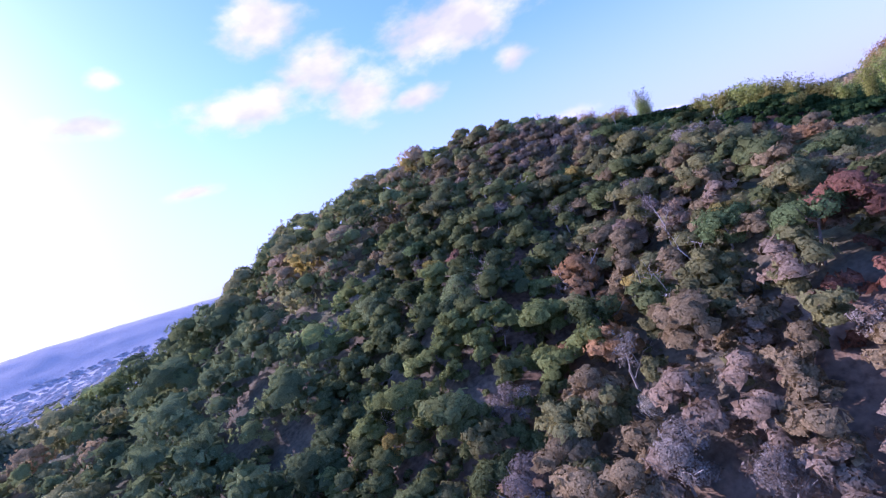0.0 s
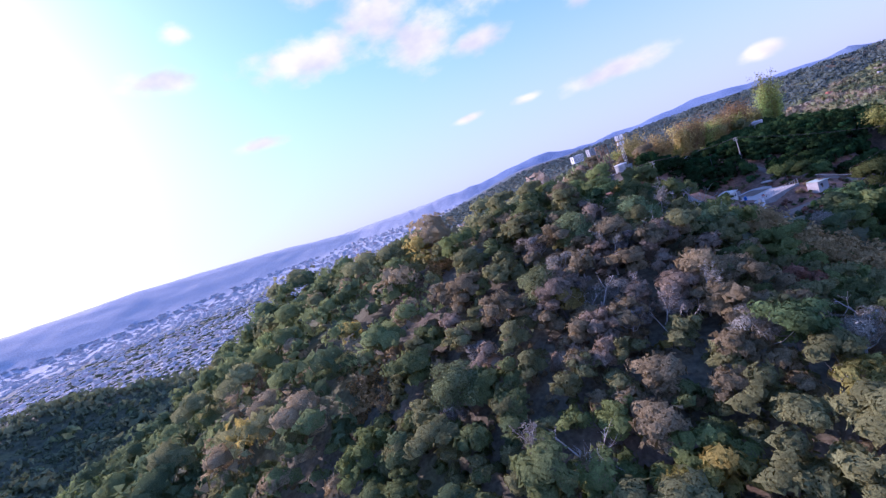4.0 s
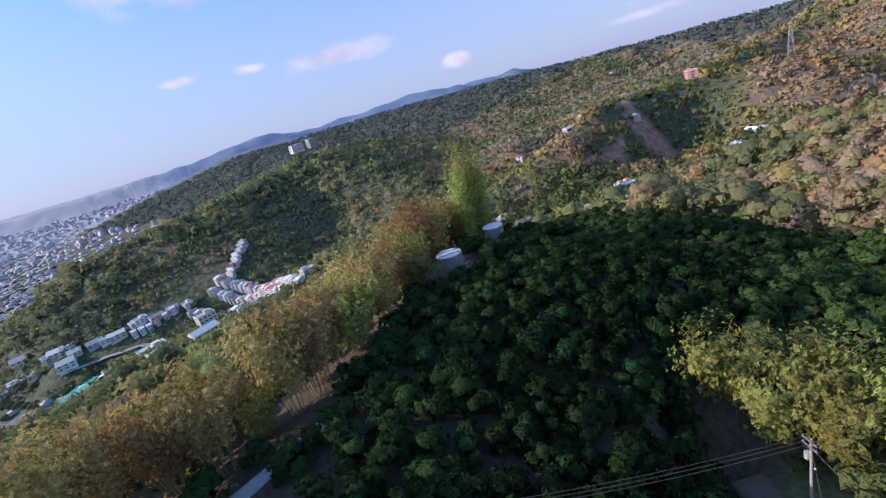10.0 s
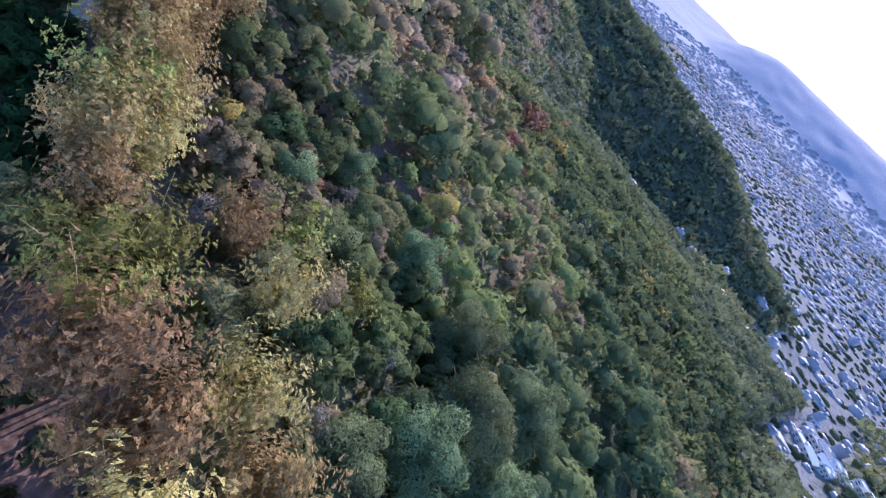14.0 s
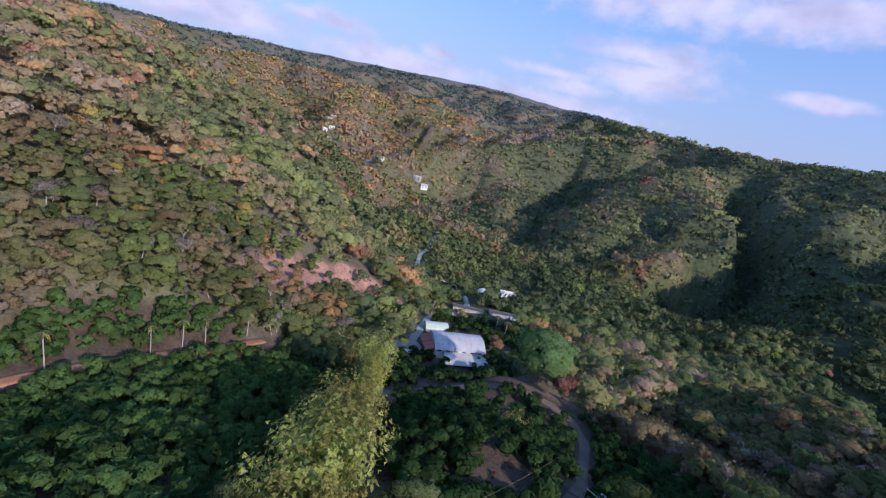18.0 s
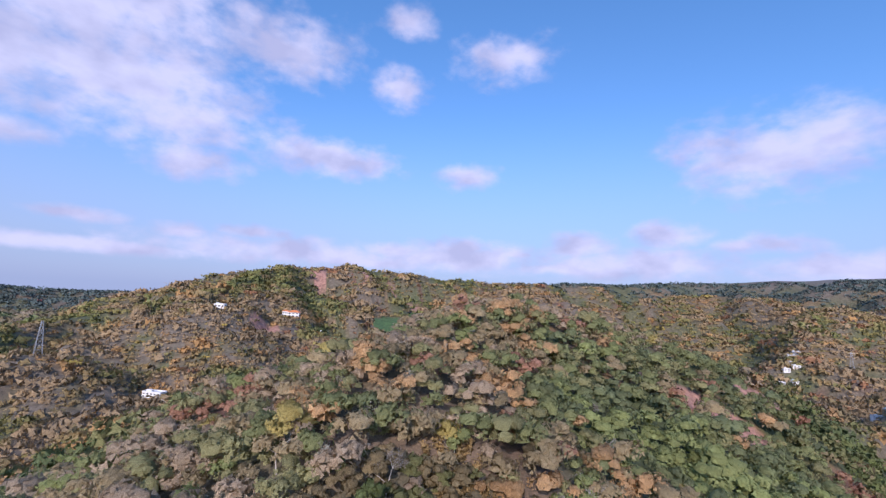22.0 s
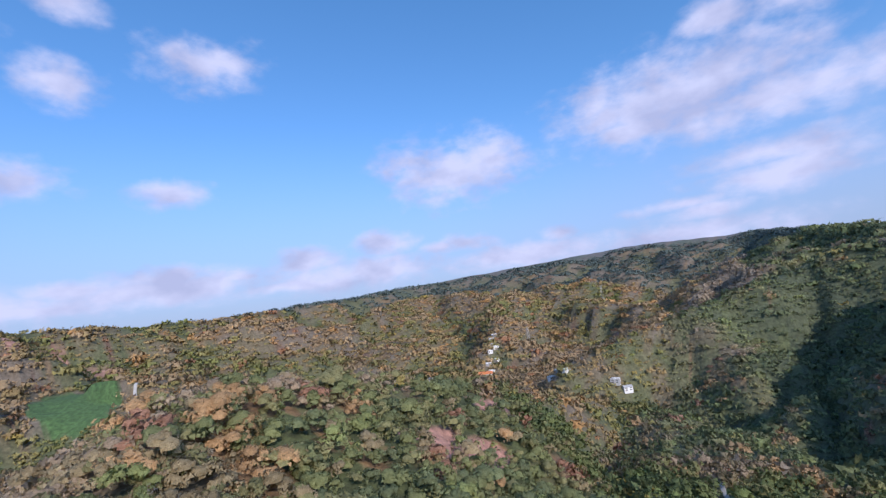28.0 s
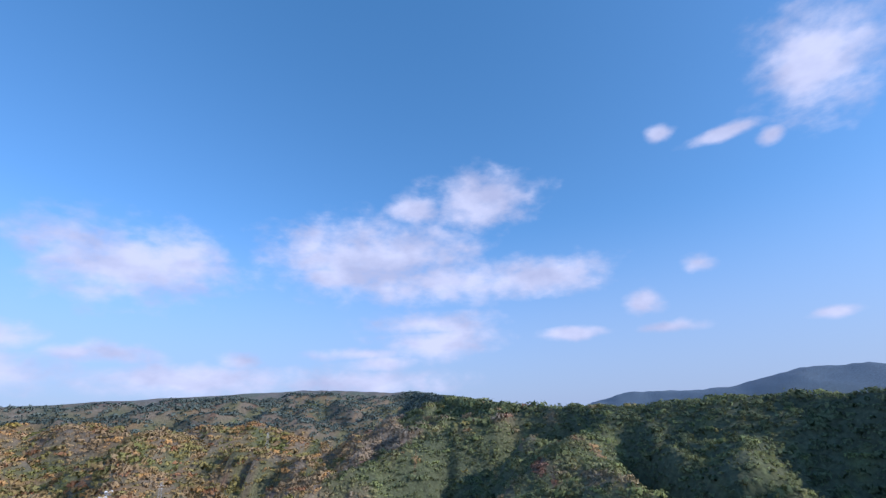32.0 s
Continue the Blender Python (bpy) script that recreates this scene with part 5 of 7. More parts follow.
def lines():
    utility_pole(*P1, 25, "grey concrete utility pole with orange bands at its foot", False, True)
    utility_pole(*P2, 5, "grey concrete utility pole among the fruit trees")
    utility_pole(*P3, 60, "grey concrete utility pole with a transformer", True)
    for (a, b, sag) in ((P1, P2, 0.7), (P2, P3, 0.8)):
        for k in (-0.65, 0, 0.65):
            wire(((a[0] + k * 0.4, a[1] - k, a[2] + a[3]), (b[0] + k * 0.4, b[1] - k, b[2] + b[3])), sag)
    far = (-20, 128, -9.5)
    for k in (-0.5, 0, 0.5):
        wire(((P1[0], P1[1] + k, P1[2] + P1[3]), (far[0], far[1] + k, far[2] - 4)), 1.2)
    for dx, dy in ((78, 86), (92, 70)):
        wire(((P3[0], P3[1], P3[2] + P3[3] - 1), (dx, dy, ground_at(dx, dy) + 4.2)), 1.0)
    small = [(79.8, 86.2, 3.4), (88, 74.5, 4.2), (103.3, 87.4, 3.2), (84.5, 79.0, 3.6), (91, 121, 3.0), (114, 121, 3.0), (128, 108, 3.0), (66, 113, 4.0)]
    for x, y, h in small:
        p = thing("post", "slim weathered post standing in the orchard", "post", spot(x, y, rng.uniform(0, 90)), "orchard posts")
        part("pole", drum(bmesh.new(), 0, 0, -0.5, 0.06, h + 0.5, 8, 0.045), BARK, p)
    wire(((71.3, 86.4, -32.2 + 2.6), (88, 74.5, ground_at(88, 74.5) + 4.0)), 0.8, 0.035, "thick white cable from the hut")
    for x, y, b, h, r in ((152.5, 1.0, -72.8, 8.5, 40), (135.3, 41.5, -57, 7.0, 30), (160, -75, -86, 8, 60), (176, -110, -94, 8, 60), (182, -128, -97, 8, 60)):
        utility_pole(x, y, ground_at(x, y), h, r, "grey concrete utility pole on the valley floor")


def steel_tank(x, y, r, h, label, bars=False, open_top=False, lift=0.0):
    t = thing("water_tank", label, "tank", spot(x, y, rng.uniform(0, 90), lift), "water tanks")
    part("shell", drum(bmesh.new(), 0, 0, -0.6, r, h + 0.6, 36), STEEL if not open_top else CONCRETE, t)
    bm = bmesh.new()
    for k in range(1, 5):
        drum(bm, 0, 0, h * k / 5 - 0.03, r + 0.03, 0.06, 36)
    part("rib", bm, STEEL, t)
    lid = part("lid", drum(bmesh.new(), 0, 0, h, r + 0.08, 0.14, 36, r * 0.97), WHITE, t, "pale sheet lid")
    part("lid_top", drum(bmesh.new(), 0, 0, h + 0.14, r * 0.97, 0.10, 36, r * 0.2), WHITE, lid)
    if bars:
        for s in (-0.45, 0.35):
            box_part("bar", RUST, lid, (0.16, 2 * r * math.sqrt(1 - s * s), 0.08), (s * r, 0, h + 0.17), label="rusty bar")
    box_part("ladder", STEEL, t, (0.35, 0.06, h), (0, -r - 0.06, 0))
    part("pipe", limb([(r * 0.6, -r * 0.85, 0.3), (r * 0.8, -r * 1.2, 0.1), (r * 1.5, -r * 1.9, -0.1)], 0.06, 0.06, 6), WHITE, t)
    return t


def tanks():
    steel_tank(65.0, 124.3, 1.9, 2.2, "round galvanised water tank with a pale lid on the ridge path")
    steel_tank(108, 152.5, 2.2, 3.6, "round water tank with two rusty bars across its pale lid", True)
    steel_tank(126.6, 163.4, 2.1, 3.8, "round galvanised water tank under the tall bamboo")
    steel_tank(43.0, 116.2, 1.7, 2.0, "round galvanised water tank at the foot of the mast")
    for x, y, s in ((56.2, 127.4, 1.0), (83.7, 72.1, 1.1), (84.8, 70.0, 1.2)):
        t = thing("steel_drum", "ribbed stainless steel water drum on short legs", "tank", sized(spot(x, y), s), "steel drums")
        part("shell", drum(bmesh.new(), 0, 0, 0.3, 0.5, 1.3, 20), STEEL, t)
        part("dome", drum(bmesh.new(), 0, 0, 1.6, 0.5, 0.25, 20, 0.12), STEEL, t)
        bm = bmesh.new()
        for k in range(4):
            drum(bm, 0, 0, 0.5 + 0.28 * k, 0.52, 0.05, 20)
        part("rib", bm, DARK, t)
        for a in (0, 2.09, 4.19):
            box_part("leg", STEEL, t, (0.06, 0.06, 0.5), (0.4 * math.cos(a), 0.4 * math.sin(a), -0.15))
    ring = thing("well_ring", "open round concrete well ring beside the path", "well", spot(78.4, 103.6, 0, -0.3))
    bm = bmesh.new()
    for r, up in ((1.1, True), (0.9, False)):
        drum(bm, 0, 0, 0, r, 1.9, 28, cap=False)
    vs = sorted(bm.verts, key=lambda v: v.co.z)
    bmesh.ops.bridge_loops(bm, edges=[e for e in bm.edges if all(v.co.z > 1.8 for v in e.verts)])
    part("wall", bm, CONCRETE, ring)
    part("water", drum(bmesh.new(), 0, 0, 0.9, 0.89, 0.05, 24), DARK, ring)
    heap = thing("brush_heap", "heap of cut reddish brush beside the well ring", "brush", spot(81.2, 101.6))
    v, f = crown_data(1.7, 1.5, 6, 160, 0.35, base=0.0)
    part("brush", (v, f), LEAF_RED, heap)
    for k, line in enumerate(([(37, 116), (44, 112), (50, 106), (54, 104), (60, 106)], [(30, 108), (38, 110), (46, 104), (58, 102)], [(64, 118), (70, 112), (74, 110)])):
        h = thing("hose", "white plastic water hose lying on the ground", "hose", Matrix.Identity(4), "hoses")
        seg = np.array(line, float)
        u = np.linspace(0, len(line) - 1, 26)
        xx, yy = np.interp(u, range(len(line)), seg[:, 0]) + np.sin(u * 4) * 0.5, np.interp(u, range(len(line)), seg[:, 1]) + np.cos(u * 3) * 0.5
        part("hose", limb(np.stack([xx, yy, height(xx, yy) + 0.08], -1), 0.06, 0.06, 5), GREY, h)


def truss(root, w0, w1, tall, bays, mat, leg=0.08, brace=0.04, name="leg"):
    """Four legs with cross bracing, as separate members."""
    for sx, sy in ((-1, -1), (1, -1), (1, 1), (-1, 1)):
        part(name, limb([(sx * w0, sy * w0, -0.4), (sx * w1, sy * w1, tall)], leg, leg * 0.8, 4), mat, root)
    for k in range(bays):
        a, b = tall * k / bays, tall * (k + 1) / bays
        wa, wb = w0 + (w1 - w0) * k / bays, w0 + (w1 - w0) * (k + 1) / bays
        for s in range(4):
            c = [(-1, -1), (1, -1), (1, 1), (-1, 1)]
            (ax, ay), (bx, by) = c[s], c[(s + 1) % 4]
            part("brace", limb([(ax * wa, ay * wa, a), (bx * wb, by * wb, b)] if (k + s) % 2 else [(bx * wa, by * wa, a), (ax * wb, ay * wb, b)], brace, brace, 3), mat, root)
            part("girt", limb([(ax * wb, ay * wb, b), (bx * wb, by * wb, b)], brace, brace, 3), mat, root)


def mast():
    t = thing("antenna_mast", "grey lattice mast carrying white antenna panels", "mast", spot(46.2, 119.4, 20))
    truss(t, 0.36, 0.24, 9.4, 10, STEEL, 0.05, 0.025)
    for h, r, n in ((8.1, 0.95, 6), (9.5, 1.05, 6)):
        part("platform_ring", drum(bmesh.new(), 0, 0, h, r * 0.8, 0.08, 16), STEEL, t)
        for k in range(n):
            a = k * 6.283 / n + h
            b = box_part("panel_antenna", WHITE, t, (0.34, 0.16, 1.5 if h > 9 else 1.0), (r * math.cos(a), r * math.sin(a), h - 0.6), math.degrees(a) + 90, bevel=0.03)
            box_part("mount", STEEL, b, (0.06, 0.3, 0.06), (0, 0.2, 0.6))
    part("dish", drum(bmesh.new(), 0.5, 0.2, 7.4, 0.35, 0.15, 18, 0.25), WHITE, t)
    part("rod", drum(bmesh.new(), 0, 0, 9.4, 0.035, 2.2, 6), STEEL, t)
    box_part("cabinet", GREY, t, (1.0, 0.7, 1.5), (1.4, 0.4, -0.1))
    s = thing("scaffold_tower", "rusty steel scaffold tower with an empty top platform", "tower", spot(40.4, 119.6, 12))
    truss(s, 1.25, 1.1, 9.0, 4, RUST, 0.16, 0.10)
    for k in range(5):
        box_part("platform_board", RUST, s, (0.3, 2.1, 0.06), (-0.8 + 0.4 * k, 0, 9.02))


def pylon(x, y, tall, rz, label="tall grey lattice power pylon"):
    t = thing("power_pylon", label, "pylon", spot(x, y, rz), "power pylons")
    truss(t, tall * 0.10, tall * 0.025, tall, 6, STEEL, 0.26, 0.15)
    for h in (0.72, 0.84, 0.95):
        arm = part("crossarm", join([limb([(-tall * 0.13, 0, tall * h), (0, 0, tall * h + 0.5), (tall * 0.13, 0, tall * h)], 0.18, 0.18, 4), limb([(-tall * 0.13, 0, tall * h), (tall * 0.13, 0, tall * h)], 0.15, 0.15, 4)]), STEEL, t)
        for s in (-1, 1):
            part("insulator", drum(bmesh.new(), s * tall * 0.12, 0, tall * h - 1.4, 0.15, 1.4, 6), GREY, arm)


for pyl in ((690, 315, 34, 30), (1400, 1000, 38, 10), (720, -560, 42, 60), (780, -1050, 44, 40), (700, -1450, 46, 40), (470, -250, 30, 30), (372, -96, 8, 0)):
    if pyl[2] > 10:
        pylon(*pyl)


def house(name, label, x, y, w, d, h, rz, wall, roof, storeys=2, style="flat", group="", z=None, bays=3, parapet=None, plain=False):
    m = pose(x, y, ground_at(x, y) if z is None else z, 0, 0, rz)
    t = thing(name, label, "house", m, group)
    box_part("wall", wall, t, (w, d, h + 4), (0, 0, -4))
    if style == "gable":
        bm = bmesh.new()
        r = min(w, d) * 0.22
        vs = [bm.verts.new(c) for c in ((-w / 2 - 0.4, -d / 2 - 0.4, h), (w / 2 + 0.4, -d / 2 - 0.4, h), (w / 2 + 0.4, d / 2 + 0.4, h), (-w / 2 - 0.4, d / 2 + 0.4, h), (-w / 2 - 0.4, 0, h + r + 0.4), (w / 2 + 0.4, 0, h + r + 0.4))]
        for q in ((0, 1, 5, 4), (2, 3, 4, 5), (0, 4, 3), (1, 2, 5), (0, 3, 2, 1)):
            bm.faces.new([vs[i] for i in q])
        part("roof", bm, roof, t)
    elif style == "hip":
        bm = bmesh.new()
        bmesh.ops.create_cone(bm, cap_ends=True, segments=4, radius1=0.80, radius2=0.28, depth=1, matrix=Matrix.Translation((0, 0, h + d * 0.11)) @ Matrix.Diagonal((w, d, d * 0.22, 1)) @ pose(0, 0, 0, 0, 0, 45))
        part("roof", bm, roof, t)
        bm = bmesh.new()
        box(bm, 0, 0, h + d * 0.215, w * 0.36, 0.5, 0.5)
        part("ridge", bm, roof, t)
    else:
        part("roof", box(bmesh.new(), 0, 0, h, w + 0.5, d + 0.5, 0.25), roof, t)
        rail = parapet or wall
        for sx, sy, ww, dd in ((0, -d / 2, w, 0.2), (0, d / 2, w, 0.2), (-w / 2, 0, 0.2, d), (w / 2, 0, 0.2, d)):
            box_part("parapet", rail, t, (ww, dd, 0.9), (sx, sy, h + 0.25))
        box_part("stair_house", wall, t, (w * 0.3, d * 0.35, 2.2), (w * 0.2, d * 0.15, h + 0.25))
    st = h / storeys
    for k in range(storeys):
        for b in range(bays):
            xx = (b + 0.5) / bays * w - w / 2
            for s in (-1, 1):
                win = box_part("window", DARK, t, (w / bays * 0.5, 0.1, st * 0.45), (xx, s * (d / 2 + 0.01), st * k + st * 0.3))
                if not plain:
                    box_part("sill", wall, win, (w / bays * 0.56, 0.2, 0.12), (0, s * 0.08, -0.12))
        for s in () if plain else (-1, 1):
            box_part("window", DARK, t, (0.1, d * 0.3, st * 0.4), (s * (w / 2 + 0.01), 0, st * k + st * 0.32))
    if storeys > 1 and not plain:
        for k in range(1, storeys):
            box_part("balcony", wall, t, (w * 0.7, 1.2, 0.9), (0, -d / 2 - 0.6, st * k - 0.1))
    return t


def houses():
    house("farmhouse", "white two-storey house with a flat roof on the far slope", 323, 203, 13, 10, 6.4, 25, WHITE, GREY, z=-64.5)
    house("villa", "white villa with bright orange roof pavilions", 405, 336, 15, 11, 6, -20, WHITE, WHITE, z=-112.5)
    for dx in (-3, 4):
        house("roof_pavilion", "small orange-tiled pavilion on the villa's roof", 405 + dx, 337.5 - dx * 0.3, 4.5, 4, 2.0, -20, WHITE, ORANGE_ROOF, 1, "hip", z=-105.8, bays=1)
    house("villa", "pink terraced villa with balconies on the hillside", 657, 407, 18, 12, 9, 40, PINK, WHITE, 3, z=-55)
    house("long_house", "long white house with a flat roof", 679, 207, 22, 9, 5.5, 60, WHITE, WHITE, z=-97, bays=5)
    house("long_house", "low white annex below the long house", 664, 196, 12, 7, 4, 60, WHITE, GREY, 1, z=-99)
    house("temple", "small temple with a tiered orange roof", 1012, 78, 20, 16, 9, 80, WHITE, ORANGE_ROOF, 2, "hip", z=-28)
    house("temple", "upper pavilion of the hillside temple", 1024, 92, 12, 10, 6, 80, WHITE, ORANGE_ROOF, 1, "hip", z=-24)
    house("shelter", "white hillside house below the summit", 905, 187, 16, 8, 5, 70, WHITE, WHITE, 1)
    house("greenhouse", "low pale-roofed shed beside the temple", 985, 40, 26, 8, 4, 80, WHITE, WHITE, 1)
    house("hall", "large temple hall with an orange roof in the valley", 775, -815, 34, 22, 10, 35, CREAM, ORANGE_ROOF, 1, "gable", bays=6)
    for k, (x, y) in enumerate(((800, -870), (815, -905), (792, -895), (830, -940), (845, -965), (812, -930), (540, -700), (560, -712), (520, -690), (446, -712), (430, -716), (780, -850), (850, -990))):
        house("valley_house", "small white house in the valley hamlet", x, y, rng.uniform(9, 15), rng.uniform(8, 11), rng.uniform(4, 7), rng.uniform(0, 90), WHITE if k % 3 else GREY, (WHITE, GREY, GREEN_ROOF)[k % 3], 2, "flat" if k % 2 else "gable", "hamlet houses", bays=2, plain=True)
    for k, (x, y) in enumerate(((398, -235), (402, -262), (408, -290))):
        s = thing("pillar_marker", "white pillar standing on the long shoulder", "pillar", spot(x, y, 20), "shoulder pillars")
        box_part("plinth", CONCRETE, s, (3.0, 3.0, 1.0), (0, 0, -0.4))
        box_part("shaft", WHITE, s, (2.0, 2.0, 5.5), (0, 0, 0.6), bevel=0.15)
        box_part("cap", WHITE, s, (2.6, 2.6, 0.5), (0, 0, 6.1))
    # houses along the far plateau's rim
    for k in range(0, 26, 2):
        az = radians(14 + k * 2.2 + rng.uniform(-0.8, 0.8))
        r = np.interp(k, (0, 8, 25), (1720, 1500, 1980)) + rng.uniform(-120, 60)
        x, y = 81 + math.sin(az) * r, 98 + math.cos(az) * r
        house("rim_house", "pale house on the rim of the far plateau", x, y, rng.uniform(12, 26), rng.uniform(8, 13), rng.uniform(4, 8), rng.uniform(0, 90), GREY if k % 4 else RED_ROOF, WHITE if k % 3 else GREY, 2, "flat", "plateau houses", z=ground_at(x, y) + 2, bays=3, plain=True)
    house("tower_block", "long white multi-storey block on the wooded ridge", 500, 1640, 46, 18, 22, 20, WHITE, WHITE, 5, z=-30, bays=8)
    house("tower_block", "grey multi-storey block on the wooded ridge", 545, 1610, 30, 18, 26, 20, GREY, GREY, 6, z=-28, bays=6)
    house("slope_house", "white house with a red roof on the wooded slope", 492, 560, 11, 9, 7, 30, WHITE, RED_ROOF, 2, "gable")
    house("slope_house", "low white house in the orchard slope", 520, 545, 10, 7, 4, 30, WHITE, WHITE, 1)
    for x, y in ((492, 468), (476, 452), (505, 455), (560, 300), (540, 410), (523, 364)):
        house("slope_house", "low farm building with a pale roof on the orchard slope", x, y, rng.uniform(9, 15), 7, 3.6, rng.uniform(0, 90), GREY, WHITE, 1, "gable", "slope houses", bays=2, plain=True)


PALE_SHEET = surface("pale_sheet_roof", (0.40, 0.41, 0.43), (0.58, 0.585, 0.60), 4.0, 0.5, 0.05)


def barn():
    t = thing("barn_house", "large white house with a sheet roof and red lean-to", "house", pose(131.5, -20.5, -74.0, 0, 0, 33))
    box_part("wall", WHITE, t, (19, 12.4, 4.6), (0, 0, -0.5))
    bm = bmesh.new()
    prof = [(y, 4.1 + 2.7 * (1 - abs(y / 7) ** 1.9)) for y in (-7, -6, -4.6, -2.6, 0, 2.6, 4.6, 6, 7)]
    rows = [[bm.verts.new((x, y, z + dz)) for y, z in prof] for dz in (0, -0.14) for x in (-10, 10)]
    for a, b in zip(range(8), range(1, 9)):
        bm.faces.new((rows[0][a], rows[1][a], rows[1][b], rows[0][b]))
        bm.faces.new((rows[2][b], rows[3][b], rows[3][a], rows[2][a]))
        for p, q in ((0, 2), (3, 1)):
            bm.faces.new((rows[p][b], rows[q][b], rows[q][a], rows[p][a]))
    part("roof", bm, PALE_SHEET, t, "pale arched sheet roof")
    for s in (-1, 1):
        bm = bmesh.new()
        front = [bm.verts.new((s * 9.5, y * 0.97, z - 0.14)) for y, z in prof]
        back = [bm.verts.new((s * 9.3, v.co.y, v.co.z)) for v in front]
        bm.faces.new(front)
        bm.faces.new(back[::-1])
        part("gable", bm, WHITE, t)
    for k in range(9):
        bm = bmesh.new()
        for (y0, z0), (y1, z1) in zip(prof, prof[1:]):
            an = math.atan2(z1 - z0, y1 - y0)
            bmesh.ops.create_cube(bm, size=1, matrix=pose(-9.0 + 2.25 * k, (y0 + y1) / 2, (z0 + z1) / 2 + 0.03, math.degrees(an), 0, 0) @ Matrix.Diagonal((0.10, math.hypot(y1 - y0, z1 - z0), 0.07, 1)))
        part("roof_seam", bm, GREY, t)
    for k in range(2):
        bm = bmesh.new()
        box(bm, 0, 0, 0, 4.2, 5.6, 0.16)
        part("lean_to_roof", bm, RED_ROOF, t, "red sheet lean-to roof", pose(11.4, -2.9 + 5.9 * k, 3.3, 0, 22, 0))
    bm = bmesh.new()
    box(bm, 0, 0, 0, 17, 6, 0.18)
    part("porch_roof", bm, PALE_SHEET, t, "pale sloping porch roof", pose(-2.0, 9.0, 2.0, -20, 0, 0))
    for k in range(6):
        w = box_part("window", DARK, t, (1.5, 0.1, 1.0), (-8.0 + 3.2 * k, 6.22, 2.9))
        box_part("sill", WHITE, w, (1.7, 0.2, 0.1), (0, 0.05, -0.1))
    for k in range(3):
        w = box_part("window", DARK, t, (0.1, 1.5, 1.2), (9.53, -4 + 4 * k, 1.6))
        box_part("sill", WHITE, w, (0.2, 1.7, 0.1), (0.05, 0, -0.1))
    box_part("door", GREY, t, (0.1, 2.6, 2.8), (9.53, 2.0, -0.4))
    a = thing("annex", "low annex with a pale curved sheet roof", "house", pose(144.0, -31.5, -74.6, 0, 0, 33))
    box_part("wall", GREY, a, (9, 5, 3.2), (0, 0, -0.3))
    bm = bmesh.new()
    for k in range(9):
        an = radians(-56 + 14 * k)
        bmesh.ops.create_cube(bm, size=1, matrix=Matrix.Translation((0, 3.2 * math.sin(an), 1.5 + 3.2 * math.cos(an) - 0.8)) @ pose(0, 0, 0, -math.degrees(an), 0, 0) @ Matrix.Diagonal((9.8, 0.82, 0.1, 1)))
    part("roof", bm, GREEN_ROOF, a)
    yard = thing("barn_yard", "pale concrete yard in front of the barn house", "paving", pose(146.5, -8, -74.0, 0, 0, 52), kind="structure")
    box_part("slab", CONCRETE, yard, (14, 14, 0.5), (0, 0, -0.3))
    car("small white car parked in the barn yard", 144.5, -6.5, -73.8, 20, WHITE)
    for k, (x, y, rz) in enumerate(((148, -105, 20), (128, -114, 20), (112, -121, 20))):
        s = thing("long_shed", "long low farm shed with a dark roof", "shed", spot(x, y, rz), "long sheds")
        box_part("wall", GREY, s, (18, 5, 2.8), (0, 0, -0.6))
        bm = bmesh.new()
        box(bm, 0, 0, 2.3, 18.8, 6, 0.2)
        part("roof", bm, surface("dark_sheet_roof", (0.09, 0.08, 0.08), (0.15, 0.14, 0.13), 2.0, 0.6, 0.05) if k < 2 else CONCRETE, s, "", pose(0, 0, 0, 8, 0, 0))
    tent = thing("canopy", "white and blue tarpaulin canopy between the sheds", "canopy", spot(121, -112, 20))
    v = np.array([(-3, -2.5, 2.4), (3, -2.5, 2.4), (3, 2.5, 2.4), (-3, 2.5, 2.4), (0, 0, 4.0)])
    part("sheet", (v, np.array([[0, 1, 4], [1, 2, 4], [2, 3, 4], [3, 0, 4]])), WHITE, tent)
    for sx in (-2.9, 2.9):
        for sy in (-2.4, 2.4):
            box_part("post", STEEL, tent, (0.1, 0.1, 2.9), (sx, sy, -0.5))
    house("valley_house", "white house with a pale green roof by the valley road", 206, -136, 9, 7, 5, 35, WHITE, GREEN_ROOF, 2, "gable", bays=2)
    house("valley_house", "low house with a grey roof by the valley road", 200, -142, 8, 6, 3.4, 35, WHITE, GREY, 1, "gable", bays=2)
    dome = thing("dome_hall", "low white arched-roof hall among the trees", "hall", spot(155, -183, 25))
    bm = bmesh.new()
    for k in range(11):
        an = radians(-75 + 15 * k)
        bmesh.ops.create_cube(bm, size=1, matrix=Matrix.Translation((6 * math.sin(an), 0, 6 * math.cos(an) - 1.5)) @ pose(0, 0, 0, 0, math.degrees(an), 0) @ Matrix.Diagonal((1.62, 10, 0.12, 1)))
    part("roof", bm, WHITE, dome)
    box_part("wall", WHITE, dome, (11, 9.4, 3.2), (0, 0, -1.5))
    house("valley_house", "white house with a flat roof among the trees", 139, -193, 11, 9, 7, 20, WHITE, CREAM, 2)
    house("valley_house", "house with a pale green sheet roof", 130, -200, 12, 9, 4, 20, WHITE, GREEN_ROOF, 1, "gable")
    house("valley_house", "small white-roofed outbuilding among the valley trees", 116, -206, 7, 5, 3, 20, GREY, WHITE, 1, "gable", bays=1)


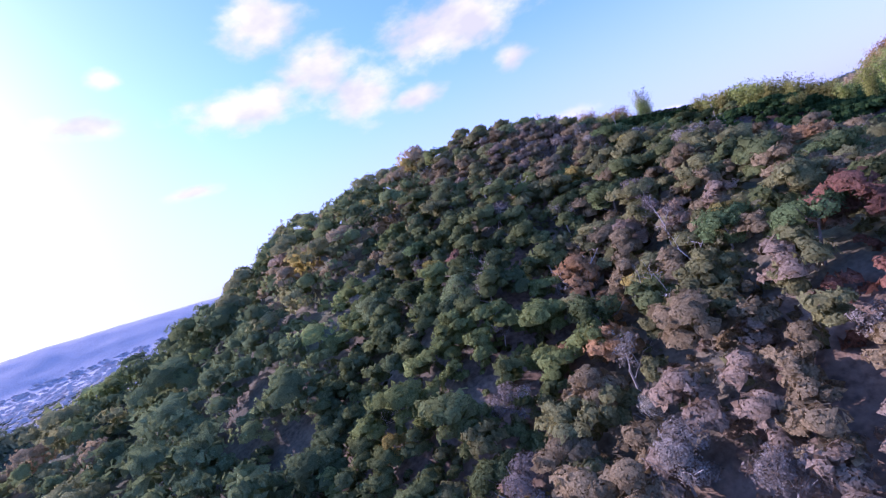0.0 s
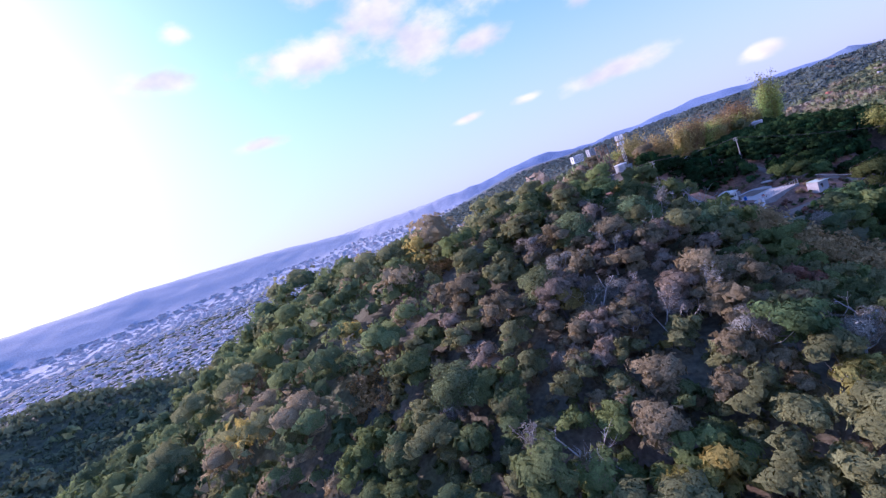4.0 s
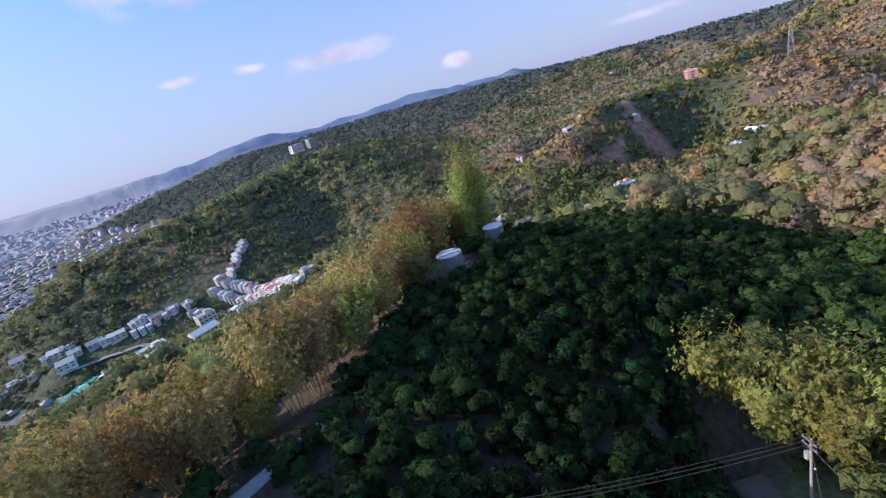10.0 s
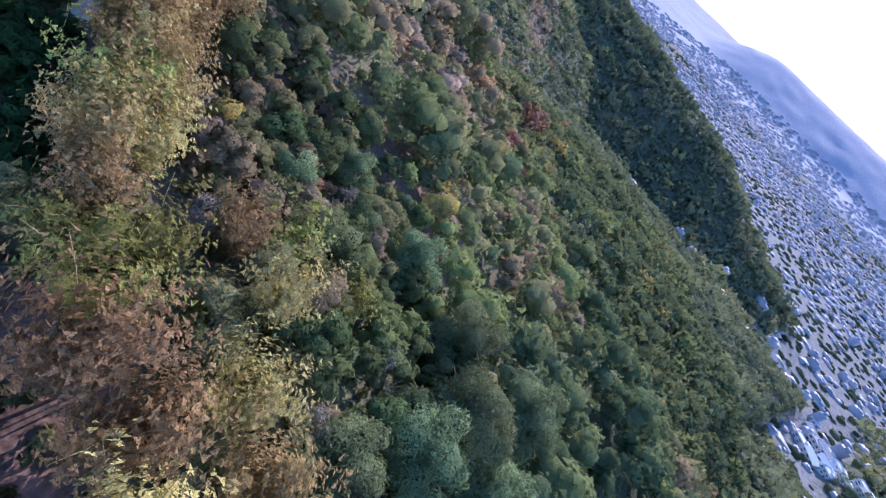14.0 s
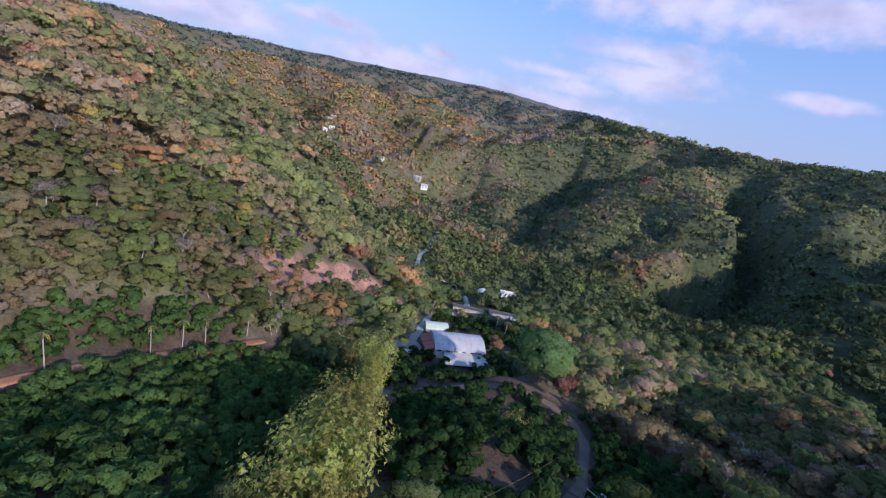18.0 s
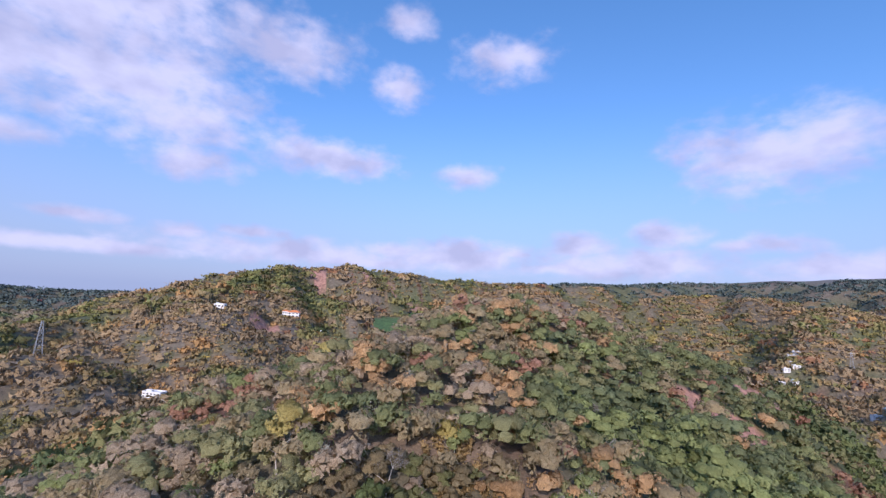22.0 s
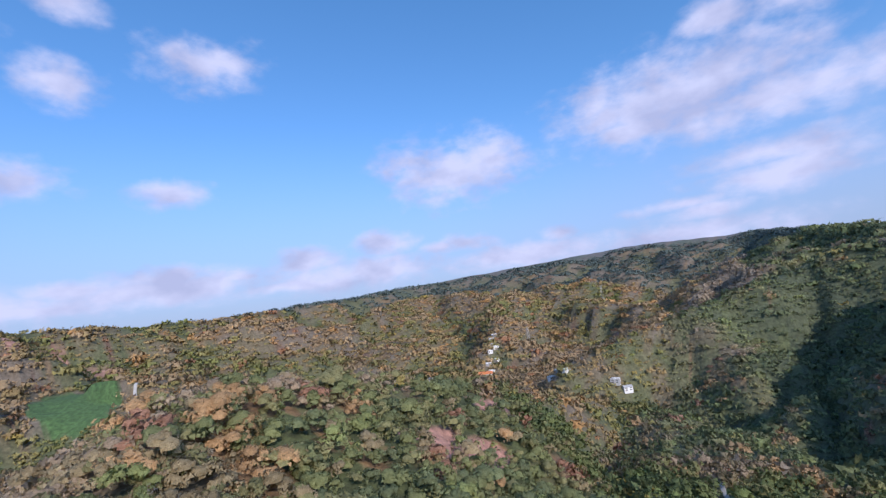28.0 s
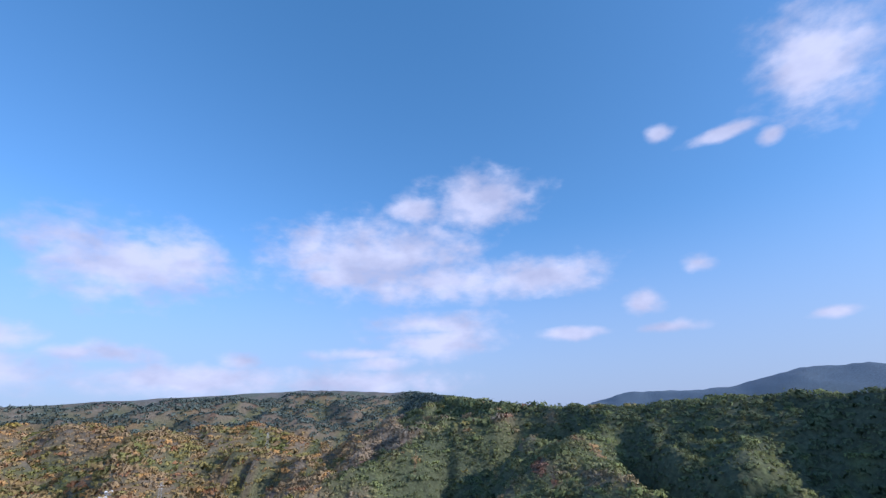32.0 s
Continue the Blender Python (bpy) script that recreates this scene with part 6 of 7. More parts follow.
def car(label, x, y, z, rz, paint):
    t = thing("car", label, "car", pose(x, y, z, 0, 0, rz))
    box_part("body", paint, t, (4.2, 1.7, 0.6), (0, 0, 0.3), bevel=0.12)
    c = box_part("cabin", paint, t, (2.3, 1.5, 0.55), (-0.2, 0, 0.88), bevel=0.15)
    box_part("windscreen", DARK, c, (1.9, 1.53, 0.32), (0, 0, 0.08))
    for wx in (-1.3, 1.3):
        for wy in (-0.78, 0.78):
            bm = bmesh.new()
            bmesh.ops.create_cone(bm, cap_ends=True, segments=14, radius1=0.31, radius2=0.31, depth=0.2, matrix=pose(wx, wy, 0.31, 90, 0, 0))
            part("wheel", bm, DARK, t)


def village():
    row = [("white terrace house with a pale sheet roof", WHITE, WHITE, "gable"), ("grey terrace house with a rooftop shed", GREY, GREY, "flat"), ("white terrace house with a red sheet roof", WHITE, RED_ROOF, "gable"), ("cream terrace house with a flat roof", CREAM, GREY, "flat")]
    models = []
    for label, wall, roof, style in row:
        h = house("terrace_house", label, 0, 0, 6.2, 12, 7.6, 0, wall, roof, 3, style, "village terraces", z=-900, bays=2, plain=True)
        models.append(h)
    used = set()

    def set_house(k, x, y, rz, s=1.0):
        m = sized(pose(x, y, ground_at(x, y), 0, 0, rz), s)
        if k not in used:
            used.add(k)
            models[k].matrix_world = m
        else:
            copy_thing(models[k], m).matrix_world = m

    def line_of(points, step, rz, s=1.0):
        pts = np.array(points, float)
        seg = np.r_[0, np.cumsum(np.hypot(*np.diff(pts, axis=0).T))]
        for i, t in enumerate(np.arange(0, seg[-1], step)):
            x, y = np.interp(t, seg, pts[:, 0]), np.interp(t, seg, pts[:, 1])
            set_house(int(rng.integers(0, 4)) if i % 3 else 0, x + rng.uniform(-1, 1), y, rz + rng.uniform(-3, 3), s * rng.uniform(0.9, 1.1))

    line_of([(150, 530), (146, 580), (140, 624), (113, 672), (88, 702)], 6.2, 112)
    line_of([(132, 530), (128, 580), (121, 620), (98, 662), (76, 690)], 6.4, 292, 0.95)
    line_of([(90, 590), (78, 630), (64, 655), (46, 673)], 7, 112, 0.95)
    line_of([(104, 704), (124, 728), (140, 745)], 7, 40, 0.9)
    line_of([(30, 690), (4, 684), (-22, 688)], 9, 10, 0.8)
    line_of([(84, 470), (100, 462)], 9, 20, 1.1)
    low_roofs = (WHITE, GREY, surface("grey_sheet_roof", (0.30, 0.32, 0.35), (0.42, 0.44, 0.47), 2.0, 0.5, 0.05), CREAM)
    for k in range(20):
        u = k / 19
        x, y = np.interp(u, (0, 0.3, 0.6, 1), (44, -40, -110, -230)) + rng.uniform(-5, 5), np.interp(u, (0, 0.3, 0.6, 1), (688, 708, 722, 748)) + rng.uniform(-10, 10)
        house("workshop", "low roadside workshop with a sheet roof", x, y, rng.uniform(9, 20), rng.uniform(9, 14), rng.uniform(3.5, 6), rng.uniform(5, 22), (WHITE, GREY, CREAM)[k % 3], low_roofs[int(rng.integers(0, 4))], 2, "gable" if k % 3 else "flat", "village workshops", bays=3, plain=True)
    house("apartment_block", "tall pale apartment block above the village road", 62, 498, 14, 12, 18, 15, CREAM, GREY, 6, bays=4)
    house("factory", "factory with a pale blue sheet roof", 96, 488, 16, 22, 8, 15, WHITE, surface("pale_blue_roof", (0.42, 0.52, 0.6), (0.55, 0.66, 0.74), 2.0, 0.5, 0.05), 2, "gable", bays=3)
    house("factory", "grey-roofed factory hall beside the village road", 58, 462, 20, 12, 8, 20, GREY, WHITE, 2, "gable", bays=4)
    house("villa", "flat-roofed house on a terrace beside the village", 166, 560, 12, 14, 7, 100, CREAM, GREY, 2, bays=3)
    house("market_hall", "wide hall with a pale green sheet roof", 3, 622, 26, 18, 6, 15, WHITE, GREEN_ROOF, 2, "flat", bays=5, parapet=GREEN_ROOF)
    house("shed", "pale sheet-roofed hall in the wood above the village", 18, 505, 10, 18, 5, 20, GREY, GREY, 1, "gable", bays=2)
    for k in range(14):
        x, y = rng.uniform(-300, -60), rng.uniform(690, 770)
        house("roadside_house", "roadside workshop with a pale roof", x, y, rng.uniform(14, 26), rng.uniform(10, 16), rng.uniform(5, 8), rng.uniform(0, 30), WHITE, (WHITE, GREY, GREEN_ROOF)[k % 3], 2, "gable" if k % 2 else "flat", "roadside workshops", bays=3, plain=True)
    for k in range(12):
        u = k / 11
        car("parked car along the village road", np.interp(u, (0, 1), (70, 52)) + 3.5, np.interp(u, (0, 1), (500, 590)), ground_at(66, 540) + 0.4, 105, (WHITE, GREY, DARK)[k % 3])
    # slope wrapped in teal netting
    x, y = np.meshgrid(np.linspace(-108, -38, 26), np.linspace(588, 670, 26))
    z = surf(x, y) + 2.4 + 1.6 * fbm(x, y, 7, 3, 9)
    i = (np.arange(25)[:, None] * 26 + np.arange(25)).ravel()
    t = thing("slope_netting", "cut slope wrapped in bright teal netting", "netting", Matrix.Identity(4))
    inside = ((x + 72) / 30) ** 2 + ((y - 628) / 37) ** 2 + 0.35 * fbm(x, y, 14, 2, 4) < 1
    f = np.stack([i, i + 1, i + 27, i + 26], 1)
    f = f[inside.ravel()[f].all(1)]
    part("net", (np.stack([x, y, z], -1).reshape(-1, 3), f), TEAL, t)
    part("white_sheet", (np.stack([x, y, z + 0.3], -1).reshape(-1, 3), np.array([q for q in f.tolist() if x.ravel()[q[0]] > -54 and y.ravel()[q[0]] > 632])), WHITE, t, "white sheet")


def tunnel_site():
    z = -114.0
    t = thing("tunnel_site", "tunnel construction yard in a walled cutting", "site", pose(290, 320, z), kind="structure")

    def bar(name, mat, p, q, width, low, high, label=""):
        """A straight wall or deck from p to q."""
        dx, dy = q[0] - p[0], q[1] - p[1]
        return box_part(name, mat, t, (math.hypot(dx, dy), width, high - low), ((p[0] + q[0]) / 2 - 290, (p[1] + q[1]) / 2 - 320, low), math.degrees(math.atan2(dy, dx)), label)

    bar("floor", GREY, (262, 306), (326, 340), 44, -1.2, 0.1)
    bar("haul_road", CONCRETE, (258, 325), (304, 349), 9, -0.5, 0.5, "pale dusty haul road")
    bar("wall", CONCRETE, (252, 334), (318, 368), 1.0, -2, 7.0)
    bar("walkway", PALE_CONCRETE, (250, 336), (318, 371), 3.4, 6.2, 7.4)
    bar("wall", CONCRETE, (318, 368), (334, 334), 1.2, -2, 6.0)
    bar("bank", GREY, (306, 352), (322, 358), 9, -1, 7.2)
    bar("deck", PALE_CONCRETE, (266, 322), (264, 286), 8, 6.0, 7.4)
    bar("deck", PALE_CONCRETE, (261, 289), (320, 307), 10, 6.0, 7.4)
    for k in range(9):
        u = k / 8
        bar("pier", CONCRETE, (262 + 52 * u, 285 + 16 * u), (263.5 + 52 * u, 285.5 + 16 * u), 1.2, -3, 6.0)
    bar("barrier", RED_ROOF, (259, 283.6), (289, 292.8), 0.4, 7.4, 8.8, "red sheet barrier")
    bar("parapet", WHITE, (290, 293), (316, 301), 0.3, 7.4, 8.3)
    bar("parapet", GREY, (252, 337.5), (316, 371), 0.25, 7.4, 8.5)
    for name, px, py, rz, r, lift in (("portal", 303, 345, -62, 6, 0.6), ("portal_ring", 325, 312, -66, 6.6, 6.6)):
        bm = bmesh.new()
        seg = 24
        rings = []
        for yy, rr in ((-4, r), (5, r), (5, r - 0.8), (-4, r - 0.8)):
            rings.append([bm.verts.new((rr * math.cos(math.pi * (i / seg * 1.4 - 0.2)), yy, rr * math.sin(math.pi * (i / seg * 1.4 - 0.2)) + r * 0.55)) for i in range(seg + 1)])
        for k in range(4):
            for i in range(seg):
                bm.faces.new((rings[k][i], rings[k][i + 1], rings[(k + 1) % 4][i + 1], rings[(k + 1) % 4][i]))
        bmesh.ops.recalc_face_normals(bm, faces=bm.faces)
        p = part(name, bm, CONCRETE, t, "", pose(px - 290, py - 320, lift, 0, 0, rz))
        # near-black panel standing in for the shade inside the bore
        box_part("bore_shade", DARK, p, (2 * r - 2.2, 0.4, r * 1.4), (0, 4.4, 0))
    panel = surface("pale_blue_sheet", (0.45, 0.56, 0.64), (0.62, 0.72, 0.80), 1.5, 0.5, 0.05)
    for k in range(2):
        bm = bmesh.new()
        box(bm, 0, 0, 0, 9, 7, 0.3)
        part("panel", bm, panel, t, "tilted pale blue roof panel", pose(22 + 6 * k, 9 - 7 * k, 8.5, 24, 0, -40))
        for sx in (-3.5, 3.5):
            box_part("prop", STEEL, t, (0.3, 0.3, 9), (22 + 6 * k + sx * 0.7, 9 - 7 * k - sx * 0.6, 0))
    bar("pond_sheet", TEAL, (296, 314), (312, 314), 6, 0.1, 0.5, "teal sheet")
    bar("pond_sheet", panel, (291, 319), (301, 321), 5, 0.1, 0.6, "pale blue sheet")
    m = thing("work_mast", "slim dark work mast standing in the cutting", "mast", pose(287, 312, z))
    part("pole", drum(bmesh.new(), 0, 0, 0, 0.35, 22, 8, 0.2), DARK, m)
    box_part("base", BLUE, m, (1.6, 1.6, 3.0))
    for k in range(3):
        s = thing("site_cabin", "pale blue site cabin beside the cutting", "cabin", pose(334 + 6 * k, 366 - 3 * k, ground_at(334 + 6 * k, 366 - 3 * k), 0, 0, -28), "site cabins")
        box_part("body", panel, s, (7, 3, 2.8), (0, 0, -0.6))
        box_part("roof", WHITE, s, (7.3, 3.3, 0.2), (0, 0, 2.2))
        box_part("door", GREY, s, (0.9, 0.08, 2.0), (1, -1.52, -0.3))
    house("site_house", "open pavilion with a hipped tin roof above the tunnel", 306, 389, 18, 13, 4, 28, GREY, CREAM, 1, "hip")
    house("site_house", "white house with a red roof beside the wood", 281, 432, 9, 7, 5, 20, WHITE, RED_ROOF, 2, "gable", bays=2)
    house("site_house", "long ruined shed with rusty red trusses", 325, 441, 30, 8, 5, 8, GREY, RUST, 1, "gable", bays=5)


def city():
    """The built-up plain: many small pale blocks."""
    p = spread_points((-3300, 350), (900, 4000), 22)
    x, y = p[:, 0], p[:, 1]
    z = height(x, y)
    d = fbm(x, y, 260, 3, 51)
    ok = (basin(x, y) < -150) & (z < -165) | ((np.hypot(x, y) > 1800) & (np.hypot(x, y) < 4200) & (z < np.where(np.hypot(x, y) > 3000, -60, -118)) & (y * 0.75 - x * 0.66 > 500))
    u, w = x * 0.94 + y * 0.34, y * 0.94 - x * 0.34
    street = (np.mod(u + 30 * fbm(x, y, 300, 2, 71), 95) < 15) | (np.mod(w + 30 * fbm(x, y, 300, 2, 72), 140) < 17)
    ok &= ~street & (fbm(x, y, 120, 2, 73) < 0.42)
    ok &= (d > -0.55) & (rng.uniform(0, 1, len(x)) < 0.68)
    p = p[ok]
    v0 = np.array([(sx * 0.5, sy * 0.5, sz) for sz in (0, 1) for sy in (-1, 1) for sx in (-1, 1)], float)
    f0 = np.array([(0, 1, 5, 4), (1, 3, 7, 5), (3, 2, 6, 7), (2, 0, 4, 6), (4, 5, 7, 6)])
    n = len(p)
    grow = np.clip(np.hypot(p[:, 0], p[:, 1]) / 1500, 0.9, 1.6)
    dims = np.stack([rng.uniform(8, 24, n) * grow, rng.uniform(7, 15, n) * grow, rng.choice([3.5, 4, 5, 7, 10, 17], n, p=[.3, .28, .22, .13, .05, .02])], 1)
    a = radians(20) + (rng.uniform(0, 1, n) < 0.5) * math.pi / 2 + rng.normal(0, 0.06, n)
    z = surf(p[:, 0], p[:, 1])

    def blocks(off, dim, lift):
        q = v0[None] * dim[:, None]
        xx = q[..., 0] * np.cos(a)[:, None] - q[..., 1] * np.sin(a)[:, None] + p[:, 0][:, None] + off[:, 0][:, None]
        yy = q[..., 0] * np.sin(a)[:, None] + q[..., 1] * np.cos(a)[:, None] + p[:, 1][:, None] + off[:, 1][:, None]
        return np.stack([xx, yy, q[..., 2] + (z + lift)[:, None] - 1.5], -1)

    V = np.concatenate([blocks(np.zeros((n, 2)), dims, 0 * z), blocks(rng.uniform(-3, 3, (n, 2)), dims * (0.45, 0.5, 0.22), dims[:, 2])])
    F = (f0[None] + (np.arange(2 * n) * 8)[:, None, None]).reshape(-1, 4)
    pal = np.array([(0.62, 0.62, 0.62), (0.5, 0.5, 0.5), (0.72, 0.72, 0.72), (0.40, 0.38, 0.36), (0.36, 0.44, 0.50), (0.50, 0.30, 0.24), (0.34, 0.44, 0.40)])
    # haze over the plain is painted in: every tone drawn towards pale grey
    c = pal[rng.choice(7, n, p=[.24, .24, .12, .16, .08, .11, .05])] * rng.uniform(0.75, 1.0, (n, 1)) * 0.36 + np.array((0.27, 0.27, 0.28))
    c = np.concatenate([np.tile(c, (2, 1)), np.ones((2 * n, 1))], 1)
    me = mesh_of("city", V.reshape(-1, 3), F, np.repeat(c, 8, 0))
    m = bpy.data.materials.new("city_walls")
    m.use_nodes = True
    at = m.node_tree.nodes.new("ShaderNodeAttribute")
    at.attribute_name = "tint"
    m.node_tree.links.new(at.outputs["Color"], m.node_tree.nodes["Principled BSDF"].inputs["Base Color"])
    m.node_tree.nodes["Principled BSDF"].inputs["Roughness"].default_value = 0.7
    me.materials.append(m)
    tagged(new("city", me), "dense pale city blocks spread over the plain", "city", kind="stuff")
    q = spread_points((-2700, 350), (900, 3300), 21)
    z = height(q[:, 0], q[:, 1])
    q = q[(z < -160) & (rng.uniform(0, 1, len(q)) < np.where(fbm(q[:, 0], q[:, 1], 120, 2, 73) < 0.35, 0.75, 1.0))]
    t = [lump(6, 1, 0.3, 0.5) for _ in range(4)]
    bake("city_trees", "street trees and gardens between the city blocks", "trees", t, q, rng.uniform(0.6, 1.7, len(q)), np.array((0.10, 0.135, 0.075)) * rng.uniform(0.7, 1.3, (len(q), 1)), LEAF_TINTED)


shed()
yard_slab()
scooter()
barrels()
hut()
lines()
tanks()
mast()
houses()
barn()
village()
tunnel_site()
city()

def plant_woods():
    near = [crown_data(2.3 * w, 5.6 * w * h, 8, 170, 0.40, 8) for w, h in ((1, 1), (1, 1.2), (0.85, 1.3), (1.2, 0.9), (0.8, 0.8), (1.1, 1.1), (0.7, 1.2), (1.3, 1))]
    mid = [crown_data(3.2 * w, 6.0 * w * h, 8, 112, 0.50, 3) for w, h in ((1, 1), (1, 1.25), (0.85, 1.3), (1.2, 0.85), (0.75, 0.9), (1.1, 1.1), (0.7, 1.3), (1.3, 1))]
    far = [crown_data(4.4, 6.0, 7, 40, 1.05, 0, 0.05) for _ in range(8)]
    dist = [crown_data(8.6, 3.9, 8, 24, 2.1, 0, 0.0) for _ in range(10)]
    fine = [crown_data(2.9 * w, 5.6 * w * h, 9, 210, 0.36, 4) for w, h in ((1, 1), (1, 1.2), (0.85, 1.25), (1.2, 0.85), (0.8, 0.9), (1.1, 1.1))]
    p = spread_points((-340, -400), (470, 420), 3.9)
    d, _, _ = along(p[:, 0], p[:, 1], FLIGHT_LINE)
    z = height(p[:, 0], p[:, 1])
    ok = kept(p[:, 0], p[:, 1], z) & ~orchard(p[:, 0], p[:, 1]) & ~standing(p[:, 0], p[:, 1])
    p, d = p[ok], d[ok]
    # the trees that stand alone along the flight are things of their own
    a = spread_points((-100, -140), (240, 230), 3.15)
    da, _, _ = along(a[:, 0], a[:, 1], FLIGHT_LINE)
    ok = (da < 54) & kept(a[:, 0], a[:, 1], surf(a[:, 0], a[:, 1])) & ~orchard(a[:, 0], a[:, 1]) & ~standing(a[:, 0], a[:, 1])
    a, da = a[ok], da[ok]
    lone = (rng.uniform(0, 1, len(a)) < 0.12) & (da < 40)
    ones, a = a[lone][:280], np.concatenate([a[~lone], a[lone][280:]])
    single_trees(ones)
    bake("near_woods", "mixed dry woodland of green, grey and withered trees", "trees", near, a, rng.uniform(0.7, 1.3, len(a)), tints(a[:, 0], a[:, 1], len(a)), LEAF_TINTED)
    u = spread_points((-60, -80), (240, 220), 3.0)
    du, _, _ = along(u[:, 0], u[:, 1], FLIGHT_LINE)
    u = u[(du < 52) & kept(u[:, 0], u[:, 1], surf(u[:, 0], u[:, 1])) & ~orchard(u[:, 0], u[:, 1])]
    low = [crown_data(1.5, 2.0, 3, 18, 0.4, 3, 0.05) for _ in range(6)]
    bake("undergrowth", "low dry scrub under the trees", "plants", low, u, rng.uniform(0.6, 1.3, len(u)), tints(u[:, 0], u[:, 1], len(u)) * 0.85, LEAF_TINTED)
    knoll = (np.abs(p[:, 0] - 345) < 85) & (p[:, 1] > -230) & (p[:, 1] < 110)
    b = p[(d >= 54) & ((d < 170) | knoll)]
    b = b[rng.uniform(0, 1, len(b)) < np.where((b[:, 0] > 195) & (b[:, 0] < 320) & (b[:, 1] > -60), 0.8, np.where(b[:, 0] > 260, 0.56, 0.62))]
    hill = 1.4 * tints(b[:, 0], b[:, 1], len(b), 0.15, 0.012, 0.6)
    hill = np.where(b[:, :1] > 190, hill * 0.88 + np.array((0.085, 0.070, 0.045)), hill)
    size = np.clip(np.exp(rng.normal(0.15, 0.30, len(b))), 0.55, 2.0)
    close = (b[:, 0] > 195) & (b[:, 0] < 320) & (b[:, 1] > -60) & (b[:, 1] < 115)
    bake("knoll_woods", "dry mixed woodland of olive, grey and tan crowns on the knoll", "trees", fine, b[close], size[close], hill[close], LEAF_TINTED)
    bake("hillside_woods", "mixed dry woodland covering the hillsides", "trees", mid, b[~close], size[~close], hill[~close], LEAF_TINTED)
    c = p[(d >= 170) & ~knoll]
    c = c[rng.uniform(0, 1, len(c)) < 0.46]
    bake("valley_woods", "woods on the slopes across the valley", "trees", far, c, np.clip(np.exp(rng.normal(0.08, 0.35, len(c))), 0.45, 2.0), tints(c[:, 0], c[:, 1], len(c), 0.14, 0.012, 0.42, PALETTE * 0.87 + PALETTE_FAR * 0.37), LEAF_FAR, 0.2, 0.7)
    q1, q2 = spread_points((-750, -1050), (1150, 850), 8.6), spread_points((-1000, -1600), (1700, 1400), 13.0)
    q1, q2 = (g[(np.hypot(g[:, 0] - 200, g[:, 1] + 100) < 900) == s] for g, s in ((q1, True), (q2, False)))
    q = np.concatenate([q1, q2])
    inside = (q[:, 0] > -340) & (q[:, 0] < 470) & (q[:, 1] > -400) & (q[:, 1] < 420)
    q = q[~inside]
    q = q[kept(q[:, 0], q[:, 1], height(q[:, 0], q[:, 1]))]
    # haze is mixed into the tints, except on the warmer eastern hills
    bake("distant_woods", "woods on the distant hills, green and withered brown", "trees", dist, q, np.clip(np.exp(rng.normal(0.08, 0.42, len(q))), 0.4, 2.4) * np.where(np.hypot(q[:, 0] - 200, q[:, 1] + 100) < 900, 0.66, 1.1), 1.22 * np.where(((q[:, 0] > 380) & (q[:, 1] < 600))[:, None], np.array((1.30, 1.20, 1.02)), HAZE_CAST) * tints(q[:, 0], q[:, 1], len(q), 0.06, 0.003, 0.2, PALETTE_FAR), LEAF_FAR, 0.2, 1.6)
    r = spread_points((-2800, -3000), (3000, 3200), 23)
    inside = (r[:, 0] > -1000) & (r[:, 0] < 1700) & (r[:, 1] > -1600) & (r[:, 1] < 1400)
    r = r[~inside]
    r = r[(height(r[:, 0], r[:, 1]) > -120) & (np.hypot(r[:, 0], r[:, 1]) < 2450)]
    # one bluish tone, with the haze already in it
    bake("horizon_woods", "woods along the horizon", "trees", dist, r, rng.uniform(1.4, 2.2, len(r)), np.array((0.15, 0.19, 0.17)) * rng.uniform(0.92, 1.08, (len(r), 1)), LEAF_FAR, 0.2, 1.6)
    print("trees", len(ones), len(a), len(b), len(c), len(q), len(r))


def tree_kind(name, label, leaf, bark, radius, tall, lobes, cards, size, thick, base=0.35):
    root = thing(name, label, "tree", pose(0, 0, -900))
    part("trunk", trunk_data(tall, thick, 5), bark, root)
    v, f = crown_data(radius, tall, lobes, cards, size, base=base)
    part("crown", mesh_of("crown", v, f, None, puffed(v, f)), leaf, root)
    return root


def bare_kind(name, label, bark, tall, thick, depth=4, twigs=None):
    root = thing(name, label, "tree", pose(0, 0, -900))
    v, f = bare_data(tall, thick, depth)
    part("trunk", (v, f), bark, root)
    if twigs:
        c = v[v[:, 2] > tall * 0.55]
        c = c[rng.integers(0, len(c), 150)] + rng.normal(0, 0.25, (150, 3))
        lv, lf = leaf_cards(c, rng.normal(0, 1, c.shape), 0.3)
        part("crown", (lv, lf), twigs, root)
    return root


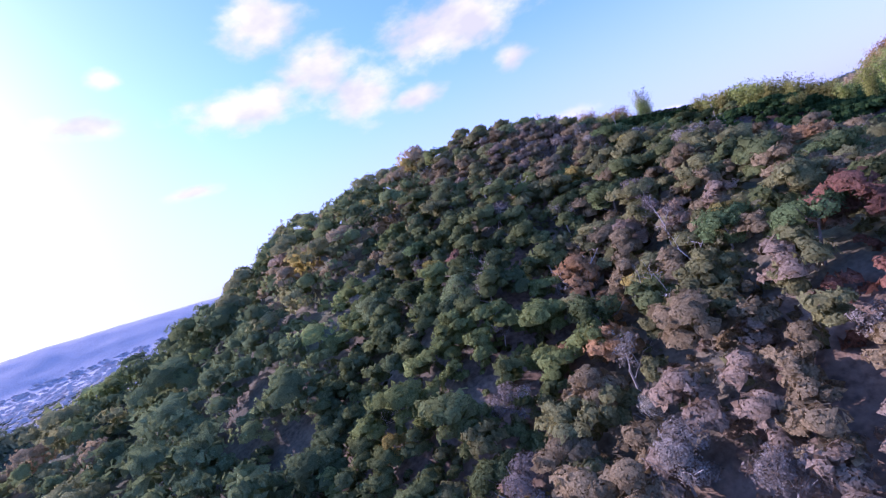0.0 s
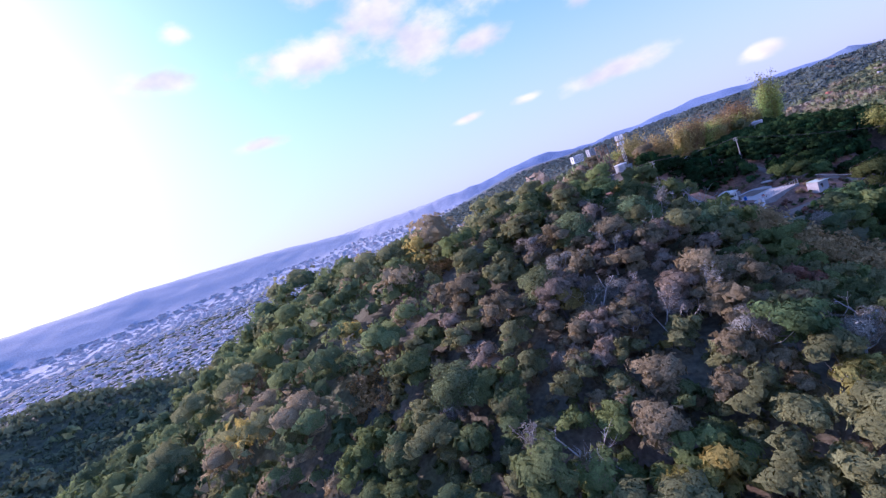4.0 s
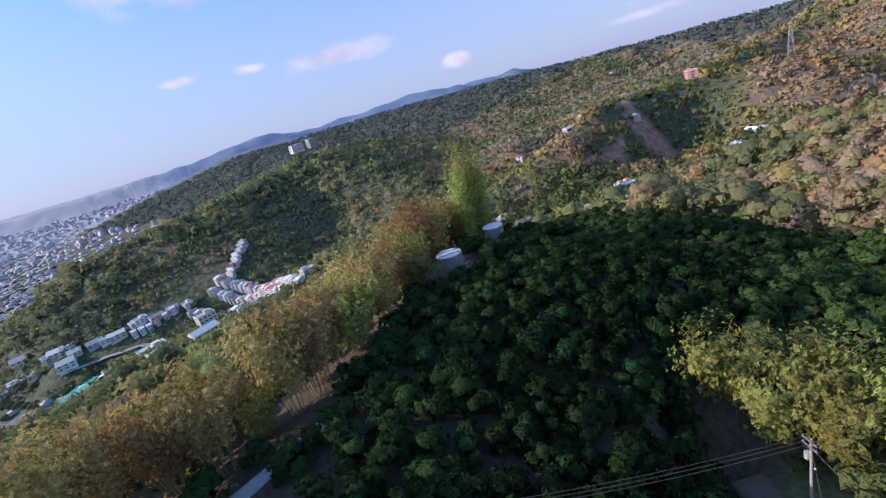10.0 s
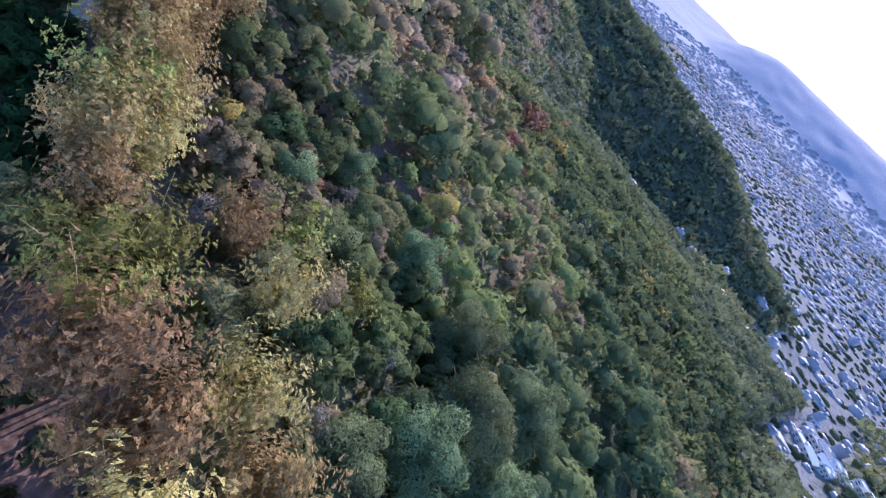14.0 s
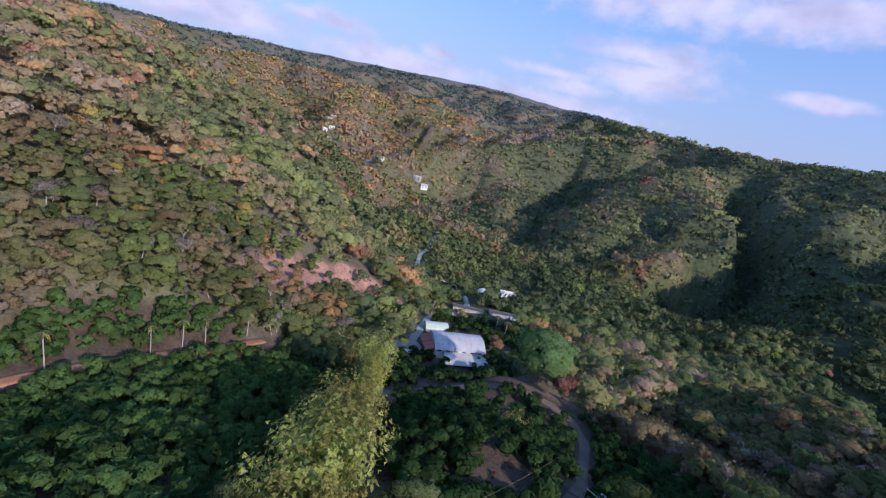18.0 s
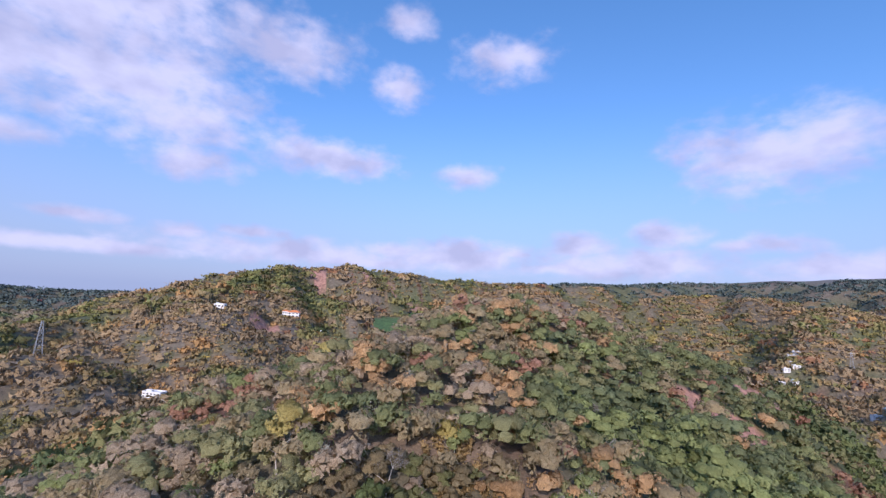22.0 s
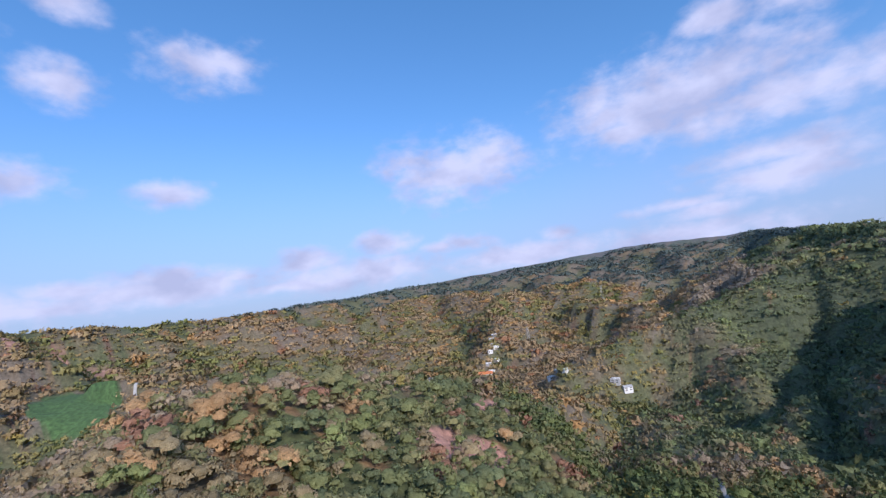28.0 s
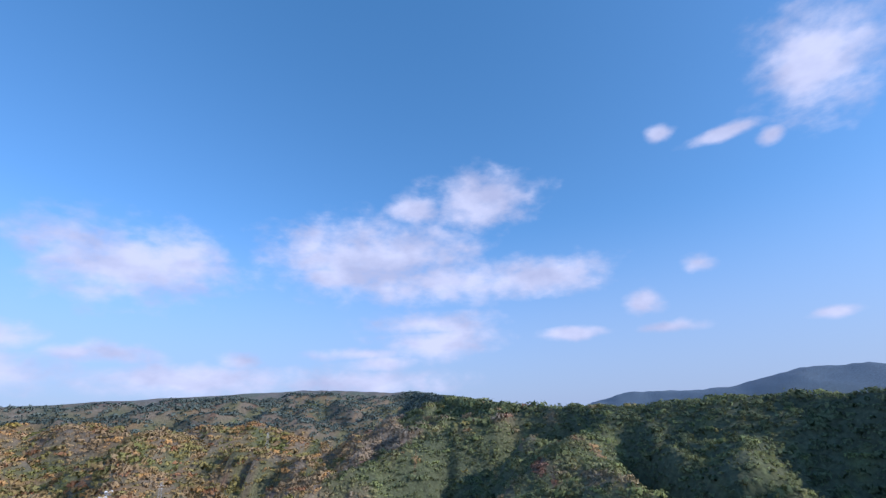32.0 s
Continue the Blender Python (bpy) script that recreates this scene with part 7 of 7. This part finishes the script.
def single_trees(pts):
    kinds = []
    for k in range(3):
        kinds += [
            tree_kind("broadleaf_tree", "dull green broadleaf tree on the hillside", LEAF_GREEN, BARK, 2.7, 6.4, 10, 620, 0.30, 0.16),
            tree_kind("grey_tree", "grey, nearly leafless tree on the hillside", LEAF_GREY, PALE_BARK, 2.4, 5.8, 9, 560, 0.25, 0.13),
        ]
    kinds += [tree_kind("withered_tree", "tree with withered reddish leaves", LEAF_RED, BARK, 2.2, 5.0, 8, 480, 0.27, 0.13),
              tree_kind("yellowing_tree", "tree with yellowing leaves", LEAF_YELLOW, BARK, 2.3, 5.4, 8, 480, 0.27, 0.13),
              bare_kind("bare_tree", "pale leafless tree with forking limbs", PALE_BARK, 8.0, 0.17),
              bare_kind("bare_tree", "pale leafless tree with a few dry leaves", PALE_BARK, 7.0, 0.15, 4, LEAF_GREY)]
    odds = np.array([4, 3.0, 4, 3.0, 4, 3.0, 1.2, 1.0, 4.0, 4.0])
    pick = rng.choice(len(kinds), len(pts), p=odds / odds.sum())
    for (x, y), k in zip(pts, pick):
        put(kinds[k], x, y, rng.uniform(0.75, 1.35))
    # pale dead trees standing out of the woods on the knoll and along the flight
    for k, (x, y) in enumerate(((219, 92), (224, 84), (232, 70), (238, 78), (229, 58), (246, 60), (254, 48), (240, 40), (262, 66), (270, 52), (228, 20), (234, 8), (250, 20), (290, 40), (300, 22), (312, 10), (330, -10), (214, 100), (208, 88), (266, 10), (284, -30), (262, -20),
                                (36, 78), (38, 74), (30, 70), (24, 62), (14, 56), (8, 48), (20, 44), (-4, 30), (-2, 12), (-8, -2), (2, -8), (-4, -18), (-12, 20), (34, 66))):
        put(kinds[-1 - k % 2], x, y, rng.uniform(1.0, 1.5))


def cane_data(tall, spread, canes, cards, size, leafy=0.35):
    """A bamboo clump: arching canes from one foot, leaves along their upper part. Returns canes and leaves."""
    ws, cs, ds = [], [], []
    for k in range(canes):
        a, s = rng.uniform(0, 6.28), spread * math.sqrt(rng.uniform(0.02, 1))
        h = tall * rng.uniform(0.7, 1.05)
        way = np.array([math.cos(a), math.sin(a), 0])
        foot = way * s * 0.22
        pts = [foot + np.array([0, 0, -0.4]), foot + way * s * 0.25 + np.array([0, 0, h * 0.45]), foot + way * s * 0.7 + np.array([0, 0, h * 0.85]), foot + way * s * 1.15 + np.array([0, 0, h * 0.96])]
        if k % 5 == 0:
            ws.append(limb(pts, 0.05, 0.015, 3))
        t = rng.uniform(leafy, 1.0, cards // canes)
        pp = np.array([np.interp(t, (0, 0.45, 0.85, 1), [q[i] for q in pts]) for i in range(3)]).T
        pp += rng.normal(0, 0.07 * spread + 0.18, pp.shape)
        cs.append(pp)
        ds.append(np.tile(way + (0, 0, 0.7), (len(pp), 1)))
    lv, lf = leaf_cards(np.concatenate(cs), np.concatenate(ds), size)
    return ws, (lv, lf)


def bamboo_kind(label, leaf, tall, spread, canes, cards, size, leafy=0.35):
    root = thing("bamboo_clump", label, "bamboo", pose(0, 0, -900))
    w, l = cane_data(tall, spread, canes, cards, size, leafy)
    for c in w:
        part("cane", c, CANE, root)
    part("leaves", l, leaf, root)
    return root


# Stands of bamboo: x, y, scale, kind.
STRAW_LINE = [(50, 132), (54, 134), (58, 136), (62, 137), (66, 138), (70, 139), (74, 140), (77, 141), (80, 142), (83, 144), (86, 146), (89, 147), (92, 149), (95, 151), (98, 153), (101, 156), (60, 141), (68, 143), (76, 146), (84, 150),
              (104, 160), (108, 163), (112, 167), (116, 170), (90, 153), (97, 159)]


def standing(x, y):
    """Ground taken by the bamboo stands and the big yard trees."""
    d, _, _ = along(x, y, [(50, 134, 0), (80, 144, 0), (104, 160, 0), (120, 170, 0)])
    out = d < 6
    for cx, cy, r in ((114, 105, 7), (117, 98, 7), (119, 92, 7), (121, 86, 7), (124, 79, 7), (127, 70, 6), (79, 77, 7), (71, 92, 5), (141, 42, 5), (97, -51, 8), (97.5, 12.5, 11), (91.5, 20.5, 5), (130, 57, 6), (127.5, 166, 8), (108, 152.5, 6), (41, 117, 6), (46, 120, 5), (44, 112, 5)):
        out |= np.hypot(x - cx, y - cy) < r
    d, _, side = along(x, y, [(46, 70, 0), (50, 60, 0), (55, 49, 0), (62, 33, 0), (69, 14, 0)])
    return out | (d < np.where(side < 0, 10, 4))


def plant_bamboo():
    straw = [bamboo_kind("straw-coloured bamboo clump on the ridge", LEAF_STRAW, 11.0, 3.3, 50, 2600, 0.26) for _ in range(3)]
    fresh = [bamboo_kind("yellow-green bamboo clump beside the farm road", LEAF_BAMBOO, 8.5, 3.6, 40, 2200, 0.28, 0.2) for _ in range(3)]
    tall = bamboo_kind("tall green bamboo clump on the ridge above the tanks", LEAF_TALL, 20.0, 3.5, 60, 4600, 0.27, 0.15)
    for k, (x, y) in enumerate(STRAW_LINE):
        put(straw[k % 3] if k % 5 else fresh[k % 3], x + rng.uniform(-1, 1), y + rng.uniform(-1, 1), rng.uniform(0.9, 1.3))
    for x, y, s in ((112.5, 110.5, 1.1), (113, 106, 1.2), (115, 101, 1.35), (117, 96, 1.35), (118, 91, 1.3), (121, 85, 1.35), (123, 80, 1.25), (117, 104, 1.15), (120, 98, 1.2), (121, 91, 1.2), (124, 86, 1.1), (126, 78, 1.1), (126, 73, 1.1), (128, 68, 1.0), (141, 42, 1.2), (108, -95, 1.3), (100, 60, 0.7)):
        put(fresh[int(x) % 3], x, y, s)
    put(tall, 127.5, 169.5, 1.2, 20)
    put(tall, 131, 171.5, 1.0, 110)
    put(tall, 124.5, 168.5, 0.9, 220)
    put(fresh[0], 124, 172.5, 1.3)
    column = bamboo_kind("tall yellow-green bamboo clump above the valley orchard", LEAF_BAMBOO, 17.0, 3.4, 50, 3600, 0.26, 0.1)
    for x, y, s, rz in ((130.5, 57, 1.05, 10), (128, 61, 0.9, 130), (133, 53.5, 0.85, 250)):
        put(column, x, y, s, rz)
    for x, y, s in ((190, 106, 1.1), (194, 104, 1.2), (198, 103, 1.2), (202, 102, 1.1), (192, 101, 1.0), (196, 107, 1.1), (204, 113, 0.9), (207, 110, 1.0), (210, 106, 1.0), (213, 103, 1.1), (216, 99, 1.0), (219, 95, 1.0), (222, 91, 0.9), (200, 115, 0.9), (206, 106, 0.9), (212, 98, 0.9)):
        put(straw[int(x) % 3], x, y, s)
    for x, y, s, k in ((86, 167, 1.1, 0), (91, 163, 1.0, 1), (88, 176, 1.0, 0), (95, 170, 1.1, 1), (100, 167, 0.9, 0), (105, 172, 1.1, 1), (110, 176, 1.2, 1), (116, 178, 1.3, 1), (120, 175, 1.2, 1)):
        put(straw[int(x) % 3] if k else fresh[int(x) % 3], x, y, s)
    # dry grass strip along the drive, and dry patches on the hill
    pts = []
    for t in np.linspace(0, 1, 620):
        cx, cy = np.interp(t, (0, 0.2, 0.4, 0.68, 1), (46, 50, 55, 62, 69)), np.interp(t, (0, 0.2, 0.4, 0.68, 1), (70, 60, 49, 33, 14))
        pts.append((cx - 2.0 + rng.normal(0, 2.0), cy - 1.0 + rng.normal(0, 2.0)))
    for cx, cy, n, r in ((300, 48, 60, 12), (352, -30, 70, 14), (386, -58, 60, 12), (235, 40, 50, 9), (205, 10, 40, 8), (212, 103, 60, 7), (-30, 60, 30, 6), (-12, 84, 30, 5)):
        a, s = rng.uniform(0, 6.28, n), r * np.sqrt(rng.uniform(0, 1, n))
        pts += list(zip(cx + s * np.cos(a), cy + s * np.sin(a)))
    pts = np.array(pts)
    tuft = [cane_data(3.0, 1.3, 12, 96, 0.28, 0.1)[1] for _ in range(4)]
    t = np.array((0.46, 0.33, 0.15)) * rng.uniform(0.7, 1.2, (len(pts), 1))
    bake("dry_grass", "tall straw-coloured grass along the drive and on the hill", "grass", tuft, pts, rng.uniform(0.7, 1.3, len(pts)), t, LEAF_TINTED)


def plant_orchard():
    """Low dark fruit trees in rough rows."""
    kinds = []
    for k in range(4):
        root = thing("orchard_tree", "low dark green fruit tree in the orchard", "tree", pose(0, 0, -900), "orchard trees")
        part("trunk", trunk_data(2.4, 0.10, 4), BARK, root)
        v, f = crown_data(1.7, 2.9, 9, 520, 0.26, 5, 0.15)
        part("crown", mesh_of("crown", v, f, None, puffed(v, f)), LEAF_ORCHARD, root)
        kinds.append(root)
    p = np.concatenate([spread_points((38, -96), (210, 226), 2.6), spread_points((40, 108), (79, 122), 2.4)])
    p = p[(p[:, 1] > 45) | (p[:, 1] > 40 + rng.uniform(0, 10, len(p))) | (rng.uniform(0, 1, len(p)) < 0.42)]
    d, _, _ = along(p[:, 0], p[:, 1], [(78, 100, 0), (104, 122, 0), (140, 128, 0)])
    z = height(p[:, 0], p[:, 1])
    ok = orchard(p[:, 0], p[:, 1]) & (road_gap(p[:, 0], p[:, 1]) > 1.2) & ~standing(p[:, 0], p[:, 1]) & ~bare(p[:, 0], p[:, 1])
    for px, py, pr, _ in PADS:
        ok &= np.hypot(p[:, 0] - px, p[:, 1] - py) > pr * 0.55
    ok &= np.hypot(p[:, 0] - 65.5, p[:, 1] - 124.5) > 6.5
    strip, _, _ = along(p[:, 0], p[:, 1], [(a, b, 0) for a, b in BENCH_TRACK])
    ok &= strip > 3.4
    hedge = ((p[:, 0] - 59) / 20) ** 2 + ((p[:, 1] - 116) / 8) ** 2 < 1
    p, d = p[ok], np.where(hedge, d * 0.3, d)[ok]
    order = np.argsort(d)
    for i, k in zip(order[:290], range(290)):
        put(kinds[k % 4], p[i, 0], p[i, 1], rng.uniform(0.85, 1.35))
    rest = p[order[290:]]
    low = [crown_data(1.7, 2.9, 7, 140, 0.42, 3, 0.15) for _ in range(4)]
    # painted light: sunlit bench rows get brighter green, shaded slope rows darker
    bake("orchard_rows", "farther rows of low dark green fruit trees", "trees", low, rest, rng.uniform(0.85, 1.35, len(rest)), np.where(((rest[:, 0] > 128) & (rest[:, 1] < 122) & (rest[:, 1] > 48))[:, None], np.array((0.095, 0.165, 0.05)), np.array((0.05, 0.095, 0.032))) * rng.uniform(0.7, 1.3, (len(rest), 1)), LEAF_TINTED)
    # weeds and low bushes round the yard
    q = np.stack([64 + rng.normal(0, 17, 1300), 94 + rng.normal(0, 13, 1300)], 1)
    q[900:1120] = np.stack([40 + rng.normal(0, 6, 220), 102 + rng.normal(0, 4, 220)], 1)
    q[1120:] = np.stack([57 + rng.normal(0, 9, 180), 78 + rng.normal(0, 4.5, 180)], 1)
    ok = (road_gap(q[:, 0], q[:, 1]) > 0.6) & ~((q[:, 0] > 50.5) & (q[:, 0] < 70) & (q[:, 1] > 87) & (q[:, 1] < 103)) & (np.hypot(q[:, 0] - 64, q[:, 1] - 89) > 4) & (np.hypot(q[:, 0] - 58.5, q[:, 1] - 86.5) > 3)
    q = q[ok]
    weed = [crown_data(0.7, 1.0, 4, 90, 0.17, 2, 0.05) for _ in range(4)]
    bake("yard_weeds", "low weeds and bushes on the red earth round the yard", "plants", weed, q, np.clip(np.exp(rng.normal(-0.45, 0.5, len(q))), 0.25, 1.7), PALETTE[rng.choice([0, 1, 3, 6, 4], len(q))] * rng.uniform(0.7, 1.2, (len(q), 1)), LEAF_TINTED)


def yard_trees():
    big = tree_kind("mango_tree", "large round dark green mango tree by the farmyard", LEAF_MANGO, BARK, 4.0, 7.0, 18, 3400, 0.23, 0.3, 0.15)
    for x, y, s in ((77.5, 79, 1.05), (81, 75.5, 1.0), (72.2, 97, 0.72), (74.6, 95, 0.7), (77.4, 93, 0.62), (97, -51, 1.4), (150, -60, 1.0), (118, -75, 1.0), (162, -20, 1.0), (172, -48, 1.2)):
        put(big, x, y, s)
    round_tree = tree_kind("round_tree", "very large round bright green tree on the valley slope", LEAF_ROUND, BARK, 9.6, 16.0, 30, 6500, 0.46, 0.5, 0.12)
    put(round_tree, 99, 13.5, 0.82)
    red = tree_kind("withered_tree", "broad tree with withered reddish leaves by the orchard road", LEAF_RED, BARK, 4.0, 6.6, 14, 1700, 0.24, 0.2, 0.3)
    put(red, 91.5, 20.5, 1.0)
    put(red, 118, -32, 0.9)
    green = tree_kind("shade_tree", "bright green young tree by the farmyard path", LEAF_SHADE, BARK, 2.0, 3.6, 10, 1200, 0.19, 0.12, 0.1)
    for x, y, s in ((60.5, 112, 1.0), (56, 106, 0.7), (76.5, 106.5, 0.6), (70, 105, 0.6), (53.5, 79.5, 0.5), (47.8, 80.6, 0.5), (62, 77, 0.55), (68.6, 80.3, 0.6), (66, 70, 1.0), (70, 72, 1.1), (73, 68, 1.1)):
        put(green, x, y, s)
    acacia = [tree_kind("acacia_tree", "tall spreading grey-green tree on the ridge flank", LEAF_ACACIA, BARK, 4.6, 9.5, 20, 2600, 0.25, 0.22, 0.3) for _ in range(2)]
    for x, y, s in ((75, 162, 0.7), (81, 170, 0.8), (72, 174, 0.85), (66, 160, 0.7), (62, 168, 0.8), (78, 196, 1.4), (88, 200, 1.6), (98, 194, 1.35), (104, 184, 1.0), (70, 184, 1.1), (82, 212, 1.5), (96, 206, 1.3), (24, 66, 0.85), (12, 62, 0.9), (32, 60, 0.8), (-24, 8, 0.8), (-38, 22, 0.8), (-14, 44, 0.9), (2, 52, 0.85)):
        put(acacia[int(x) % 2], x, y, s)
    # a few areca palms below the hill
    root = thing("areca_palm", "slim areca palm with a pale trunk", "palm", pose(0, 0, -900), "palms below the hill")
    part("trunk", limb([(0, 0, -0.5), (0.05, 0, 2.5), (0.0, 0.05, 5.2), (0, 0, 7.6)], 0.12, 0.08, 7), PALE_BARK, root)
    for k in range(9):
        a, d0 = k * 0.698 + 0.2, rng.uniform(0.7, 1.0)
        w = np.array([math.cos(a), math.sin(a), 0])
        side = np.array([-w[1], w[0], 0])
        st = np.linspace(0, 1, 7)
        mid_line = np.array([0, 0, 7.5]) + w * (st[:, None] * 1.9) + np.array([0, 0, 1.0]) * (st * 1.2 - st * st * 2.4 * d0)[:, None]
        wd = 0.34 * np.sin(np.clip(st * 0.9 + 0.1, 0, 1) * math.pi)[:, None]
        v = np.concatenate([mid_line - side * wd - (0, 0, 0.10), mid_line, mid_line + side * wd - (0, 0, 0.10)])
        f = np.array([[c * 7 + i, c * 7 + i + 1, c * 7 + 8 + i, c * 7 + 7 + i] for c in range(2) for i in range(6)])
        part("frond", (v, f), LEAF_YELLOW if k % 3 == 0 else LEAF_GREEN, root)
    for x, y, s in ((173.5, 91, 0.95), (171.5, 74, 0.8), (171, 67, 0.85), (170, 62, 0.9), (169, 50, 0.85), (168, 40, 0.9), (176, 100, 0.8), (120, -70, 1.1), (126, -78, 1.2), (105, -90, 1.1)):
        put(root, x, y, s)
    # fallen canes at the foot of the hill
    heap = thing("bamboo_canes", "heap of long dry bamboo canes leaning on the bank", "canes", spot(188.5, 104.5))
    for k in range(26):
        a = rng.normal(0.2, 0.55)
        reach = rng.uniform(4, 8)
        part("cane", limb([(rng.normal(0, 0.6), rng.normal(0, 0.6), -0.2), (math.cos(a) * reach * 0.5, -math.sin(a) * reach * 0.5, reach * 0.42), (math.cos(a) * reach, -math.sin(a) * reach, reach * rng.uniform(0.5, 0.8))], 0.06, 0.03, 4), CANE, heap)


plant_bamboo()
plant_orchard()
yard_trees()

plant_woods()
